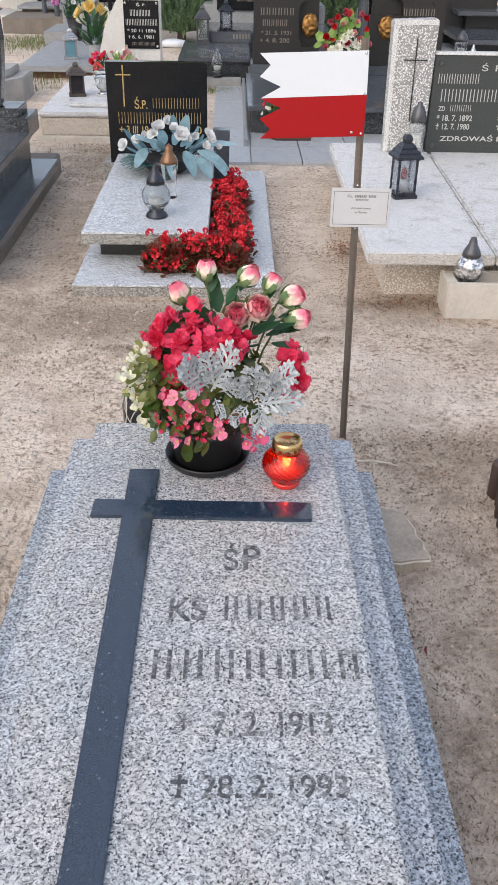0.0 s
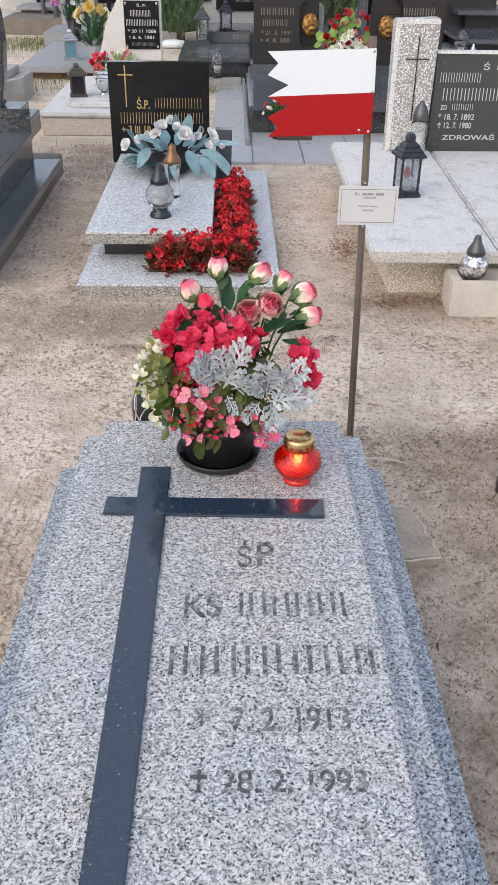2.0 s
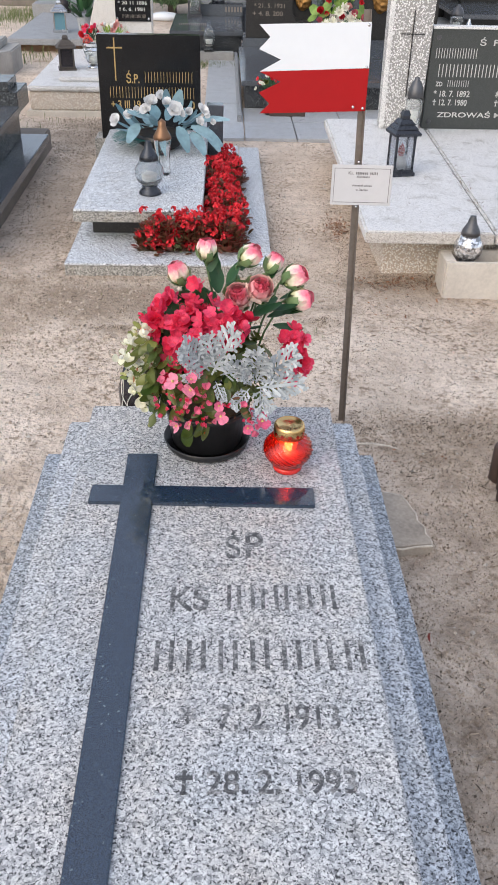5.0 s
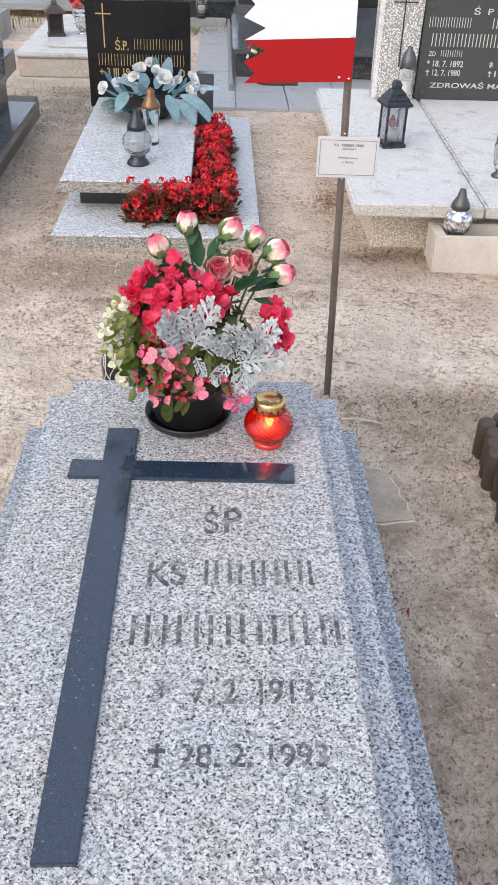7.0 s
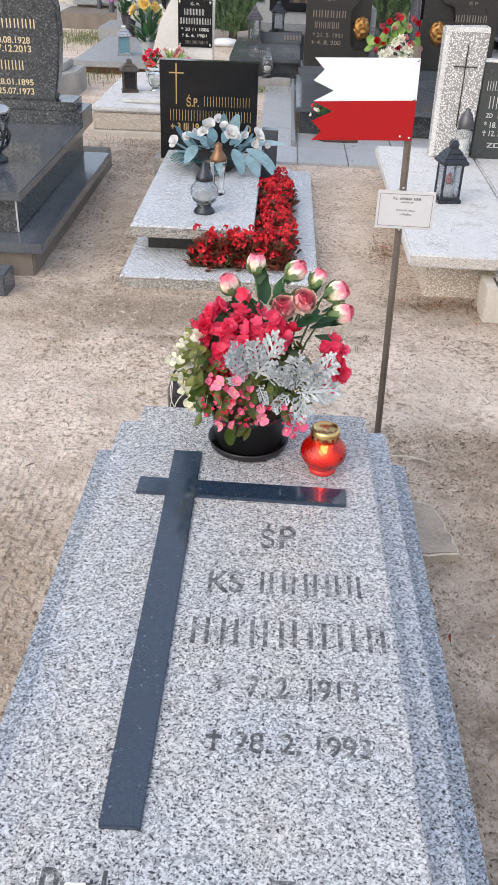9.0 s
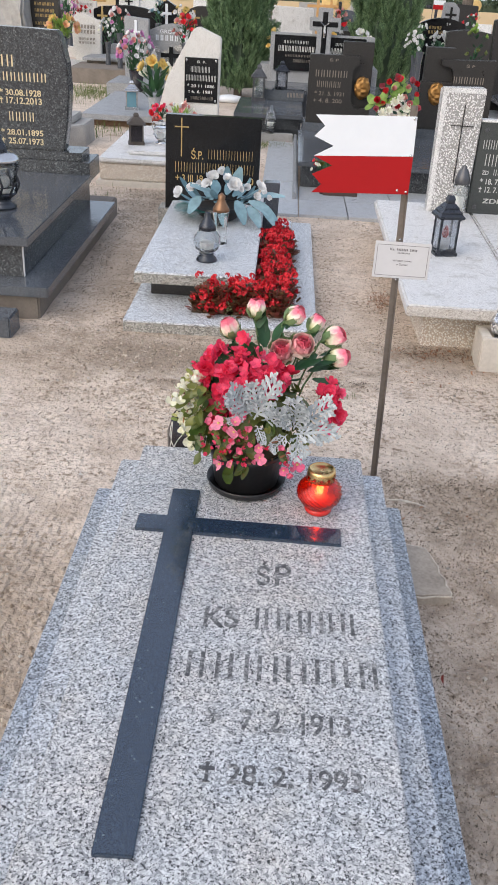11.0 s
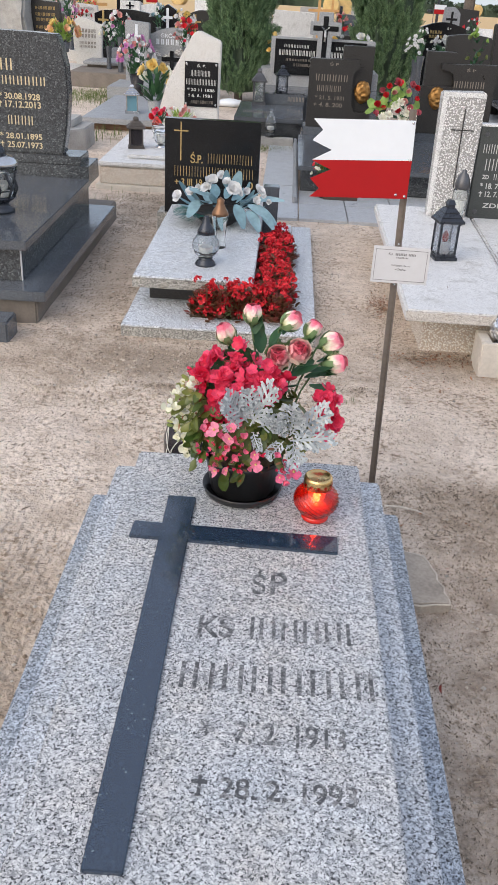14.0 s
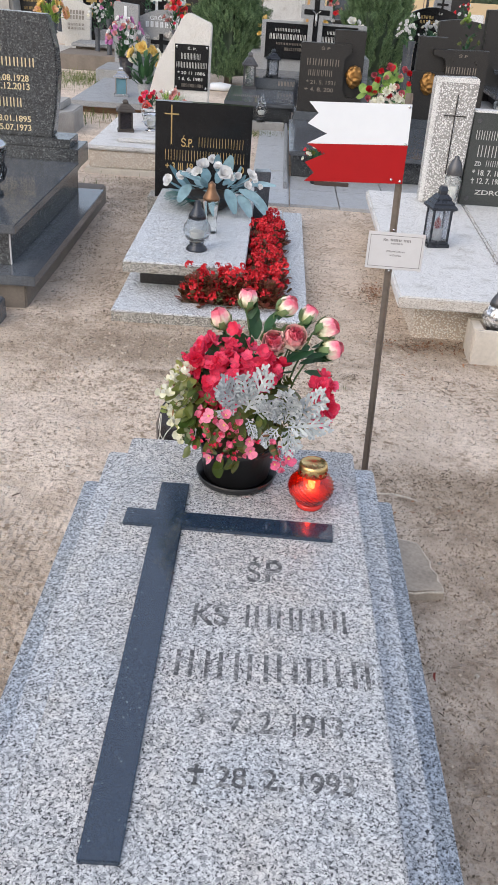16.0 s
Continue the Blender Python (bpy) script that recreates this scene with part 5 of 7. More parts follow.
for i in range(40):
    leaf(weed, Matrix.Translation((random.gauss(-.215, .018), random.gauss(2.17, .012), random.uniform(.06, .14))) @ facing((random.uniform(-.8, .8), -.7, .6), random.uniform(0, 6)), random.uniform(.008, .02), random.uniform(.006, .012), .5, .3, 3)
solo("green_weed", weed, foliage("weed_green", (.2, .26, .1), (.36, .42, .2), .5), "small pale green weed among the red begonias", "weed")

# ---- white double grave ----
kg = thing("double_grave", 0, 0, 0, 0, "double grave of pale terrazzo slabs on a cream plinth", "grave")
part("plinth", box(.83, 2.2, 2.06, 4.2, -.05, .215, .006), TERRAZZO_WARM, kg, "cream exposed-aggregate plinth")
part("cover_slab", prism([(.705, 1.885), (1.326, 1.875), (1.397, 4.2), (.727, 4.2)], .215, .278, .012, axis="z"), TERRAZZO, kg, "pale terrazzo cover slab")
part("cover_slab", prism([(1.332, 1.875), (2.25, 1.86), (2.28, 4.2), (1.403, 4.2)], .215, .278, .012, axis="z"), TERRAZZO, kg, "pale terrazzo cover slab")
part("slab_edge", prism([(.7075, 1.8825), (1.324, 1.8725), (1.324, 1.888), (.7075, 1.898)], .222, .270, .002, axis="z"), EDGE, kg, "rough cream front edge")
part("slab_edge", prism([(1.334, 1.8725), (2.248, 1.8575), (2.248, 1.873), (1.334, 1.888)], .222, .270, .002, axis="z"), EDGE, kg, "rough cream front edge")
st = part("stele", prism([(1.075, .278), (1.345, .278), (1.36, 1.095), (1.352, 1.105), (1.075, 1.095), (1.068, 1.085)], 3.93, 4.05, .012), CHIPS, kg, "upright white chip terrazzo stele")
part("stele_rim", join(box(1.07, 1.10, 3.926, 3.94, .28, 1.09, .002), box(1.07, 1.355, 3.9255, 3.94, 1.07, 1.1, .002)), TERRAZZO, st)
part("engraved_cross", join(box(1.226, 1.232, 3.922, 3.931, .48, 1.0, 0), box(1.155, 1.305, 3.9215, 3.931, .86, .866, 0)), ANTHRACITE, st)
pl = part("plaque", box(1.362, 2.25, 3.94, 4.02, .278, .895, .005), SLATE, kg, "dark slate plaque with silver letters")
part("plaque_rim", box(1.362, 2.25, 3.935, 4.022, .8955, .91, .002), TERRAZZO, pl)
y = 3.939
lettering("Ś  P", 1.675, 1.80, .80, .85, SILVER_TXT, pl, y)
bars(8, 1.392, 1.672, .722, .782, SILVER_TXT, pl, y, fill=.26)
bars(6, 1.80, 2.1, .722, .782, SILVER_TXT, pl, y, fill=.26)
bars(11, 1.42, 1.95, .609, .687, SILVER_TXT, pl, y, fill=.26)
lettering("ZD", 1.42, 1.465, .55, .578, SILVER_TXT, pl, y)
bars(5, 1.495, 1.645, .548, .588, SILVER_TXT, pl, y, fill=.26)
lettering("* 18. 7. 1892", 1.415, 1.657, .485, .525, SILVER_TXT, pl, y)
lettering("† 12. 7. 1980", 1.415, 1.645, .43, .468, SILVER_TXT, pl, y)
lettering("*", 1.83, 1.855, .485, .525, SILVER_TXT, pl, y)
lettering("† 12", 1.83, 1.93, .43, .468, SILVER_TXT, pl, y)
lettering("ZDROWAŚ MARYJO", 1.455, 2.1, .345, .398, SILVER_TXT, pl, y)
for x in (1.405,):
    for z in (.845, .325):
        part("rosette", lathe([(0, 0), (.016, 0), (.014, .006), (0, .008)], 14), PEWTER, pl, m=Matrix.Translation((x, y, z)) @ Matrix.Rotation(1.5708, 4, "X"))
house_lantern(1.027, 2.86, .278, .138, .347, "black metal lantern with a red flame on the white slab", BLACK_METAL, HAZY, 11)
bell_lamp(1.25, 3.72, .278, .37, .056, "tall clear glass grave lamp with a grey bell cap")
bell_lamp(1.512, 2.335, .278, .27, .05, "glass grave lamp with a grey foot", FROST)
CRACKLE = granite("silver_crackle", [(0, (.22, .22, .22)), (.25, (.45, .45, .45)), (.5, (.7, .7, .7)), (.75, (.9, .9, .9))], 85, rough=.18, bump=.3, dirt=.1, blend=.15)
CRACKLE.node_tree.nodes["Principled BSDF"].inputs["Metallic"].default_value = .75
planter = thing("planter_box", 0, 0, 0, 0, "cream concrete planter trough in front of the white grave", "planter")
part("trough", join(join(join(box(1.085, 2.2, 1.755, 1.785, -.04, .172, .006), box(1.085, 2.2, 1.925, 1.955, -.04, .172, .006)), box(1.085, 1.138, 1.786, 1.924, -.04, .171, .004)), box(2.16, 2.2, 1.786, 1.924, -.04, .171, .004)), CAST, planter)
part("soil", box(1.139, 2.159, 1.787, 1.923, -.02, .11, .002), DRY, planter)
silver_lamp = globe_lamp(1.2, 1.855, .11, .26, "crackled silver glass grave lamp with a grey cap", PEWTER, CRACKLE)
silver_lamp.scale = (1.16, 1.16, 1.0)

# ---- dark double tomb ----
dg = thing("dark_tomb", 0, 0, 0, 0, "polished dark granite tomb on a concrete base", "tomb")
part("concrete_base", box(-3.2, -1.235, 2.09, 4.4, -.05, .135, .01), CONCRETE, dg, "bare concrete footing")
part("lower_slab", box(-3.25, -1.17, 2.03, 4.0, .1355, .19, .004), DARK_TOP, dg)
part("front_step", box(-3.2, -1.305, 1.78, 1.95, -.04, .105, .008), DARK_TOP, dg)
part("chest", box(-3.1, -1.335, 2.2, 3.9, .1905, .37, .004), DARK, dg)
part("chest_joint", box(-1.340, -1.3335, 2.198, 2.21, .191, .369, .001), PLATE, dg)
part("cover_slab", box(-3.15, -1.291, 2.15, 3.76, .3705, .42, .005), DARK_TOP, dg)
part("stone_base", box(-3.1, -1.30, 3.765, 4.1, .3705, .50, .004), DARK, dg)
part("stone_base_upper", box(-3.05, -1.36, 3.80, 4.06, .5005, .555, .004), DARK, dg)
pts = [(-2.4, .556), (-1.485, .556), (-1.452, .75), (-1.432, .95), (-1.44, 1.12), (-1.47, 1.25), (-1.492, 1.312), (-1.7, 1.318), (-2.0, 1.322), (-2.4, 1.325)]
dst = part("headstone", prism(pts, 3.84, 3.96, .01), DARK, dg, "dark granite headstone with curved side and pale gold letters")
y = 3.839
bars(5, -2.12, -1.789, 1.08, 1.152, CREAM_TXT, dst, y, fill=.35)
bars(9, -2.04, -1.577, .992, 1.047, CREAM_TXT, dst, y, fill=.35)
lettering("* 30.08.1928", -1.91, -1.628, .9, .942, CREAM_TXT, dst, y)
lettering("† 17.12.2013", -1.915, -1.625, .848, .89, CREAM_TXT, dst, y)
bars(4, -1.864, -1.677, .738, .797, CREAM_TXT, dst, y, fill=.35)
lettering("* 28.01.1895", -1.92, -1.629, .645, .685, CREAM_TXT, dst, y)
lettering("† 25.07.1973", -1.92, -1.63, .587, .627, CREAM_TXT, dst, y)
ob = holder_lamp = thing("grave_lamp", -1.597, 2.745, .42, 0, "clear glass grave lamp in an ornate dark holder with chrome lid", "grave lamp", "grave lamps")
part("holder", lathe([(0, 0), (.062, 0), (.065, .012), (.045, .03), (.036, .045), (.05, .06), (.07, .075), (.07, .085), (0, .08)], 24), BLACK_METAL, ob, smooth=True)
part("glass", lathe([(.06, .085), (.066, .12), (.082, .2), (.09, .245), (.086, .245), (.077, .2), (.06, .12), (0, .09)], 28), CLEAR, ob, smooth=True)
rib = mesh_of("holder_rib", tube([(.068, 0, .08), (.084, .014, .13), (.072, .0, .18), (.09, -.014, .215)], .006, 6), BLACK_METAL, True)
for k in range(9):
    part("holder_rib", rib, None, ob, m=pose(0, 0, 0, 0, 0, 40 * k))
part("lid", lathe([(.092, .244), (.096, .25), (.094, .262), (.078, .28), (.05, .295), (0, .298)], 28), CHROME, ob, "chrome domed lid", smooth=True)
part("finial", lathe([(.042, .294), (.046, .31), (.03, .335), (.02, .35), (.022, .37), (.008, .385), (0, .39)], 16), BLACK_METAL, ob, smooth=True)
part("wax", lathe([(0, .09), (.04, .09), (.046, .15), (0, .15)], 16), WAX, ob)
holder_lamp.scale = (1.2, 1.2, 1.1)
ps = thing("neighbour_plinth", 0, 0, 0, 0, "mossy concrete plinth behind the dark tomb", "grave")
part("plinth", prism([(-2.9, 6.62), (-2.25, 6.84), (-2.07, 7.12), (-2.07, 7.6), (-2.9, 7.6)], -.05, .215, .012, axis="z"), CONCRETE_GREY, ps)
part("upper_stone", prism([(-2.9, 6.8), (-2.3, 6.95), (-2.19, 7.15), (-2.19, 7.55), (-2.9, 7.55)], .2155, .29, .012, axis="z"), CONCRETE_GREY, ps)

# ---- paving and the dark twin tomb behind ----
paving = tagged(thing("pavement", 0, 0, 0), "grey polished granite paving slabs round a tomb", "pavement", kind="structure")
def paver(x0, x1, y0, y1):
    part("paving_slab", box(x0 + .004, x1 - .004, y0 + .004, y1 - .004, -.03, .018 + random.uniform(-.002, .002), .003), PAVER, paving)
random.seed(21)
for i in range(3):
    paver(-.15, .183, 4.67 + 1.22 * i, 4.67 + 1.22 * (i + 1))
for i in range(5):
    paver(.183 + .4 * i, .583 + .4 * i, 4.67, 5.2)
    paver(.183 + .4 * i, .583 + .4 * i, 5.2, 5.72)
zt = thing("twin_tomb", 0, 0, 0, 0, "dark twin tomb with two stepped headstones and gilded reliefs", "tomb")
part("plinth", box(.2, 2.2, 5.74, 7.9, -.03, .215, .006), DARK, zt)
part("edging", box(.13, .165, 5.2, 8.3, -.03, .07, .006), PAVING, zt)
part("cover_slab", box(.165, 1.13, 5.6, 7.36, .2155, .255, .005), DARK_TOP, zt)
part("cover_slab", box(1.15, 2.2, 5.6, 7.36, .2155, .255, .005), DARK_TOP, zt)
part("stone_base", box(.21, .93, 7.37, 7.75, .2155, .335, .005), DARK_TOP, zt)
part("stone_base", box(1.38, 2.2, 7.37, 7.75, .2155, .335, .005), DARK_TOP, zt)


def curve_pts(cx, cz, r, a0, a1, n=8):
    return [(cx + r * math.cos(a0 + (a1 - a0) * i / n), cz + r * math.sin(a0 + (a1 - a0) * i / n)) for i in range(n + 1)]


def relief_head():
    """A plain domed oval boss with a raised ridge."""
    bm = bmesh.new()
    bmesh.ops.create_uvsphere(bm, u_segments=32, v_segments=22, radius=1)
    for v in bm.verts:
        n = noise.noise((v.co.x * 3.4, v.co.y * 3.4, v.co.z * 3.4)) + .5 * noise.noise((v.co.x * 8, v.co.y * 8, v.co.z * 8))
        v.co = Vector((v.co.x * .08 * (1 + .18 * n), v.co.y * .045 * (1 + .9 * n), v.co.z * .108 * (1 + .15 * n)))
    return bm


front = prism([(.235, .336), (.90, .336), (.90, .5), (.74, .5)] + [(.70, .56), (.69, .8)] + curve_pts(.76, .84, .07, math.pi, math.pi / 2, 6) + [(.745, .985), (.745, 1.005), (.235, 1.0)], 7.38, 7.47, .006)
s1 = part("headstone", front, ANTHRACITE, zt, "dark stone with a curved notch and dull letters")
part("rear_stone", box(.575, .893, 7.475, 7.60, .336, 1.128, .006), ANTHRACITE, zt)
part("relief", relief_head(), BRONZE, zt, "oval gilded relief", True, pose(.80, 7.42, .70))
y = 7.379
lettering("Ś P", .44, .53, .94, .975, GREY_TXT, s1, y)
bars(6, .295, .645, .79, .855, GREY_TXT, s1, y, fill=.4)
bars(6, .32, .58, .69, .75, GREY_TXT, s1, y, fill=.4)
lettering("* 21. 5. 1931", .31, .615, .61, .65, GREY_TXT, s1, y)
lettering("+ 4. 8. 200", .30, .60, .54, .58, GREY_TXT, s1, y)
front = prism([(1.74, .336), (2.15, .336), (2.15, 1.03), (1.585, 1.015), (1.585, .965)] + curve_pts(1.65, .88, .07, math.pi * .6, 0, 6)[1:] + [(1.73, .8)], 7.38, 7.47, .006)
s2 = part("headstone", front, ANTHRACITE, zt, "dark stone with a curved notch and dull letters")
part("rear_stone", box(1.435, 1.735, 7.475, 7.60, .336, 1.122, .006), ANTHRACITE, zt)
part("rear_panel", box(1.40, 1.74, 7.40, 7.473, .336, .80, .006), ANTHRACITE, zt)
part("relief", relief_head(), BRONZE, zt, "oval gilded relief", True, pose(1.57, 7.39, .69))
lettering("Ś P", 1.84, 1.93, .955, .99, GREY_TXT, s2, y)
bars(6, 1.72, 2.05, .80, .865, GREY_TXT, s2, y, fill=.4)


# ---- bouquets ----
def bouquet(name, x, y, z, h, r, mats, label, n=22, vase=None, vh=.16, leafmat=None, size=.05, petals=6, ry=None):
    ob = thing(name, x, y, z, random.uniform(0, 90), label, "flowers", "bouquets on the graves")
    if vase:
        part("vase", lathe([(0, 0), (r * .28, 0), (r * .36, vh * .1), (r * .3, vh * .3), (r * .45, vh), (r * .38, vh), (0, vh * .5)], 18), vase, ob, smooth=True)
    bm = bmesh.new()
    for i in range(n * 3):
        a = random.uniform(0, 6.283)
        rr = r * random.uniform(.2, 1)
        m = Matrix.Translation((rr * math.cos(a) * .6, rr * math.sin(a) * .6, random.uniform(vh * .9, h * .8))) @ Matrix.Rotation(a - 1.57, 4, "Z") @ Matrix.Rotation(random.uniform(.1, 1.2), 4, "X")
        leaf(bm, m, size * random.uniform(1.2, 2.4), size * .6, random.uniform(-.2, .8), .25, 4, .05, .3, .45)
    part("leaves", bm, leafmat or DEEP_GREEN, ob, smooth=True)
    heads = [mesh_of("flower_head", bloom(petals, size, size * .75, .6, .5, 2), mt, True) for mt in mats]
    for i in range(n):
        a, e = random.uniform(0, 6.283), random.uniform(-.2, 1.4)
        p = Vector((r * math.cos(a) * math.cos(e), r * math.sin(a) * math.cos(e), vh + (h - vh) * (.35 + .6 * math.sin(max(0, e))) + random.uniform(-.02, .02)))
        part("flower_head", heads[random.randrange(len(heads))], None, ob, m=Matrix.Translation(p) @ facing((math.cos(a), math.sin(a) - .4, .5), a) @ Matrix.Scale(random.uniform(.8, 1.2), 4))
    return ob


random.seed(31)
def mixed_bunch():
    """Silk roses above, white and red asters below, broad lime leaves between."""
    ob = thing("bouquet", 1.13, 7.05, .255, 0, "silk bouquet of red roses, white asters and lime leaves", "flowers", "bouquets on the graves")
    part("vase", lathe([(0, 0), (.09, 0), (.11, .02), (.09, .06), (.14, .2), (.12, .2), (0, .1)], 18), SMOKE, ob, smooth=True)
    bm, dark = bmesh.new(), bmesh.new()
    for i in range(26):
        a, e = random.uniform(3.0, 6.4), random.uniform(-.1, 1.4)
        p = Vector((.22 * math.cos(a) * math.cos(e), .12 * math.sin(a) * math.cos(e), .33 + .2 * math.sin(e)))
        leaf(bm, Matrix.Translation(p) @ facing((math.cos(a) * .6, -.8, .5), random.uniform(0, 6.28)), random.uniform(.07, .12), random.uniform(.06, .1), .5, .25, 5, .1, .4, .42)
    for i in range(70):
        a, e = random.uniform(0, 6.283), random.uniform(-.3, 1.5)
        p = Vector((.17 * math.cos(a) * math.cos(e), .12 * math.sin(a) * math.cos(e), .3 + .2 * math.sin(e)))
        leaf(dark, Matrix.Translation(p) @ facing((math.cos(a), -.5, .6), random.uniform(0, 6.28)), random.uniform(.06, .1), .04, .4, .25, 4, .08, .3, .45)
    part("lime_leaves", bm, YELLOW_GREEN, ob, smooth=True)
    part("leaves", dark, DEEP_GREEN, ob, smooth=True)
    reds = [mesh_of("rose", bloom(6, .05, .05, 1.1, .5, 3), mt, True) for mt in (SCARLET, ROSE_SILK, MIXED_PINK)]
    for x, z, k in ((-.1, .56, 0), (-.03, .6, 1), (.0, .585, 0), (.12, .58, 1), (.16, .55, 0), (-.16, .52, 1), (-.12, .47, 0), (.17, .46, 0), (-.05, .5, 2), (.08, .52, 2), (-.19, .38, 0), (-.14, .36, 0), (.11, .36, 1), (.0, .33, 0), (.2, .33, 1), (-.2, .3, 1), (.06, .42, 2)):
        part("rose", reds[k], None, ob, m=Matrix.Translation((x, -.11, z)) @ facing((x * 2, -1, .5), random.uniform(0, 6)) @ Matrix.Scale(random.uniform(.85, 1.15), 4))
    asters = [mesh_of("aster", bloom(14, .055, .018, .5, .35, 3), WHITE_PETAL, True)]
    for x, z in ((.02, .42), (-.03, .38), (.09, .33), (-.08, .3), (.15, .28), (.05, .28), (-.14, .27)):
        part("aster", asters[0], None, ob, m=Matrix.Translation((x, -.14, z)) @ facing((x, -1, .5), random.uniform(0, 6)) @ Matrix.Scale(random.uniform(.8, 1.1), 4))


mixed_bunch()
bouquet("bouquet", .40, 5.47, .018, .32, .11, [SCARLET, SCARLET, WHITE_PETAL, GREEN], "small red and green potted flowers beside the tomb", 26, BLACK_PLASTIC, .14, DEEP_GREEN, .026)
solo("board", box(.40, .70, 5.41, 5.43, .016, .05, .003), WOOD_BROWN, "dark narrow board lying on the paving", "board")

# ---- white grave with plaque stele ----
mg = thing("white_grave", 0, 0, 0, 0, "whitewashed terrazzo grave with a gabled cream stele", "grave")
part("footing", box(-1.605, -.63, 5.375, 7.3, -.05, .035, .008), CAST, mg)
part("chest", box(-1.575, -.66, 5.42, 7.25, .0355, .185, .01), TERRAZZO_WARM, mg, "cream aggregate grave border")
part("coping", box(-1.59, -.65, 5.405, 7.26, .1855, .225, .012), TERRAZZO, mg)
part("raised_panel", box(-1.36, -.75, 5.6, 6.8, .2255, .262, .012), TERRAZZO, mg)
st = part("stele", prism([(-1.32, .225), (-.672, .225), (-.656, 1.123), (-.88, 1.212), (-.93, 1.19), (-1.191, .736), (-1.26, .5)], 7.0, 7.12, .01), PLASTERED, mg, "cream gabled stele")
pq = part("plaque", box(-1.013, -.68, 6.985, 6.999, .515, .935, .003), BLACK, st, "black glass plaque with silver writing")
y = 6.984
for x in (-.995, -.70):
    for z in (.54, .912):
        part("stud", lathe([(0, 0), (.014, 0), (.011, .008), (0, .01)], 12), CHROME, pq, m=Matrix.Translation((x, y, z)) @ Matrix.Rotation(1.5708, 4, "X"))
lettering("Ś. P.", -.89, -.80, .885, .915, SILVER_TXT, pq, y)
bars(7, -.955, -.755, .80, .855, SILVER_TXT, pq, y, fill=.35)
bars(10, -1.0, -.69, .72, .775, SILVER_TXT, pq, y, fill=.35)
lettering("* 20 11 1886", -.985, -.71, .66, .69, SILVER_TXT, pq, y)
lettering("† 6. 6. 1981", -.975, -.735, .605, .635, SILVER_TXT, pq, y)
bars(10, -.95, -.72, .545, .575, GREY_TXT, pq, y, fill=.35)
house_lantern(-1.335, 5.95, .262, .15, .27, "small weathered dark house-shaped lantern", plain("rusty_black", (.085, .072, .062), .6, .3, var=.4), SMOKE, 12, False)
bell_lamp(-1.12, 6.05, .262, .21, .07, "clear glass jar grave lamp", CLEAR, CLEAR, CHROME)
bell_lamp(-1.22, 6.5, .262, .2, .055, "glass grave lamp with chrome foot", CLEAR, RED_GLASS, CHROME)
bouquet("bouquet", -1.25, 6.85, .225, .27, .085, [SCARLET, RED_PETAL], "red silk flowers in a glass vase", 14, CLEAR, .12, DEEP_GREEN, .035)
bouquet("bouquet", -1.03, 6.85, .225, .28, .15, [WHITE_CLOTH, WHITE_PETAL, MIXED_PINK], "low bunch of white and peach silk flowers", 20, None, .12, YELLOW_GREEN, .035)

# ---- grey slab grave ----
fg = thing("slab_grave", 0, 0, 0, 0, "low grave with an overhanging grey slab on a rusty brick base", "grave")
part("base", box(-2.28, -1.35, 8.55, 10.4, -.05, .075, .008), plain("rusty_brick", (.26, .16, .1), .9, var=.3), fg)
part("cover_slab", box(-2.40, -1.2, 8.4, 10.6, .0755, .14, .006), PAVING, fg)
house_lantern(-1.885, 8.95, .14, .17, .33, "small lantern with blue glass and a chrome roof", CHROME, BLUE_GLASS, 10, False)
bouquet("bouquet", -1.52, 8.42, .14, .62, .2, [YELLOW, YELLOW, WHITE_PETAL], "yellow lilies in a stone pot", 16, PAVING, .23, DEEP_GREEN, .085)
bouquet("bouquet", -2.14, 10.9, .1, .8, .25, [PURPLE, PURPLE, WHITE_CLOTH, MIXED_PINK, WHITE_CLOTH], "tall bunch of violet and white silk flowers", 64, SMOKE, .3, DEEP_GREEN, .046)

# ---- grave with twin black plaques ----
lg = thing("plaque_grave", 0, 0, 0, 0, "grey grave with twin black plaques and a granite crucifix", "grave")
part("wall", box(-.26, 1.2, 11.03, 11.15, -.05, .98, .01), PAVING, lg)
for x0, x1, tag in ((-.2, .40, 1), (.54, 1.08, 2)):
    p = part("plaque", box(x0, x1, 10.99, 11.029, .50, .955, .004), BLACK, lg, "black plaque with silver letters")
    w = x1 - x0
    bars(8, x0 + w * .2, x0 + w * .8, .85, .89, SILVER_TXT, p, 10.989, fill=.4)
    bars(11, x0 + w * .08, x0 + w * .95, .75, .82, SILVER_TXT, p, 10.989, fill=.5)
    bars(8, x0 + w * .25, x0 + w * .85, .68, .71, GREY_TXT, p, 10.989, fill=.4)
    bars(8, x0 + w * .45, x0 + w * .85, .61, .65, GREY_TXT, p, 10.989, fill=.4)
cr = part("crucifix", prism([(.38, .0), (.58, .0), (.58, 1.03), (.70, 1.03), (.70, 1.2), (.58, 1.2), (.58, 1.32), (.38, 1.32), (.38, 1.2), (.27, 1.2), (.27, 1.03), (.38, 1.03)], 10.93, 11.02, .008), PAVING, lg, "grey granite cross with a black inlay")
part("inlay", join(box(.445, .515, 10.923, 10.931, .6, 1.27, 0), box(.31, .66, 10.922, 10.931, 1.085, 1.15, 0)), BLACK, cr)
bm = tube([(.48, 10.915, .95), (.482, 10.912, 1.02), (.48, 10.915, 1.1)], [.012, .018, .014], 8)
tube([(.42, 10.915, 1.14), (.48, 10.915, 1.095), (.54, 10.915, 1.14)], .008, 6, bm)
part("corpus", bm, CHROME, cr, "plain silver ornament")
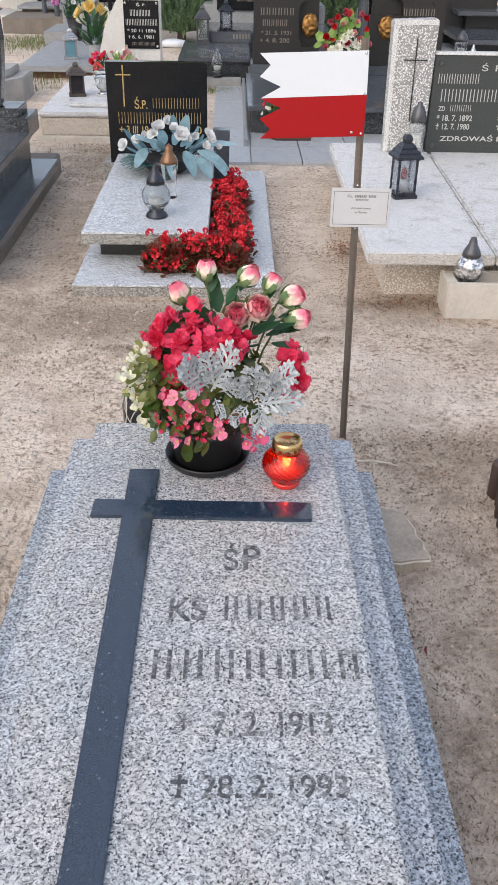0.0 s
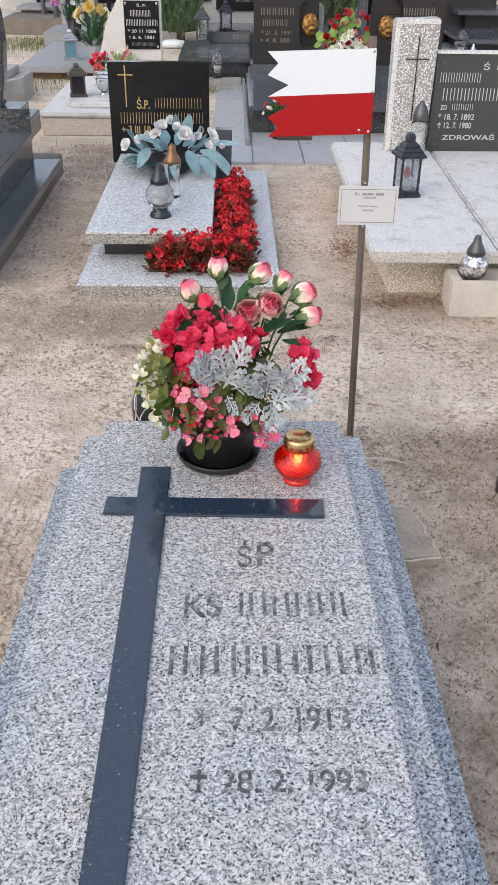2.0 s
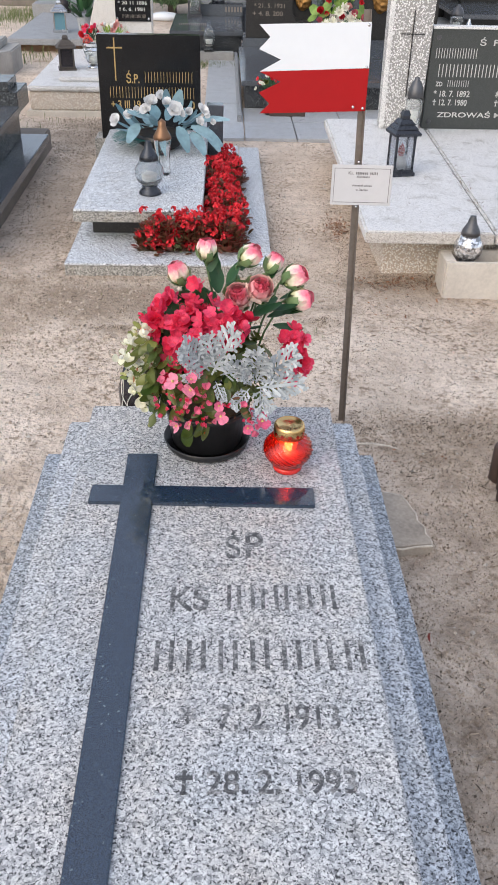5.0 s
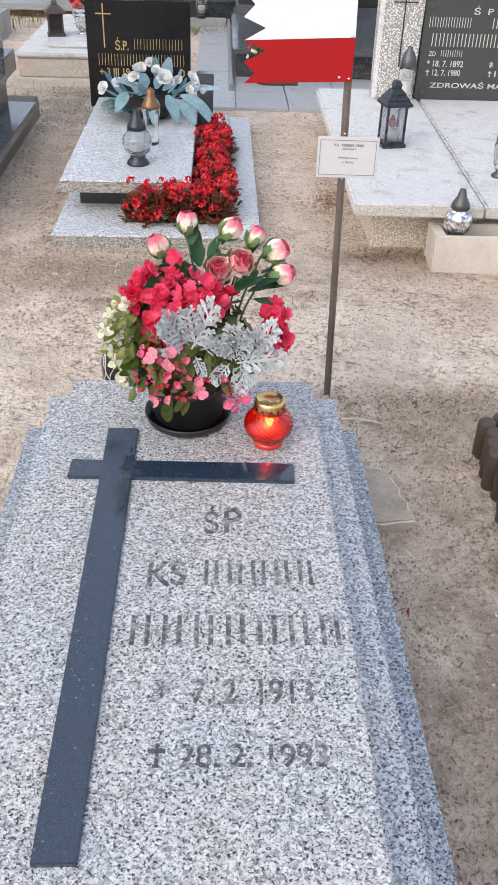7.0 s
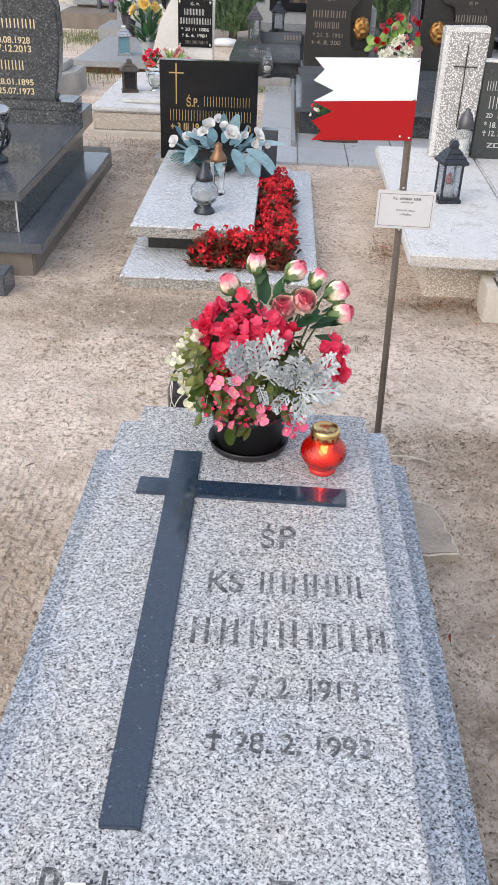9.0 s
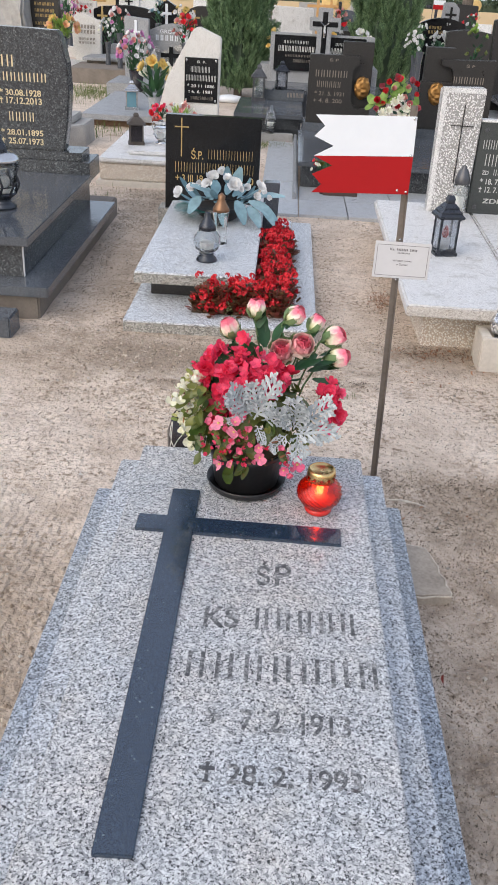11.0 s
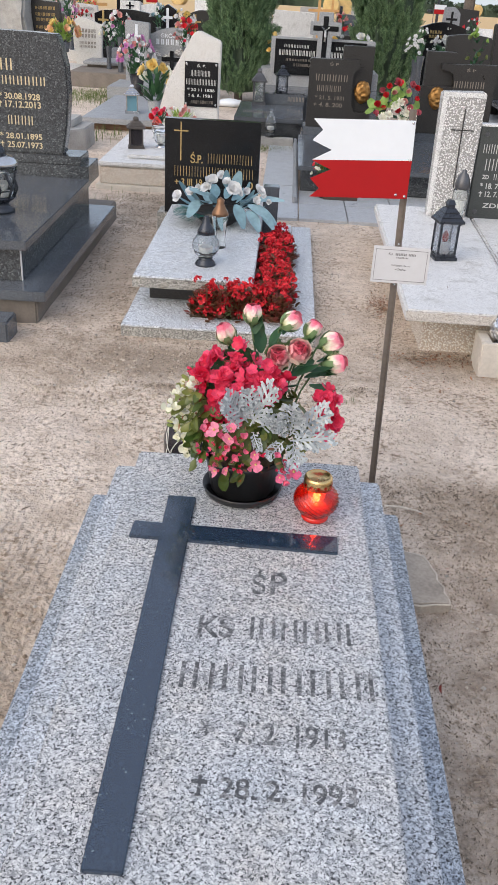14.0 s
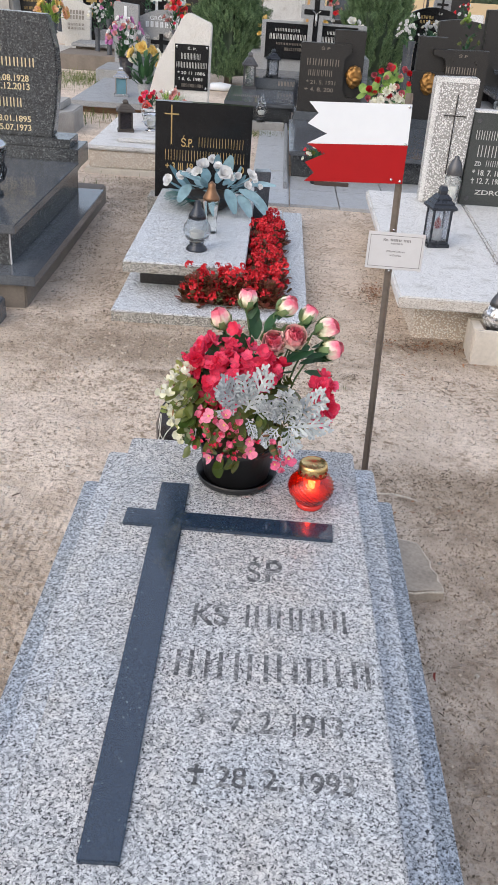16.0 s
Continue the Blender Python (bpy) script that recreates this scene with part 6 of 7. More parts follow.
part("slab", box(-.4, 1.3, 9.6, 10.9, -.05, .36, .01), DARK_TOP, lg)
part("flower_ledge", box(-.4, 1.3, 11.2, 11.9, -.05, .55, .01), PAVING, lg)
bouquet("bouquet", -.2, 11.6, .55, .42, .16, [YELLOW], "yellow silk flowers on a grave", 14, None, .1, DEEP_GREEN, .06)
bouquet("bouquet", 1.05, 11.6, .55, .47, .16, [WHITE_CLOTH, WHITE_PETAL], "white silk flowers on a grave", 16, None, .1, YELLOW_GREEN, .06)
ft = thing("slab_tomb", 0, 0, 0, 0, "dark grey slab tomb with a lettered base stone", "tomb")
part("chest", box(-.52, .2, 8.25, 9.5, -.05, .24, .006), DARK, ft)
part("cover_slab", box(-.575, .22, 8.15, 9.55, .2405, .285, .006), DARK_TOP, ft)
bs = part("base_stone", box(-.28, .24, 9.4, 9.58, .2855, .41, .006), DARK_TOP, ft)
bars(6, .02, .235, .33, .385, GREY_TXT, bs, 9.399, fill=.5)
bars(8, -.5, -.14, 8.55, 8.75, GREY_TXT, ft, .2862, True, fill=.3)
house_lantern(-.34, 9.3, .285, .17, .42, "grey metal lantern with clear panes", PEWTER, CLEAR, 5, False)
house_lantern(-.06, 9.5, .41, .16, .33, "dark metal lantern with a pale candle", BLACK_METAL, HAZY, 8, False)
kerb = solo("low_kerb", box(-.75, .12, 8.0, 8.1, -.03, .1, .008), CONCRETE_GREY, "low weathered concrete kerb", "kerb")
globe_lamp(-.145, 8.05, .1, .3, "egg-shaped clear glass grave lamp", CLEAR, CLEAR)

# ---- far tombs ----
def far_stone(pts, y0, y1, mat, label, x=0, name="headstone", cat="headstone"):
    ob = thing(name, x, y0, 0, 0, label, cat, "far headstones")
    part("stone", prism(pts, 0, y1 - y0, .01), mat, ob)
    x0, x1 = min(p[0] for p in pts), max(p[0] for p in pts)
    part("foot_slab", box(x0 - .12, x1 + .12, -.9, .1, -.06, .16 + .005 * (int(abs(y0) * 10) % 9) + .003 * (int(abs(x0) * 10) % 7), .01), mat, ob)
    return ob


def arched(x0, x1, z0, z1, rise=.06, n=8):
    return [(x0, z0), (x1, z0)] + [(x1 + (x0 - x1) * i / n, z1 + rise * math.sin(math.pi * i / n)) for i in range(n + 1)]


ob = far_stone([(-3.27, .0), (-3.70, .0), (-3.75, .5), (-3.73, .90), (-3.6, .945), (-3.45, .90), (-3.33, .845), (-3.25, .84), (-3.27, .45)], 14, 14.12, PLASTERED, "pale pink marble headstone with a wavy top")
for k, (a, b) in enumerate(((.70, .76), (.62, .68), (.52, .56), (.46, .5))):
    bars(6, -3.66, -3.36, a, b, GREY_TXT, ob, -.004, fill=.5)
ob = far_stone(arched(-3.80, -2.55, 0, .93, .09), 16, 16.15, BLACK, "wide polished black headstone with a gold cross")
part("gold_cross", join(box(-3.65, -3.61, -.01, .0, .55, .98, 0), box(-3.73, -3.53, -.011, .0, .8, .835, 0)), GOLD, ob)
ob = far_stone([(-4.75, 0), (-3.98, 0), (-3.98, 1.14), (-4.75, 1.18)], 14, 14.15, ANTHRACITE, "square dark headstone with copper letters")
for z in (1.02, .92, .84, .72, .64):
    bars(8, -4.40, -4.05, z, z + .05, GREY_TXT if z < .7 else GOLD, ob, -.004, fill=.45)
bm = box(-5.3, -4.45, 0, .6, 0, 1.75, .05)
bmesh.ops.subdivide_edges(bm, edges=bm.edges[:], cuts=3, use_grid_fill=True)
for v in bm.verts:
    v.co += Vector((noise.noise(v.co * 2.3), noise.noise(v.co * 2.9 + Vector((5, 0, 0))), noise.noise(v.co * 2.1 + Vector((0, 7, 0))))) * .12
ob = thing("rock_monument", 0, 13.6, 0, 0, "tall rough grey rock monument", "monument")
part("rock", bm, CONCRETE_GREY, ob)
ob = far_stone([(-2.50, 0), (-2.15, 0), (-2.13, 1.0), (-2.5, 1.03)], 12, 12.15, PAVING, "grey terrazzo stele with a pale cross")
part("pale_cross", join(box(-2.345, -2.305, -.012, .0, .62, .98, .002), box(-2.43, -2.22, -.0125, .0, .80, .835, .002)), WHITE_PAINT, ob)
ob = far_stone(arched(-2.2, -1.42, 0, .82, .12), 12.3, 12.45, PAVING, "arched grey family headstone over rubble stone")
lettering("GRÓB", -2.0, -1.76, .80, .87, WHITE_PAINT, ob, -.004)
bars(4, -1.70, -1.50, .80, .87, WHITE_PAINT, ob, -.004, fill=.5)
bars(8, -2.08, -1.48, .70, .78, WHITE_PAINT, ob, -.004, fill=.6)
rb = bmesh.new()
random.seed(3)
for i in range(46):
    x, z = random.uniform(-2.08, -1.5), random.uniform(.2, .64)
    own = bmesh.new()
    bmesh.ops.create_icosphere(own, subdivisions=1, radius=.045, matrix=Matrix.Translation((x, -.01, z)) @ Matrix.Diagonal((random.uniform(.8, 1.3), .5, random.uniform(.7, 1.1), 1)))
    join(rb, own)
tagged(part("rubble_panel", rb, CHIPS, ob, "panel of rounded pale rubble stones"), kind="stuff")
part("iron_cross", join(box(-1.85, -1.79, -.06, -.045, .2, .62, .003), box(-1.98, -1.66, -.061, -.045, .47, .53, .003)), BLACK, ob)
ob = far_stone([(-3.4, 0), (-2.4, 0), (-2.4, .26), (-3.4, .26)], 13.4, 14.0, CONCRETE, "low cement grave with a grey slab", name="low_grave", cat="grave")
part("slab", box(-3.45, -2.3, -.1, .7, .2605, .31, .008), PAVING, ob)
ob = far_stone([(-3.25, 0), (-2.85, 0), (-2.85, .42), (-3.25, .42)], 14.8, 15.0, PAVING, "low grey stone block between graves", name="stone_block", cat="stone")
far_stone([(-.35, 0), (.4, 0), (.4, 1.17), (-.35, 1.19)], 15, 15.2, TERRAZZO, "pale terrazzo stone wall behind a grave")
ob = far_stone(arched(2.2, 2.95, 0, 1.09, .09), 14, 14.14, BLACK, "black arched headstone with gold letters")
bars(5, 2.34, 2.56, 1.0, 1.05, GOLD, ob, -.004, fill=.5)
bars(6, 2.33, 2.62, .93, .98, GOLD, ob, -.004, fill=.5)
lettering("Ś P", 2.63, 2.7, 1.07, 1.11, SILVER_TXT, ob, -.004)
far_stone([(2.60, 0), (3.3, 0), (3.3, 1.36), (2.56, 1.33)], 9.75, 9.9, ANTHRACITE, "tall dark headstone behind the slate plaque")
far_stone(arched(1.86, 2.39, 0, 1.2, .03), 9, 9.12, ANTHRACITE, "dark rough headstone with a wavy top")
ob = far_stone([(2.78, 0), (3.2, 0), (3.16, 1.28), (3.05, 1.38), (2.86, 1.37)], 16, 16.12, PAVING, "grey gabled stele with a black cross")
part("black_cross", join(box(2.985, 3.025, -.01, 0, .95, 1.3, 0), box(2.9, 3.11, -.011, 0, 1.15, 1.19, 0)), BLACK, ob)
far_stone([(3.15, 0), (3.6, 0), (3.62, 1.33), (3.2, 1.35)], 16.6, 16.7, ANTHRACITE, "dark square headstone in the back rows")
ob = thing("small_flag", 3.02, 18.6, 0, 0, "small white and red flag on a stick above the graves", "flag")
part("stick", tube([(0, 0, 0), (0, 0, 1.4)], .008, 6), STEEL, ob)
part("white_half", box(-.005, .26, -.003, .003, 1.27, 1.36, 0), WHITE_PAINT, ob)
part("red_half", box(-.004, .259, -.0032, .0032, 1.18, 1.2695, 0), RED_PAINT, ob)
ob = thing("small_flag", -3.15, 20, 0, 0, "small white and red flag on a stick above the graves", "flag")
part("stick", tube([(0, 0, 0), (0, 0, 1.25)], .008, 6), STEEL, ob)
part("white_half", box(-.27, .005, -.003, .003, 1.14, 1.24, 0), WHITE_PAINT, ob)
part("red_half", box(-.269, .004, -.0032, .0032, 1.04, 1.1395, 0), RED_PAINT, ob)


def wood_cross(x, y, h, label, mat):
    ob = thing("grave_cross", x, y, 0, random.uniform(-8, 8), label, "cross", "far crosses")
    part("upright", box(-.032, .032, -.03, .03, -.1, h, .006), mat, ob)
    part("arm", box(-.26, .26, -.032, .028, h * .7, h * .7 + .06, .006), mat, ob)
    return ob


PINE = plain("pine_wood", (.5, .28, .1), .6, var=.2)
random.seed(17)
wood_cross(.62, 21, 1.45, "varnished wooden grave cross", PINE)
wood_cross(1.05, 24, 1.35, "varnished wooden grave cross", PINE)
wood_cross(-4.4, 19, 1.35, "varnished wooden grave cross", PINE)
wood_cross(.98, 17.5, 1.25, "black iron grave cross", BLACK_METAL)
wood_cross(-.55, 25, 1.75, "thin black iron grave cross", BLACK_METAL)
wood_cross(3.6, 22, 1.6, "black iron grave cross", BLACK_METAL)
ob = thing("headstone", 0, 0, 0, 0, "grey stone with a white-crossed black house top", "headstone", "far headstones")
part("stone", prism([(-2.72, 0), (-2.32, 0), (-2.32, 1.0), (-2.52, 1.12), (-2.72, 1.0)], 17, 17.2, .01), BLACK, ob)
part("white_cross", join(box(-2.545, -2.495, 16.985, 17.0, .6, 1.05, 0), box(-2.62, -2.42, 16.984, 17.0, .85, .9, 0)), WHITE_PAINT, ob)
ob = far_stone(arched(-2.02, -1.42, 0, .98, .1), 16, 16.14, ANTHRACITE, "dark arched headstone with a gold cross")
part("gold_cross", join(box(-1.87, -1.835, -.01, .0, .62, 1.0, 0), box(-1.96, -1.745, -.011, .0, .86, .89, 0)), GOLD, ob)
ob = far_stone([(-4.62, 0), (-4.05, 0), (-4.05, 1.0), (-4.62, 1.04)], 17.5, 17.62, PLASTERED, "pale cream headstone with dark writing")
bars(7, -4.55, -4.12, .9, .96, GREY_TXT, ob, -.004, fill=.5)
bars(6, -4.5, -4.15, .8, .85, GREY_TXT, ob, -.004, fill=.5)
ob = far_stone([(-3.85, 0), (-3.4, 0), (-3.4, 1.08), (-3.85, 1.08)], 19, 19.12, TERRAZZO, "white terrazzo headstone with a black cross")
part("black_cross", join(box(-3.65, -3.61, -.01, 0, .85, 1.06, 0), box(-3.72, -3.54, -.011, 0, .97, 1.0, 0)), BLACK, ob)
# rows of plain stones further back
for i in range(34):
    x, yy = random.uniform(-9, 9), random.uniform(18, 27)
    if 2.7 < x < 3.9:
        continue
    w, h = random.uniform(.5, 1.0), random.uniform(.7, 1.12)
    mt = random.choice([BLACK, ANTHRACITE, PAVING, TERRAZZO, PLASTERED, DARK_TOP, CONCRETE_GREY])
    far_stone(arched(x - w / 2, x + w / 2, 0, h - .06, random.choice([0.002, .05, .09])), yy, yy + .14, mt, random.choice(["plain %s headstone in the back rows" % ("dark" if mt in (BLACK, ANTHRACITE, DARK_TOP) else "pale")]))
for x, yy, z, mats, lab, r in ((-4.45, 16.8, .5, [MIXED_PINK, PURPLE], "pink silk flowers on a grave", .2), (-4.2, 16.9, .45, [SCARLET], "red silk flowers on a grave", .16), (-2.9, 13.9, .42, [MIXED_PINK, PURPLE, WHITE_CLOTH], "pale pink silk flowers", .17), (-1.55, 11.8, .6, [YELLOW, SCARLET, MIXED_PINK], "red and yellow silk lilies", .18), (1.95, 7.62, .86, [GRASS, GRASS, YELLOW_GREEN], "small dull olive sprig on a headstone", .1), (2.5, 13.5, .5, [WHITE_CLOTH, WHITE_PETAL], "white silk flowers on a grave", .2), (1.9, 12, .6, [WHITE_CLOTH], "white silk flowers on a grave", .15), (3.35, 15.6, .75, [SCARLET, WHITE_CLOTH], "red and white silk flowers", .16), (-4.6, 19, .6, [YELLOW, SCARLET], "yellow and red silk flowers", .25), (2.2, 19, .7, [YELLOW, MIXED_PINK], "peach silk flowers on a grave", .25), (.9, 15.5, .7, [SCARLET, MIXED_PINK], "red silk flowers on a grave", .18), (-3.3, 15.2, .4, [WHITE_CLOTH], "white potted flowers on a grave", .2), (-2.0, 15.4, .6, [WHITE_CLOTH, YELLOW], "white and yellow silk flowers", .2), (-4.56, 17, .75, [MIXED_PINK, WHITE_CLOTH], "pink and white silk flowers", .2), (-4.53, 18, .85, [SCARLET, RED_PETAL], "red silk flowers on a grave", .18), (-5.04, 18, .85, [YELLOW, MIXED_PINK], "peach silk flowers on a grave", .22), (-2.72, 12.8, .62, [PURPLE, MIXED_PINK, WHITE_CLOTH], "pink and lilac silk flowers", .17), (-2.99, 13.2, .45, [WHITE_CLOTH, WHITE_PETAL], "white flowers in a green pot", .15), (-1.43, 11.75, .55, [SCARLET, RED_PETAL], "red silk lilies beside a headstone", .12), (-2.2, 13.5, .75, [WHITE_CLOTH, TEAL_LEAF], "white and pale blue silk flowers", .13), (1.84, 11, .72, [WHITE_CLOTH], "white silk flowers in a tall vase", .07), (.71, 13, .52, [WHITE_CLOTH, YELLOW], "white and cream silk flowers", .16)):
    b = bouquet("bouquet", x, yy, z, .48, r, mats, lab, 16 if r > .12 else 12, None, .08, DEEP_GREEN, .055 if r > .16 else .038)
    part("stand", lathe([(0, -z), (.05, -z), (.035, -.02), (.055, .12), (0, .12)], 12), DARK_TOP, b)
bouquet("bouquet", -3.78, 13.4, .42, .5, .24, [PEACH, PEACH, YELLOW], "peach and yellow silk lilies in a low vase", 34, DARK_TOP, .16, YELLOW_GREEN, .07, 5)
solo("plastic_bag", lathe([(0, 0), (.14, 0), (.17, .05), (.1, .1), (0, .12)], 14, ripple=.12, waves=5), WHITE_PAINT, "crumpled white plastic bag on the ground", "bag", pose(-.82, 11.25, 0) @ Matrix.Diagonal((1.3, .8, .9, 1)), True)
# dark steps, lamps and slabs beyond the white grave
rt = thing("dark_tomb", 0, 0, 0, 0, "dark stepped tomb behind the slate plaque", "tomb")
part("base", box(2.35, 4.4, 7.4, 10.4, -.05, .28, .01), PAVING, rt)
part("step", box(2.75, 4.4, 8.6, 10.3, .2805, .42, .008), ANTHRACITE, rt)
part("cover", box(2.6, 4.4, 8.4, 10.3, .4205, .47, .008), DARK_TOP, rt)
part("upper", box(2.9, 4.4, 9.6, 10.3, .4705, .62, .008), ANTHRACITE, rt)
part("upper_slab", box(2.75, 4.4, 9.4, 10.3, .6205, .67, .008), DARK_TOP, rt)
bell_lamp(2.52, 8.1, .28, .32, .075, "tall clear glass grave lamp", CLEAR, PEWTER)
globe_lamp(2.58, 7.8, .28, .22, "egg-shaped milk glass grave lamp", CHROME, MILK)


# ---- trees ----
def spray_tree(name, x, y, h, r, n, label, mat, size, seed, lean=0):
    random.seed(seed)
    ob = thing(name, x, y, 0, 0, label, "tree", "thujas")
    part("trunk", tube([(0, 0, -.1), (0, 0, h * .5), (0, 0, h * .9)], [.07, .05, .015], 8), BARK, ob)
    verts, faces = [], []
    def profile(u):
        return r * (math.sin(math.pi * (.22 + .78 * (1 - u))) ** .6 if u > .3 else .82 + .18 * u / .3)
    # upright plumes, each a spindle of sprays, with dark gaps between them
    plumes = []
    for i in range(330):
        u, a = random.random() ** .85, random.uniform(0, 6.283)
        plumes.append((a, .05 + u * (h - .3), random.uniform(.28, .55), random.uniform(.045, .085), random.uniform(.78, 1.06)))
    for i in range(n):
        a0, z0, tall, thick, out = plumes[i % len(plumes)]
        v = random.random()
        z = z0 + v * tall
        rr = profile(min(.985, max(0, z / h))) * out * (.86 + .1 * v)
        w = thick * math.sin(math.pi * min(1, .15 + .85 * v)) ** .7
        b0 = random.uniform(0, 6.283)
        c = Vector((rr * math.cos(a0), rr * math.sin(a0), z)) + Vector((math.cos(b0), math.sin(b0), 0)) * w * random.random() ** .5
        a = math.atan2(c.y, c.x)
        up = Vector((math.cos(a) * .5, math.sin(a) * .5, 1)) + Vector((random.uniform(-.4, .4), random.uniform(-.4, .4), random.uniform(-.3, .3)))
        up.normalize()
        side = up.cross(Vector((random.uniform(-1, 1), random.uniform(-1, 1), random.uniform(-.3, .3)))).normalized()
        s = size * random.uniform(.6, 1.3)
        # a flat spray: a drooping stalk with paired fingers
        b = len(verts)
        w = side * s * .05
        verts += [tuple(c - w), tuple(c + up * s * .95), tuple(c + w)]
        faces.append((b, b + 1, b + 2))
        for k in range(1, 5):
            p = c + up * s * (.12 + .19 * k)
            for q in (-1, 1):
                d = (up + side * .85 * q).normalized() * s * (.42 - .05 * k)
                e = up.cross(d).cross(d).normalized() * s * .05
                b = len(verts)
                verts += [tuple(p), tuple(p + d * .6 - e), tuple(p + d), tuple(p + d * .6 + e)]
                faces.append((b, b + 1, b + 2, b + 3))
    me = bpy.data.meshes.new("crown")
    me.from_pydata([tuple(v) for v in verts], [], faces)
    me.materials.append(mat)
    part("crown", me, mat, ob)
    # smooth core: the crown's inner shade put into a darker green
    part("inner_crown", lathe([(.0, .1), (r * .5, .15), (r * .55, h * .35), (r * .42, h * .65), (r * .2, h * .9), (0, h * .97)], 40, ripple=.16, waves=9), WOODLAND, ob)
    return ob


spray_tree("thuja", -.75, 12.0, 3.3, .54, 26000, "dense dark green columnar thuja", THUJA, .1, 3)
spray_tree("thuja", 1.53, 13.0, 3.4, .6, 28000, "dense dark green columnar thuja", THUJA, .1, 9)


def broad_tree(name, x, y, h, r, z0, n, label, seed, droop=.0):
    random.seed(seed)
    ob = thing(name, x, y, ground_height(x, y), 0, label, "tree")
    part("trunk", tube([(0, 0, -.3), (.05, 0, h * .25), (.2, .1, h * .5), (.15, .1, h * .85)], [.24, .2, .14, .04], 10), BARK, ob)
    for k in range(6):
        a = k * 1.05
        part("limb", tube([(.15, .08, h * (.35 + .06 * k)), (r * .5 * math.cos(a), r * .5 * math.sin(a), h * (.5 + .05 * k)), (r * .9 * math.cos(a), r * .9 * math.sin(a), h * (.52 + .06 * k) - droop)], [.09, .05, .015], 7), BARK, ob)
    verts, faces = [], []
    for c in range(60):
        v = Vector((random.gauss(0, .5), random.gauss(0, .5), random.uniform(-1, 1)))
        cc = Vector((v.x * r, v.y * r, z0 + (v.z + 1) * .5 * (h - z0)))
        for i in range(n // 60):
            p = cc + Vector((random.gauss(0, .35), random.gauss(0, .35), random.gauss(0, .3)))
            d = Vector((random.uniform(-1, 1), random.uniform(-1, 1), random.uniform(-1, .4))).normalized() * .17
            s = d.cross(Vector((.3, .5, .8))).normalized() * .06
            b = len(verts)
            verts += [tuple(p), tuple(p + d * .5 + s), tuple(p + d), tuple(p + d * .5 - s)]
            faces.append((b, b + 1, b + 2, b + 3))
    me = bpy.data.meshes.new("crown")
    me.from_pydata(verts, [], faces)
    me.materials.append(WOODLAND)
    part("crown", me, WOODLAND, ob)
    return ob


broad_tree("tree", -2.4, 30, 24, 2.6, 8, 12000, "tall slender conifer rising behind the graves", 8, 0)
broad_tree("tree", 7.0, 37, 10, 3.0, 2.3, 9000, "roadside tree with a pale bark trunk at the field edge", 4, 1.0)
broad_tree("tree", 10.5, 36, 9, 3.0, .6, 9000, "leafy roadside tree at the field edge", 6, 1.5)


def woodland():
    random.seed(12)
    verts, faces = [], []
    for i in range(900):
        x = random.uniform(-260, 420)
        y = random.uniform(400, 480)
        base = ground_height(x, y)
        hh = random.uniform(.85, 1.1) * max(3.8, min(9.5, 9.5 - (x - 15) * .095))
        rr = random.uniform(2.5, 5)
        for k in range(26):
            a, e = random.uniform(0, 6.283), random.uniform(-.6, 1.57)
            p = Vector((x + rr * math.cos(a) * math.cos(e), y + rr * math.sin(a) * math.cos(e), base + hh * .55 + hh * .45 * math.sin(e)))
            s = random.uniform(.9, 2.0)
            b = len(verts)
            q = [Vector((random.uniform(-s, s), random.uniform(-s, s), random.uniform(-s, s))) for j in range(4)]
            verts += [tuple(p + v) for v in q]
            faces += [(b, b + 1, b + 2), (b, b + 2, b + 3), (b + 1, b + 3, b + 2)]
        b = len(verts)
        verts += [(x - rr * .8, y, base - 2), (x + rr * .8, y, base - 2), (x + rr * .7, y, base + hh * .7), (x - rr * .7, y, base + hh * .7)]
        faces.append((b, b + 1, b + 2, b + 3))
    me = bpy.data.meshes.new("woodland")
    me.from_pydata(verts, [], faces)
    me.materials.append(WOODLAND)
    tagged(new("woodland", me), "far green wood beyond the stubble field", "trees", kind="stuff")


woodland()
sky_mat, sn, sl, sb = material("pale_sky_backdrop", 1.0)
sb.inputs["Base Color"].default_value = (0, 0, 0, 1)
sb.inputs["Emission Color"].default_value = (.8, .87, .95, 1)
sb.inputs["Emission Strength"].default_value = .62
solo("backdrop", box(-900, 900, 1150, 1151, -45, 6, 0), sky_mat, "pale overcast sky low over the far woods", "sky", kind="structure")
STRAW = plain("straw", (.55, .4, .18), .9, var=.3, scale=4, bump=.5)
random.seed(2)
bale = thing("hay_bale", 20.8, 110, ground_height(20.8, 110), 20, "round straw bale on the stubble field", "hay bale", "hay bales")
bmb = lathe([(0, -.6), (.55, -.6), (.62, -.55), (.63, .55), (.55, .6), (0, .6)], 28)
bmesh.ops.rotate(bmb, verts=bmb.verts, matrix=Matrix.Rotation(math.pi / 2, 3, "X"))
bmesh.ops.translate(bmb, verts=bmb.verts, vec=(0, 0, .6))
part("bale", bmb, STRAW, bale)
for x, y in ((-9.3, 75), (2.85, 73), (3.75, 74), (-14, 88)):
    copy_thing(bale, pose(x, y, ground_height(x, y), 0, 0, random.uniform(0, 180)))

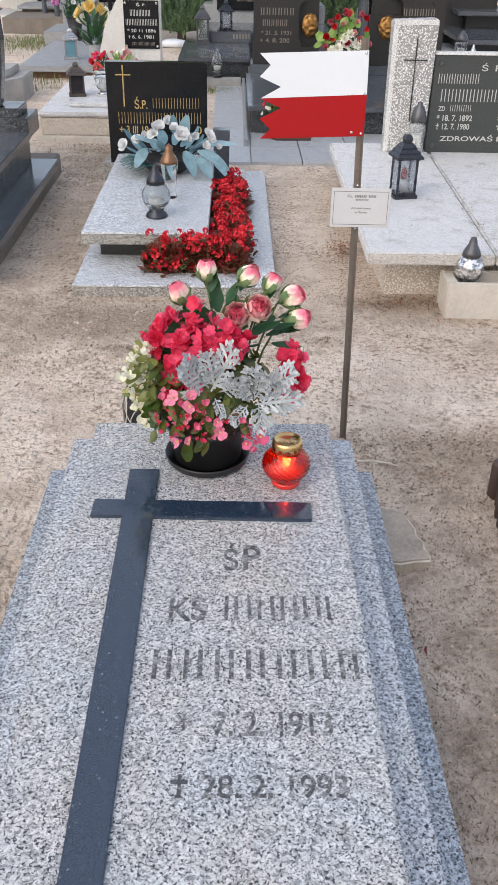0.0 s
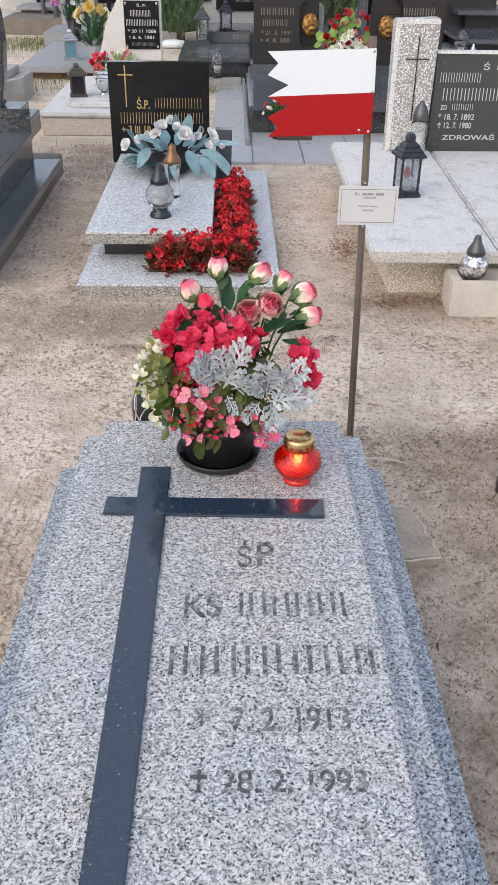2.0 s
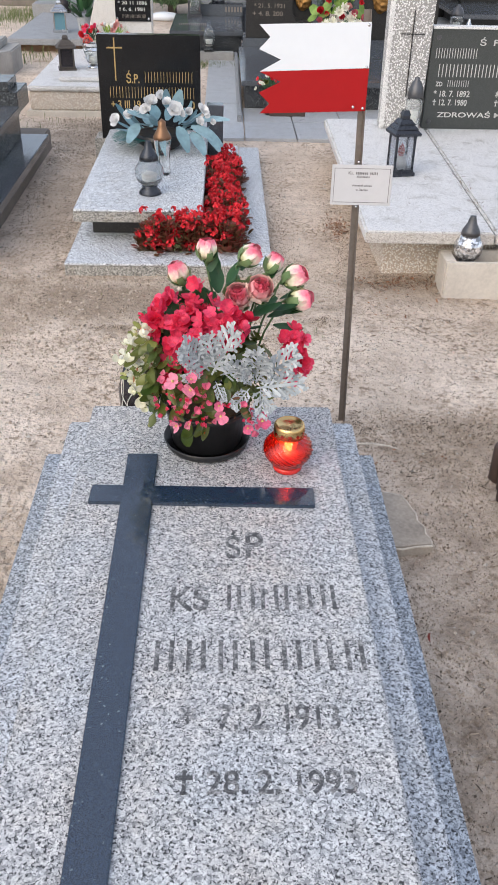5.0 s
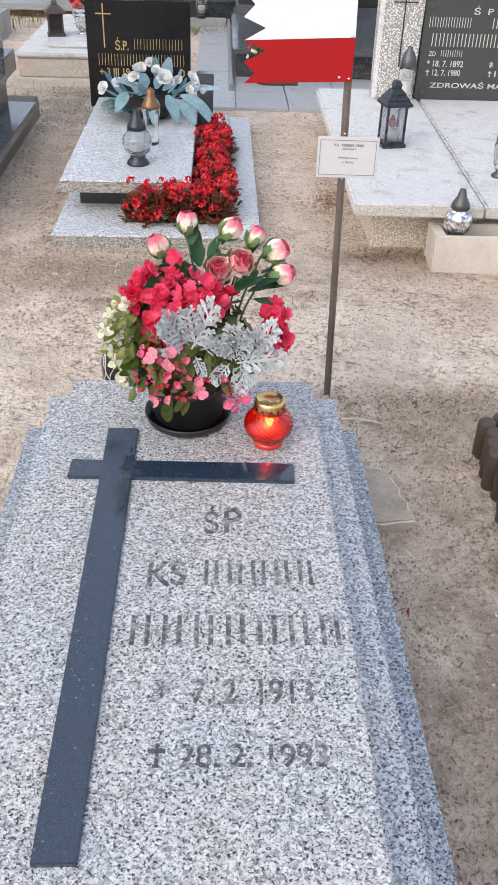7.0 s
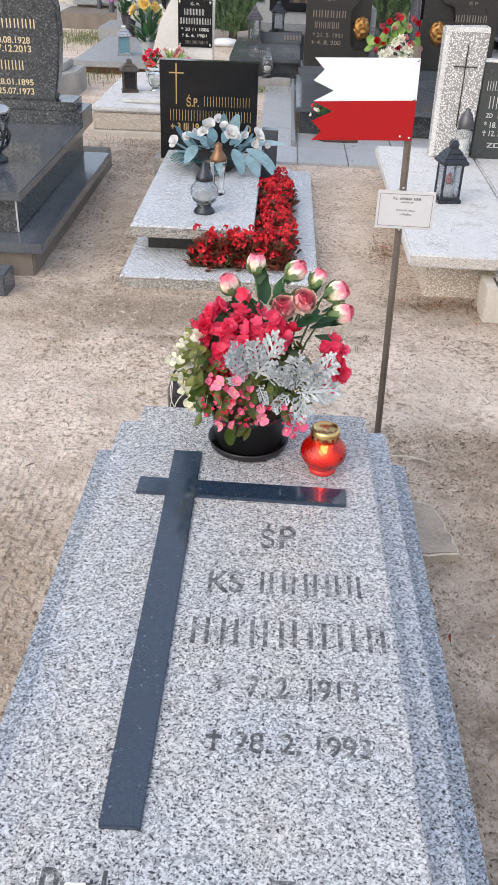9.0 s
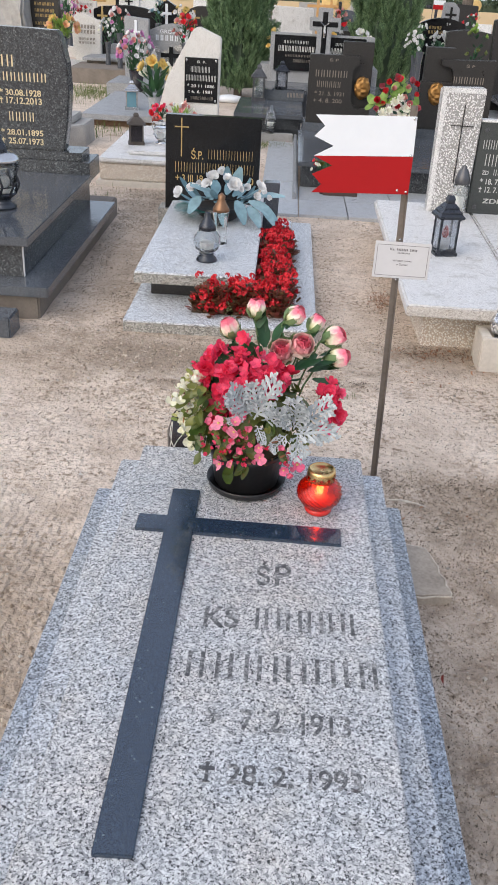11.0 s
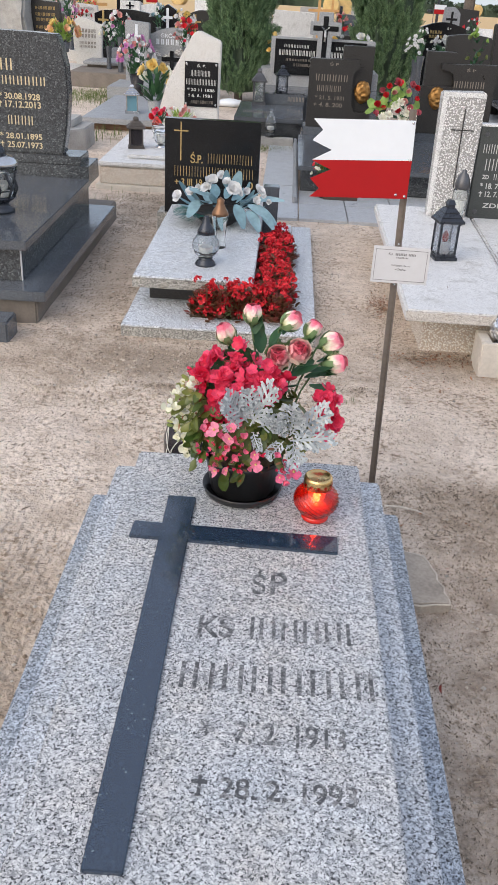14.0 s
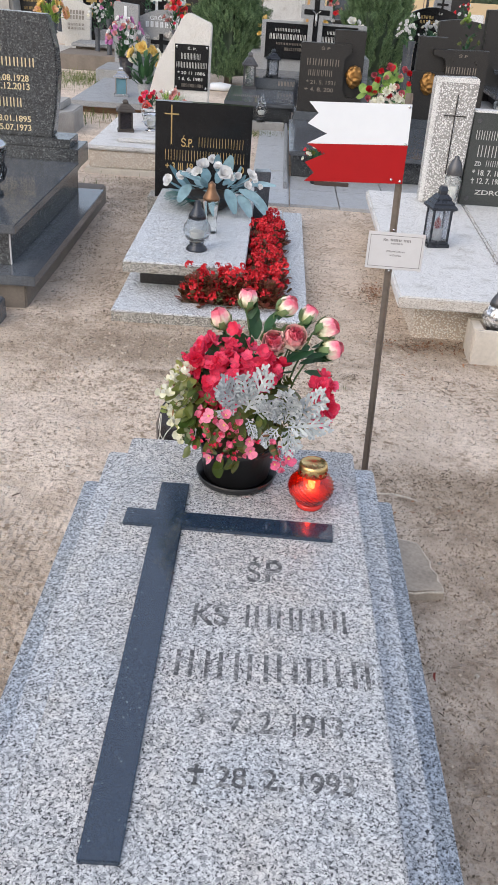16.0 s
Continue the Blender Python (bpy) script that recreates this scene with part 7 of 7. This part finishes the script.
# ---- loose litter and grass ----
DRIFTS = [(-.87, 2.5, .06, .12, 260), (-.83, 2.08, .03, .03, 70), (-.46, 1.39, .1, .012, 160), (.67, 2.6, .05, .3, 500), (.46, 1.48, .05, .03, 110), (.93, 1.95, .16, .05, 700), (.8, .57, .28, .05, 700), (.72, .38, .2, .1, 300), (-1.12, 2.9, .03, .6, 260), (-.95, 2.6, .12, .35, 420), (.36, 2.8, .05, .5, 260), (-.5, 1.75, .3, .1, 300), (-.9, .75, .12, .05, 90), (-.6, 1.0, .15, .03, 90), (.9, -.3, .25, .5, 300), (.62, -1.1, .06, .4, 200), (-1.0, 4.6, .15, .4, 700), (-.95, 5.0, .25, .2, 500)]


def litter():
    random.seed(44)
    verts, faces = [], []
    def chip(x, y, ln, w, a):
        z = ground_height(x, y)
        b = len(verts)
        dx, dy = math.cos(a), math.sin(a)
        t = random.uniform(.001, .004)
        for s, q, zz in ((-1, -1, .0), (1, -1, t), (1, 1, t * 1.4), (-1, 1, t)):
            verts.append((x + dx * ln * s / 2 - dy * w * q / 2, y + dy * ln * s / 2 + dx * w * q / 2, z + zz + .002))
        verts.append((x, y, z + .003 + t * 1.6))
        faces.extend([(b, b + 1, b + 4), (b + 1, b + 2, b + 4), (b + 2, b + 3, b + 4), (b + 3, b, b + 4)])
    def free(x, y):
        if -.5 < x < .5 and -1.9 < y < .11: return False
        if -.77 < x < .28 and 2.0 < y < 4.3: return False
        if x > .83 and 2.05 < y < 4.3 or x > 1.09 and 1.76 < y < 2.06: return False
        if x < -1.2 and 1.7 < y < 4.4: return False
        return True
    for i in range(120000):
        x, y = random.uniform(-2.2, 2.6), random.uniform(-1.9, 5.2)
        dens = .15 + .5 * max(0, noise.noise((x * 1.3, y * 1.3, 2))) + .7 * max(0, noise.noise((x * 5, y * 5, 4))) ** 1.5
        if x > .5 and y < 1.3:
            dens += .45
        if .5 < x < 1.6 and 1.2 < y < 2.05 or -1.0 < x < .3 and 1.5 < y < 2.02:
            dens += .5
        edge = min(abs(x - .3), abs(x + .78), abs(x - .8)) if 2 < y < 4.4 else 9
        if edge < .08:
            dens += .5
        if random.random() > dens or not free(x, y):
            continue
        if random.random() < .035:
            chip(x, y, random.uniform(.012, .035), random.uniform(.0009, .002), random.uniform(0, 3.14))
        else:
            s = .0018 + .0045 * random.random() ** 2
            chip(x, y, s, s * random.uniform(.5, 1), random.uniform(0, 3.14))
    # dark grit where the soil is damp beside the tomb
    for i in range(34000):
        x, y = .5 + 1.0 * random.random(), random.uniform(-1.9, .7)
        if random.random() < .45 + .6 * noise.noise((x * 6, y * 6, 5)):
            s = .0012 + .0035 * random.random() ** 3
            chip(x, y, s, s * random.uniform(.6, 1), random.uniform(0, 3.14))
    # drifts of dry leaves and bark
    for cx, cy, rx, ry, k in DRIFTS:
        for i in range(k):
            x, y = random.gauss(cx, rx), random.gauss(cy, ry)
            if not free(x, y): continue
            s = random.uniform(.002, .007)
            chip(x, y, s * random.choice((1, 1, 1.4, 3)), s * random.uniform(.25, .7), random.uniform(0, 3.14))
    me = bpy.data.meshes.new("ground_litter")
    me.from_pydata(verts, [], faces)
    mt = foliage("litter_bits", (.085, .062, .045), (.4, .32, .24), .9, trans=0, scale=40)
    me.materials.append(mt)
    tagged(new("ground_litter", me), "dry leaf bits, twigs and bark crumbs on sand", "litter", kind="stuff")
    # crumbled earth
    verts, faces = [], []
    for i in range(200000):
        x, y = random.uniform(-2.0, 2.2), random.uniform(-1.6, 5.3)
        dens = .05 + .8 * max(0, noise.noise((x * 2.2, y * 2.2, 9)) - .1)
        if x > .5 and y < .7:
            dens += .55
        if -1.1 < x < .35 and 1.1 < y < 2.02 or x < -.5 and y < -.2 + .5 * noise.noise((x * 3, y * 3, 4)) or -1.3 < x < -.75 and y > 4:
            dens += .6
        if random.random() > dens or not free(x, y): continue
        r = .0015 + (.0115 if y > 1.1 and x < .35 or x < -.5 and y < -.2 else .0075) * random.random() ** 3.5
        z = ground_height(x, y) - r * .3
        b = len(verts)
        q = [random.uniform(.7, 1.3) for j in range(5)]
        verts += [(x + r * q[0], y, z), (x, y + r * q[1], z), (x - r * q[2], y, z), (x, y - r * q[3], z), (x + r * (q[0] - q[2]) * .5, y, z + r * q[4])]
        faces += [(b, b + 1, b + 4), (b + 1, b + 2, b + 4), (b + 2, b + 3, b + 4), (b + 3, b, b + 4)]
    me = bpy.data.meshes.new("soil_crumbs")
    me.from_pydata(verts, [], faces)
    me.materials.append(foliage("crumbled_earth", (.22, .165, .12), (.58, .49, .39), .95, trans=0, scale=40))
    tagged(new("soil_crumbs", me), "loose crumbs of dry brown earth on the sand", "soil", kind="stuff")
    verts, faces = [], []
    for i in range(12000):
        x, y = random.uniform(-2.2, 2.6), random.uniform(-1.9, 4.8)
        if not free(x, y): continue
        r = random.uniform(.0015, .0045) if random.random() < .93 else random.uniform(.005, .011)
        z = ground_height(x, y)
        b = len(verts)
        verts += [(x + r, y, z), (x, y + r * .9, z), (x - r * .9, y, z), (x, y - r, z), (x + r * .1, y, z + r * .9)]
        faces += [(b, b + 1, b + 4), (b + 1, b + 2, b + 4), (b + 2, b + 3, b + 4), (b + 3, b, b + 4)]
    me = bpy.data.meshes.new("pebbles")
    me.from_pydata(verts, [], faces)
    me.materials.append(foliage("pebble_stone", (.22, .19, .16), (.6, .55, .48), .9, trans=0, scale=40))
    tagged(new("pebbles", me), "small pale pebbles scattered on the sand", "pebbles", kind="stuff")


litter()


def needle_litter():
    """Dry needles caught in the joint of the white slabs."""
    random.seed(61)
    bm = bmesh.new()
    for i in range(150):
        u = random.choice((random.gauss(.18, .08), random.gauss(.4, .1), random.random()))
        y = 1.92 + 2.2 * min(1, max(0, u))
        x = 1.33 + .07 * (y - 1.9) / 2.3 + random.gauss(0, .018)
        m = Matrix.Translation((x, y, .2795 + random.uniform(0, .004))) @ Matrix.Rotation(random.uniform(0, 6.28), 4, "Z")
        leaf(bm, m, random.uniform(.008, .04), random.uniform(.0015, .004), random.uniform(-.5, .8), .3, 3, .1, .6, .4)
    for i in range(60):
        x, y = random.uniform(.78, 1.3), random.uniform(1.95, 3.8)
        leaf(bm, Matrix.Translation((x, y, .2795)) @ Matrix.Rotation(random.uniform(0, 6.28), 4, "Z"), random.uniform(.006, .03), .0022, .3, .3, 3, .1, .6, .4)
    tagged(new("needle_litter", mesh_of("needle_litter", bm, DRY)), "dry needles caught on the white grave slabs", "litter", kind="stuff")


needle_litter()


def leaf_drift(spots):
    random.seed(21)
    bm = bmesh.new()
    for cx, cy, rx, ry, k in spots:
        for i in range(k):
            x, y = random.gauss(cx, rx), random.gauss(cy, ry)
            m = Matrix.Translation((x, y, ground_height(x, y) + random.uniform(.002, .01))) @ Matrix.Rotation(random.uniform(0, 6.28), 4, "Z") @ Matrix.Rotation(random.uniform(-.3, .4), 4, "X")
            leaf(bm, m, random.uniform(.007, .024), random.uniform(.004, .01), random.uniform(-1, 1.2), .4, 3, .2, .3, .5)
    tagged(new("dry_leaves", mesh_of("dry_leaves", bm, foliage("rusty_leaf", (.16, .07, .035), (.42, .2, .1), .8, trans=.1))), "rusty fallen leaves gathered beside the white grave", "leaves", kind="stuff")


leaf_drift([(.68, 2.72, .035, .1, 150), (.93, 1.93, .12, .05, 160), (.72, .4, .1, .05, 8), (.9, 1.65, .2, .1, 30)])


def grass(spots, label):
    random.seed(9)
    bm = bmesh.new()
    for x, y, rx, ry, n, h in spots:
        for i in range(n):
            px, py = x + random.gauss(0, rx), y + random.gauss(0, ry)
            m = Matrix.Translation((px, py, ground_height(px, py) - .004)) @ Matrix.Rotation(random.uniform(0, 6.28), 4, "Z") @ Matrix.Rotation(random.uniform(.9, 1.5), 4, "X")
            leaf(bm, m, h * random.uniform(.5, 1.3), h * .07, random.uniform(.2, 1.2), .2, 3, .02, .6, .3)
    tagged(new("grass", mesh_of("grass", bm, GRASS)), label, "grass", kind="stuff")


grass([(-2.75, 11.4, .4, .45, 2600, .06), (-2.2, 8.0, .25, .2, 120, .1), (-.3, 7.75, .3, .1, 900, .045), (.05, 8.2, .2, .1, 120, .08), (-1.8, 5.0, .25, .2, 90, .05), (.35, 1.35, .04, .03, 26, .035), (-1.1, 5.1, .3, .1, 60, .04), (-.35, 1.75, .15, .04, 30, .02)], "tufts of dry and green grass between the graves")
solo("dry_leaf", (lambda b: (leaf(b, Matrix.Identity(4), .03, .012, 1.8, .7, 6), b)[1])(bmesh.new()), plain("red_brown_leaf", (.2, .03, .02), .7), "curled red-brown fallen leaf beside the tomb", "leaf", pose(0.571, -0.503, .014, 20, 10, 40))
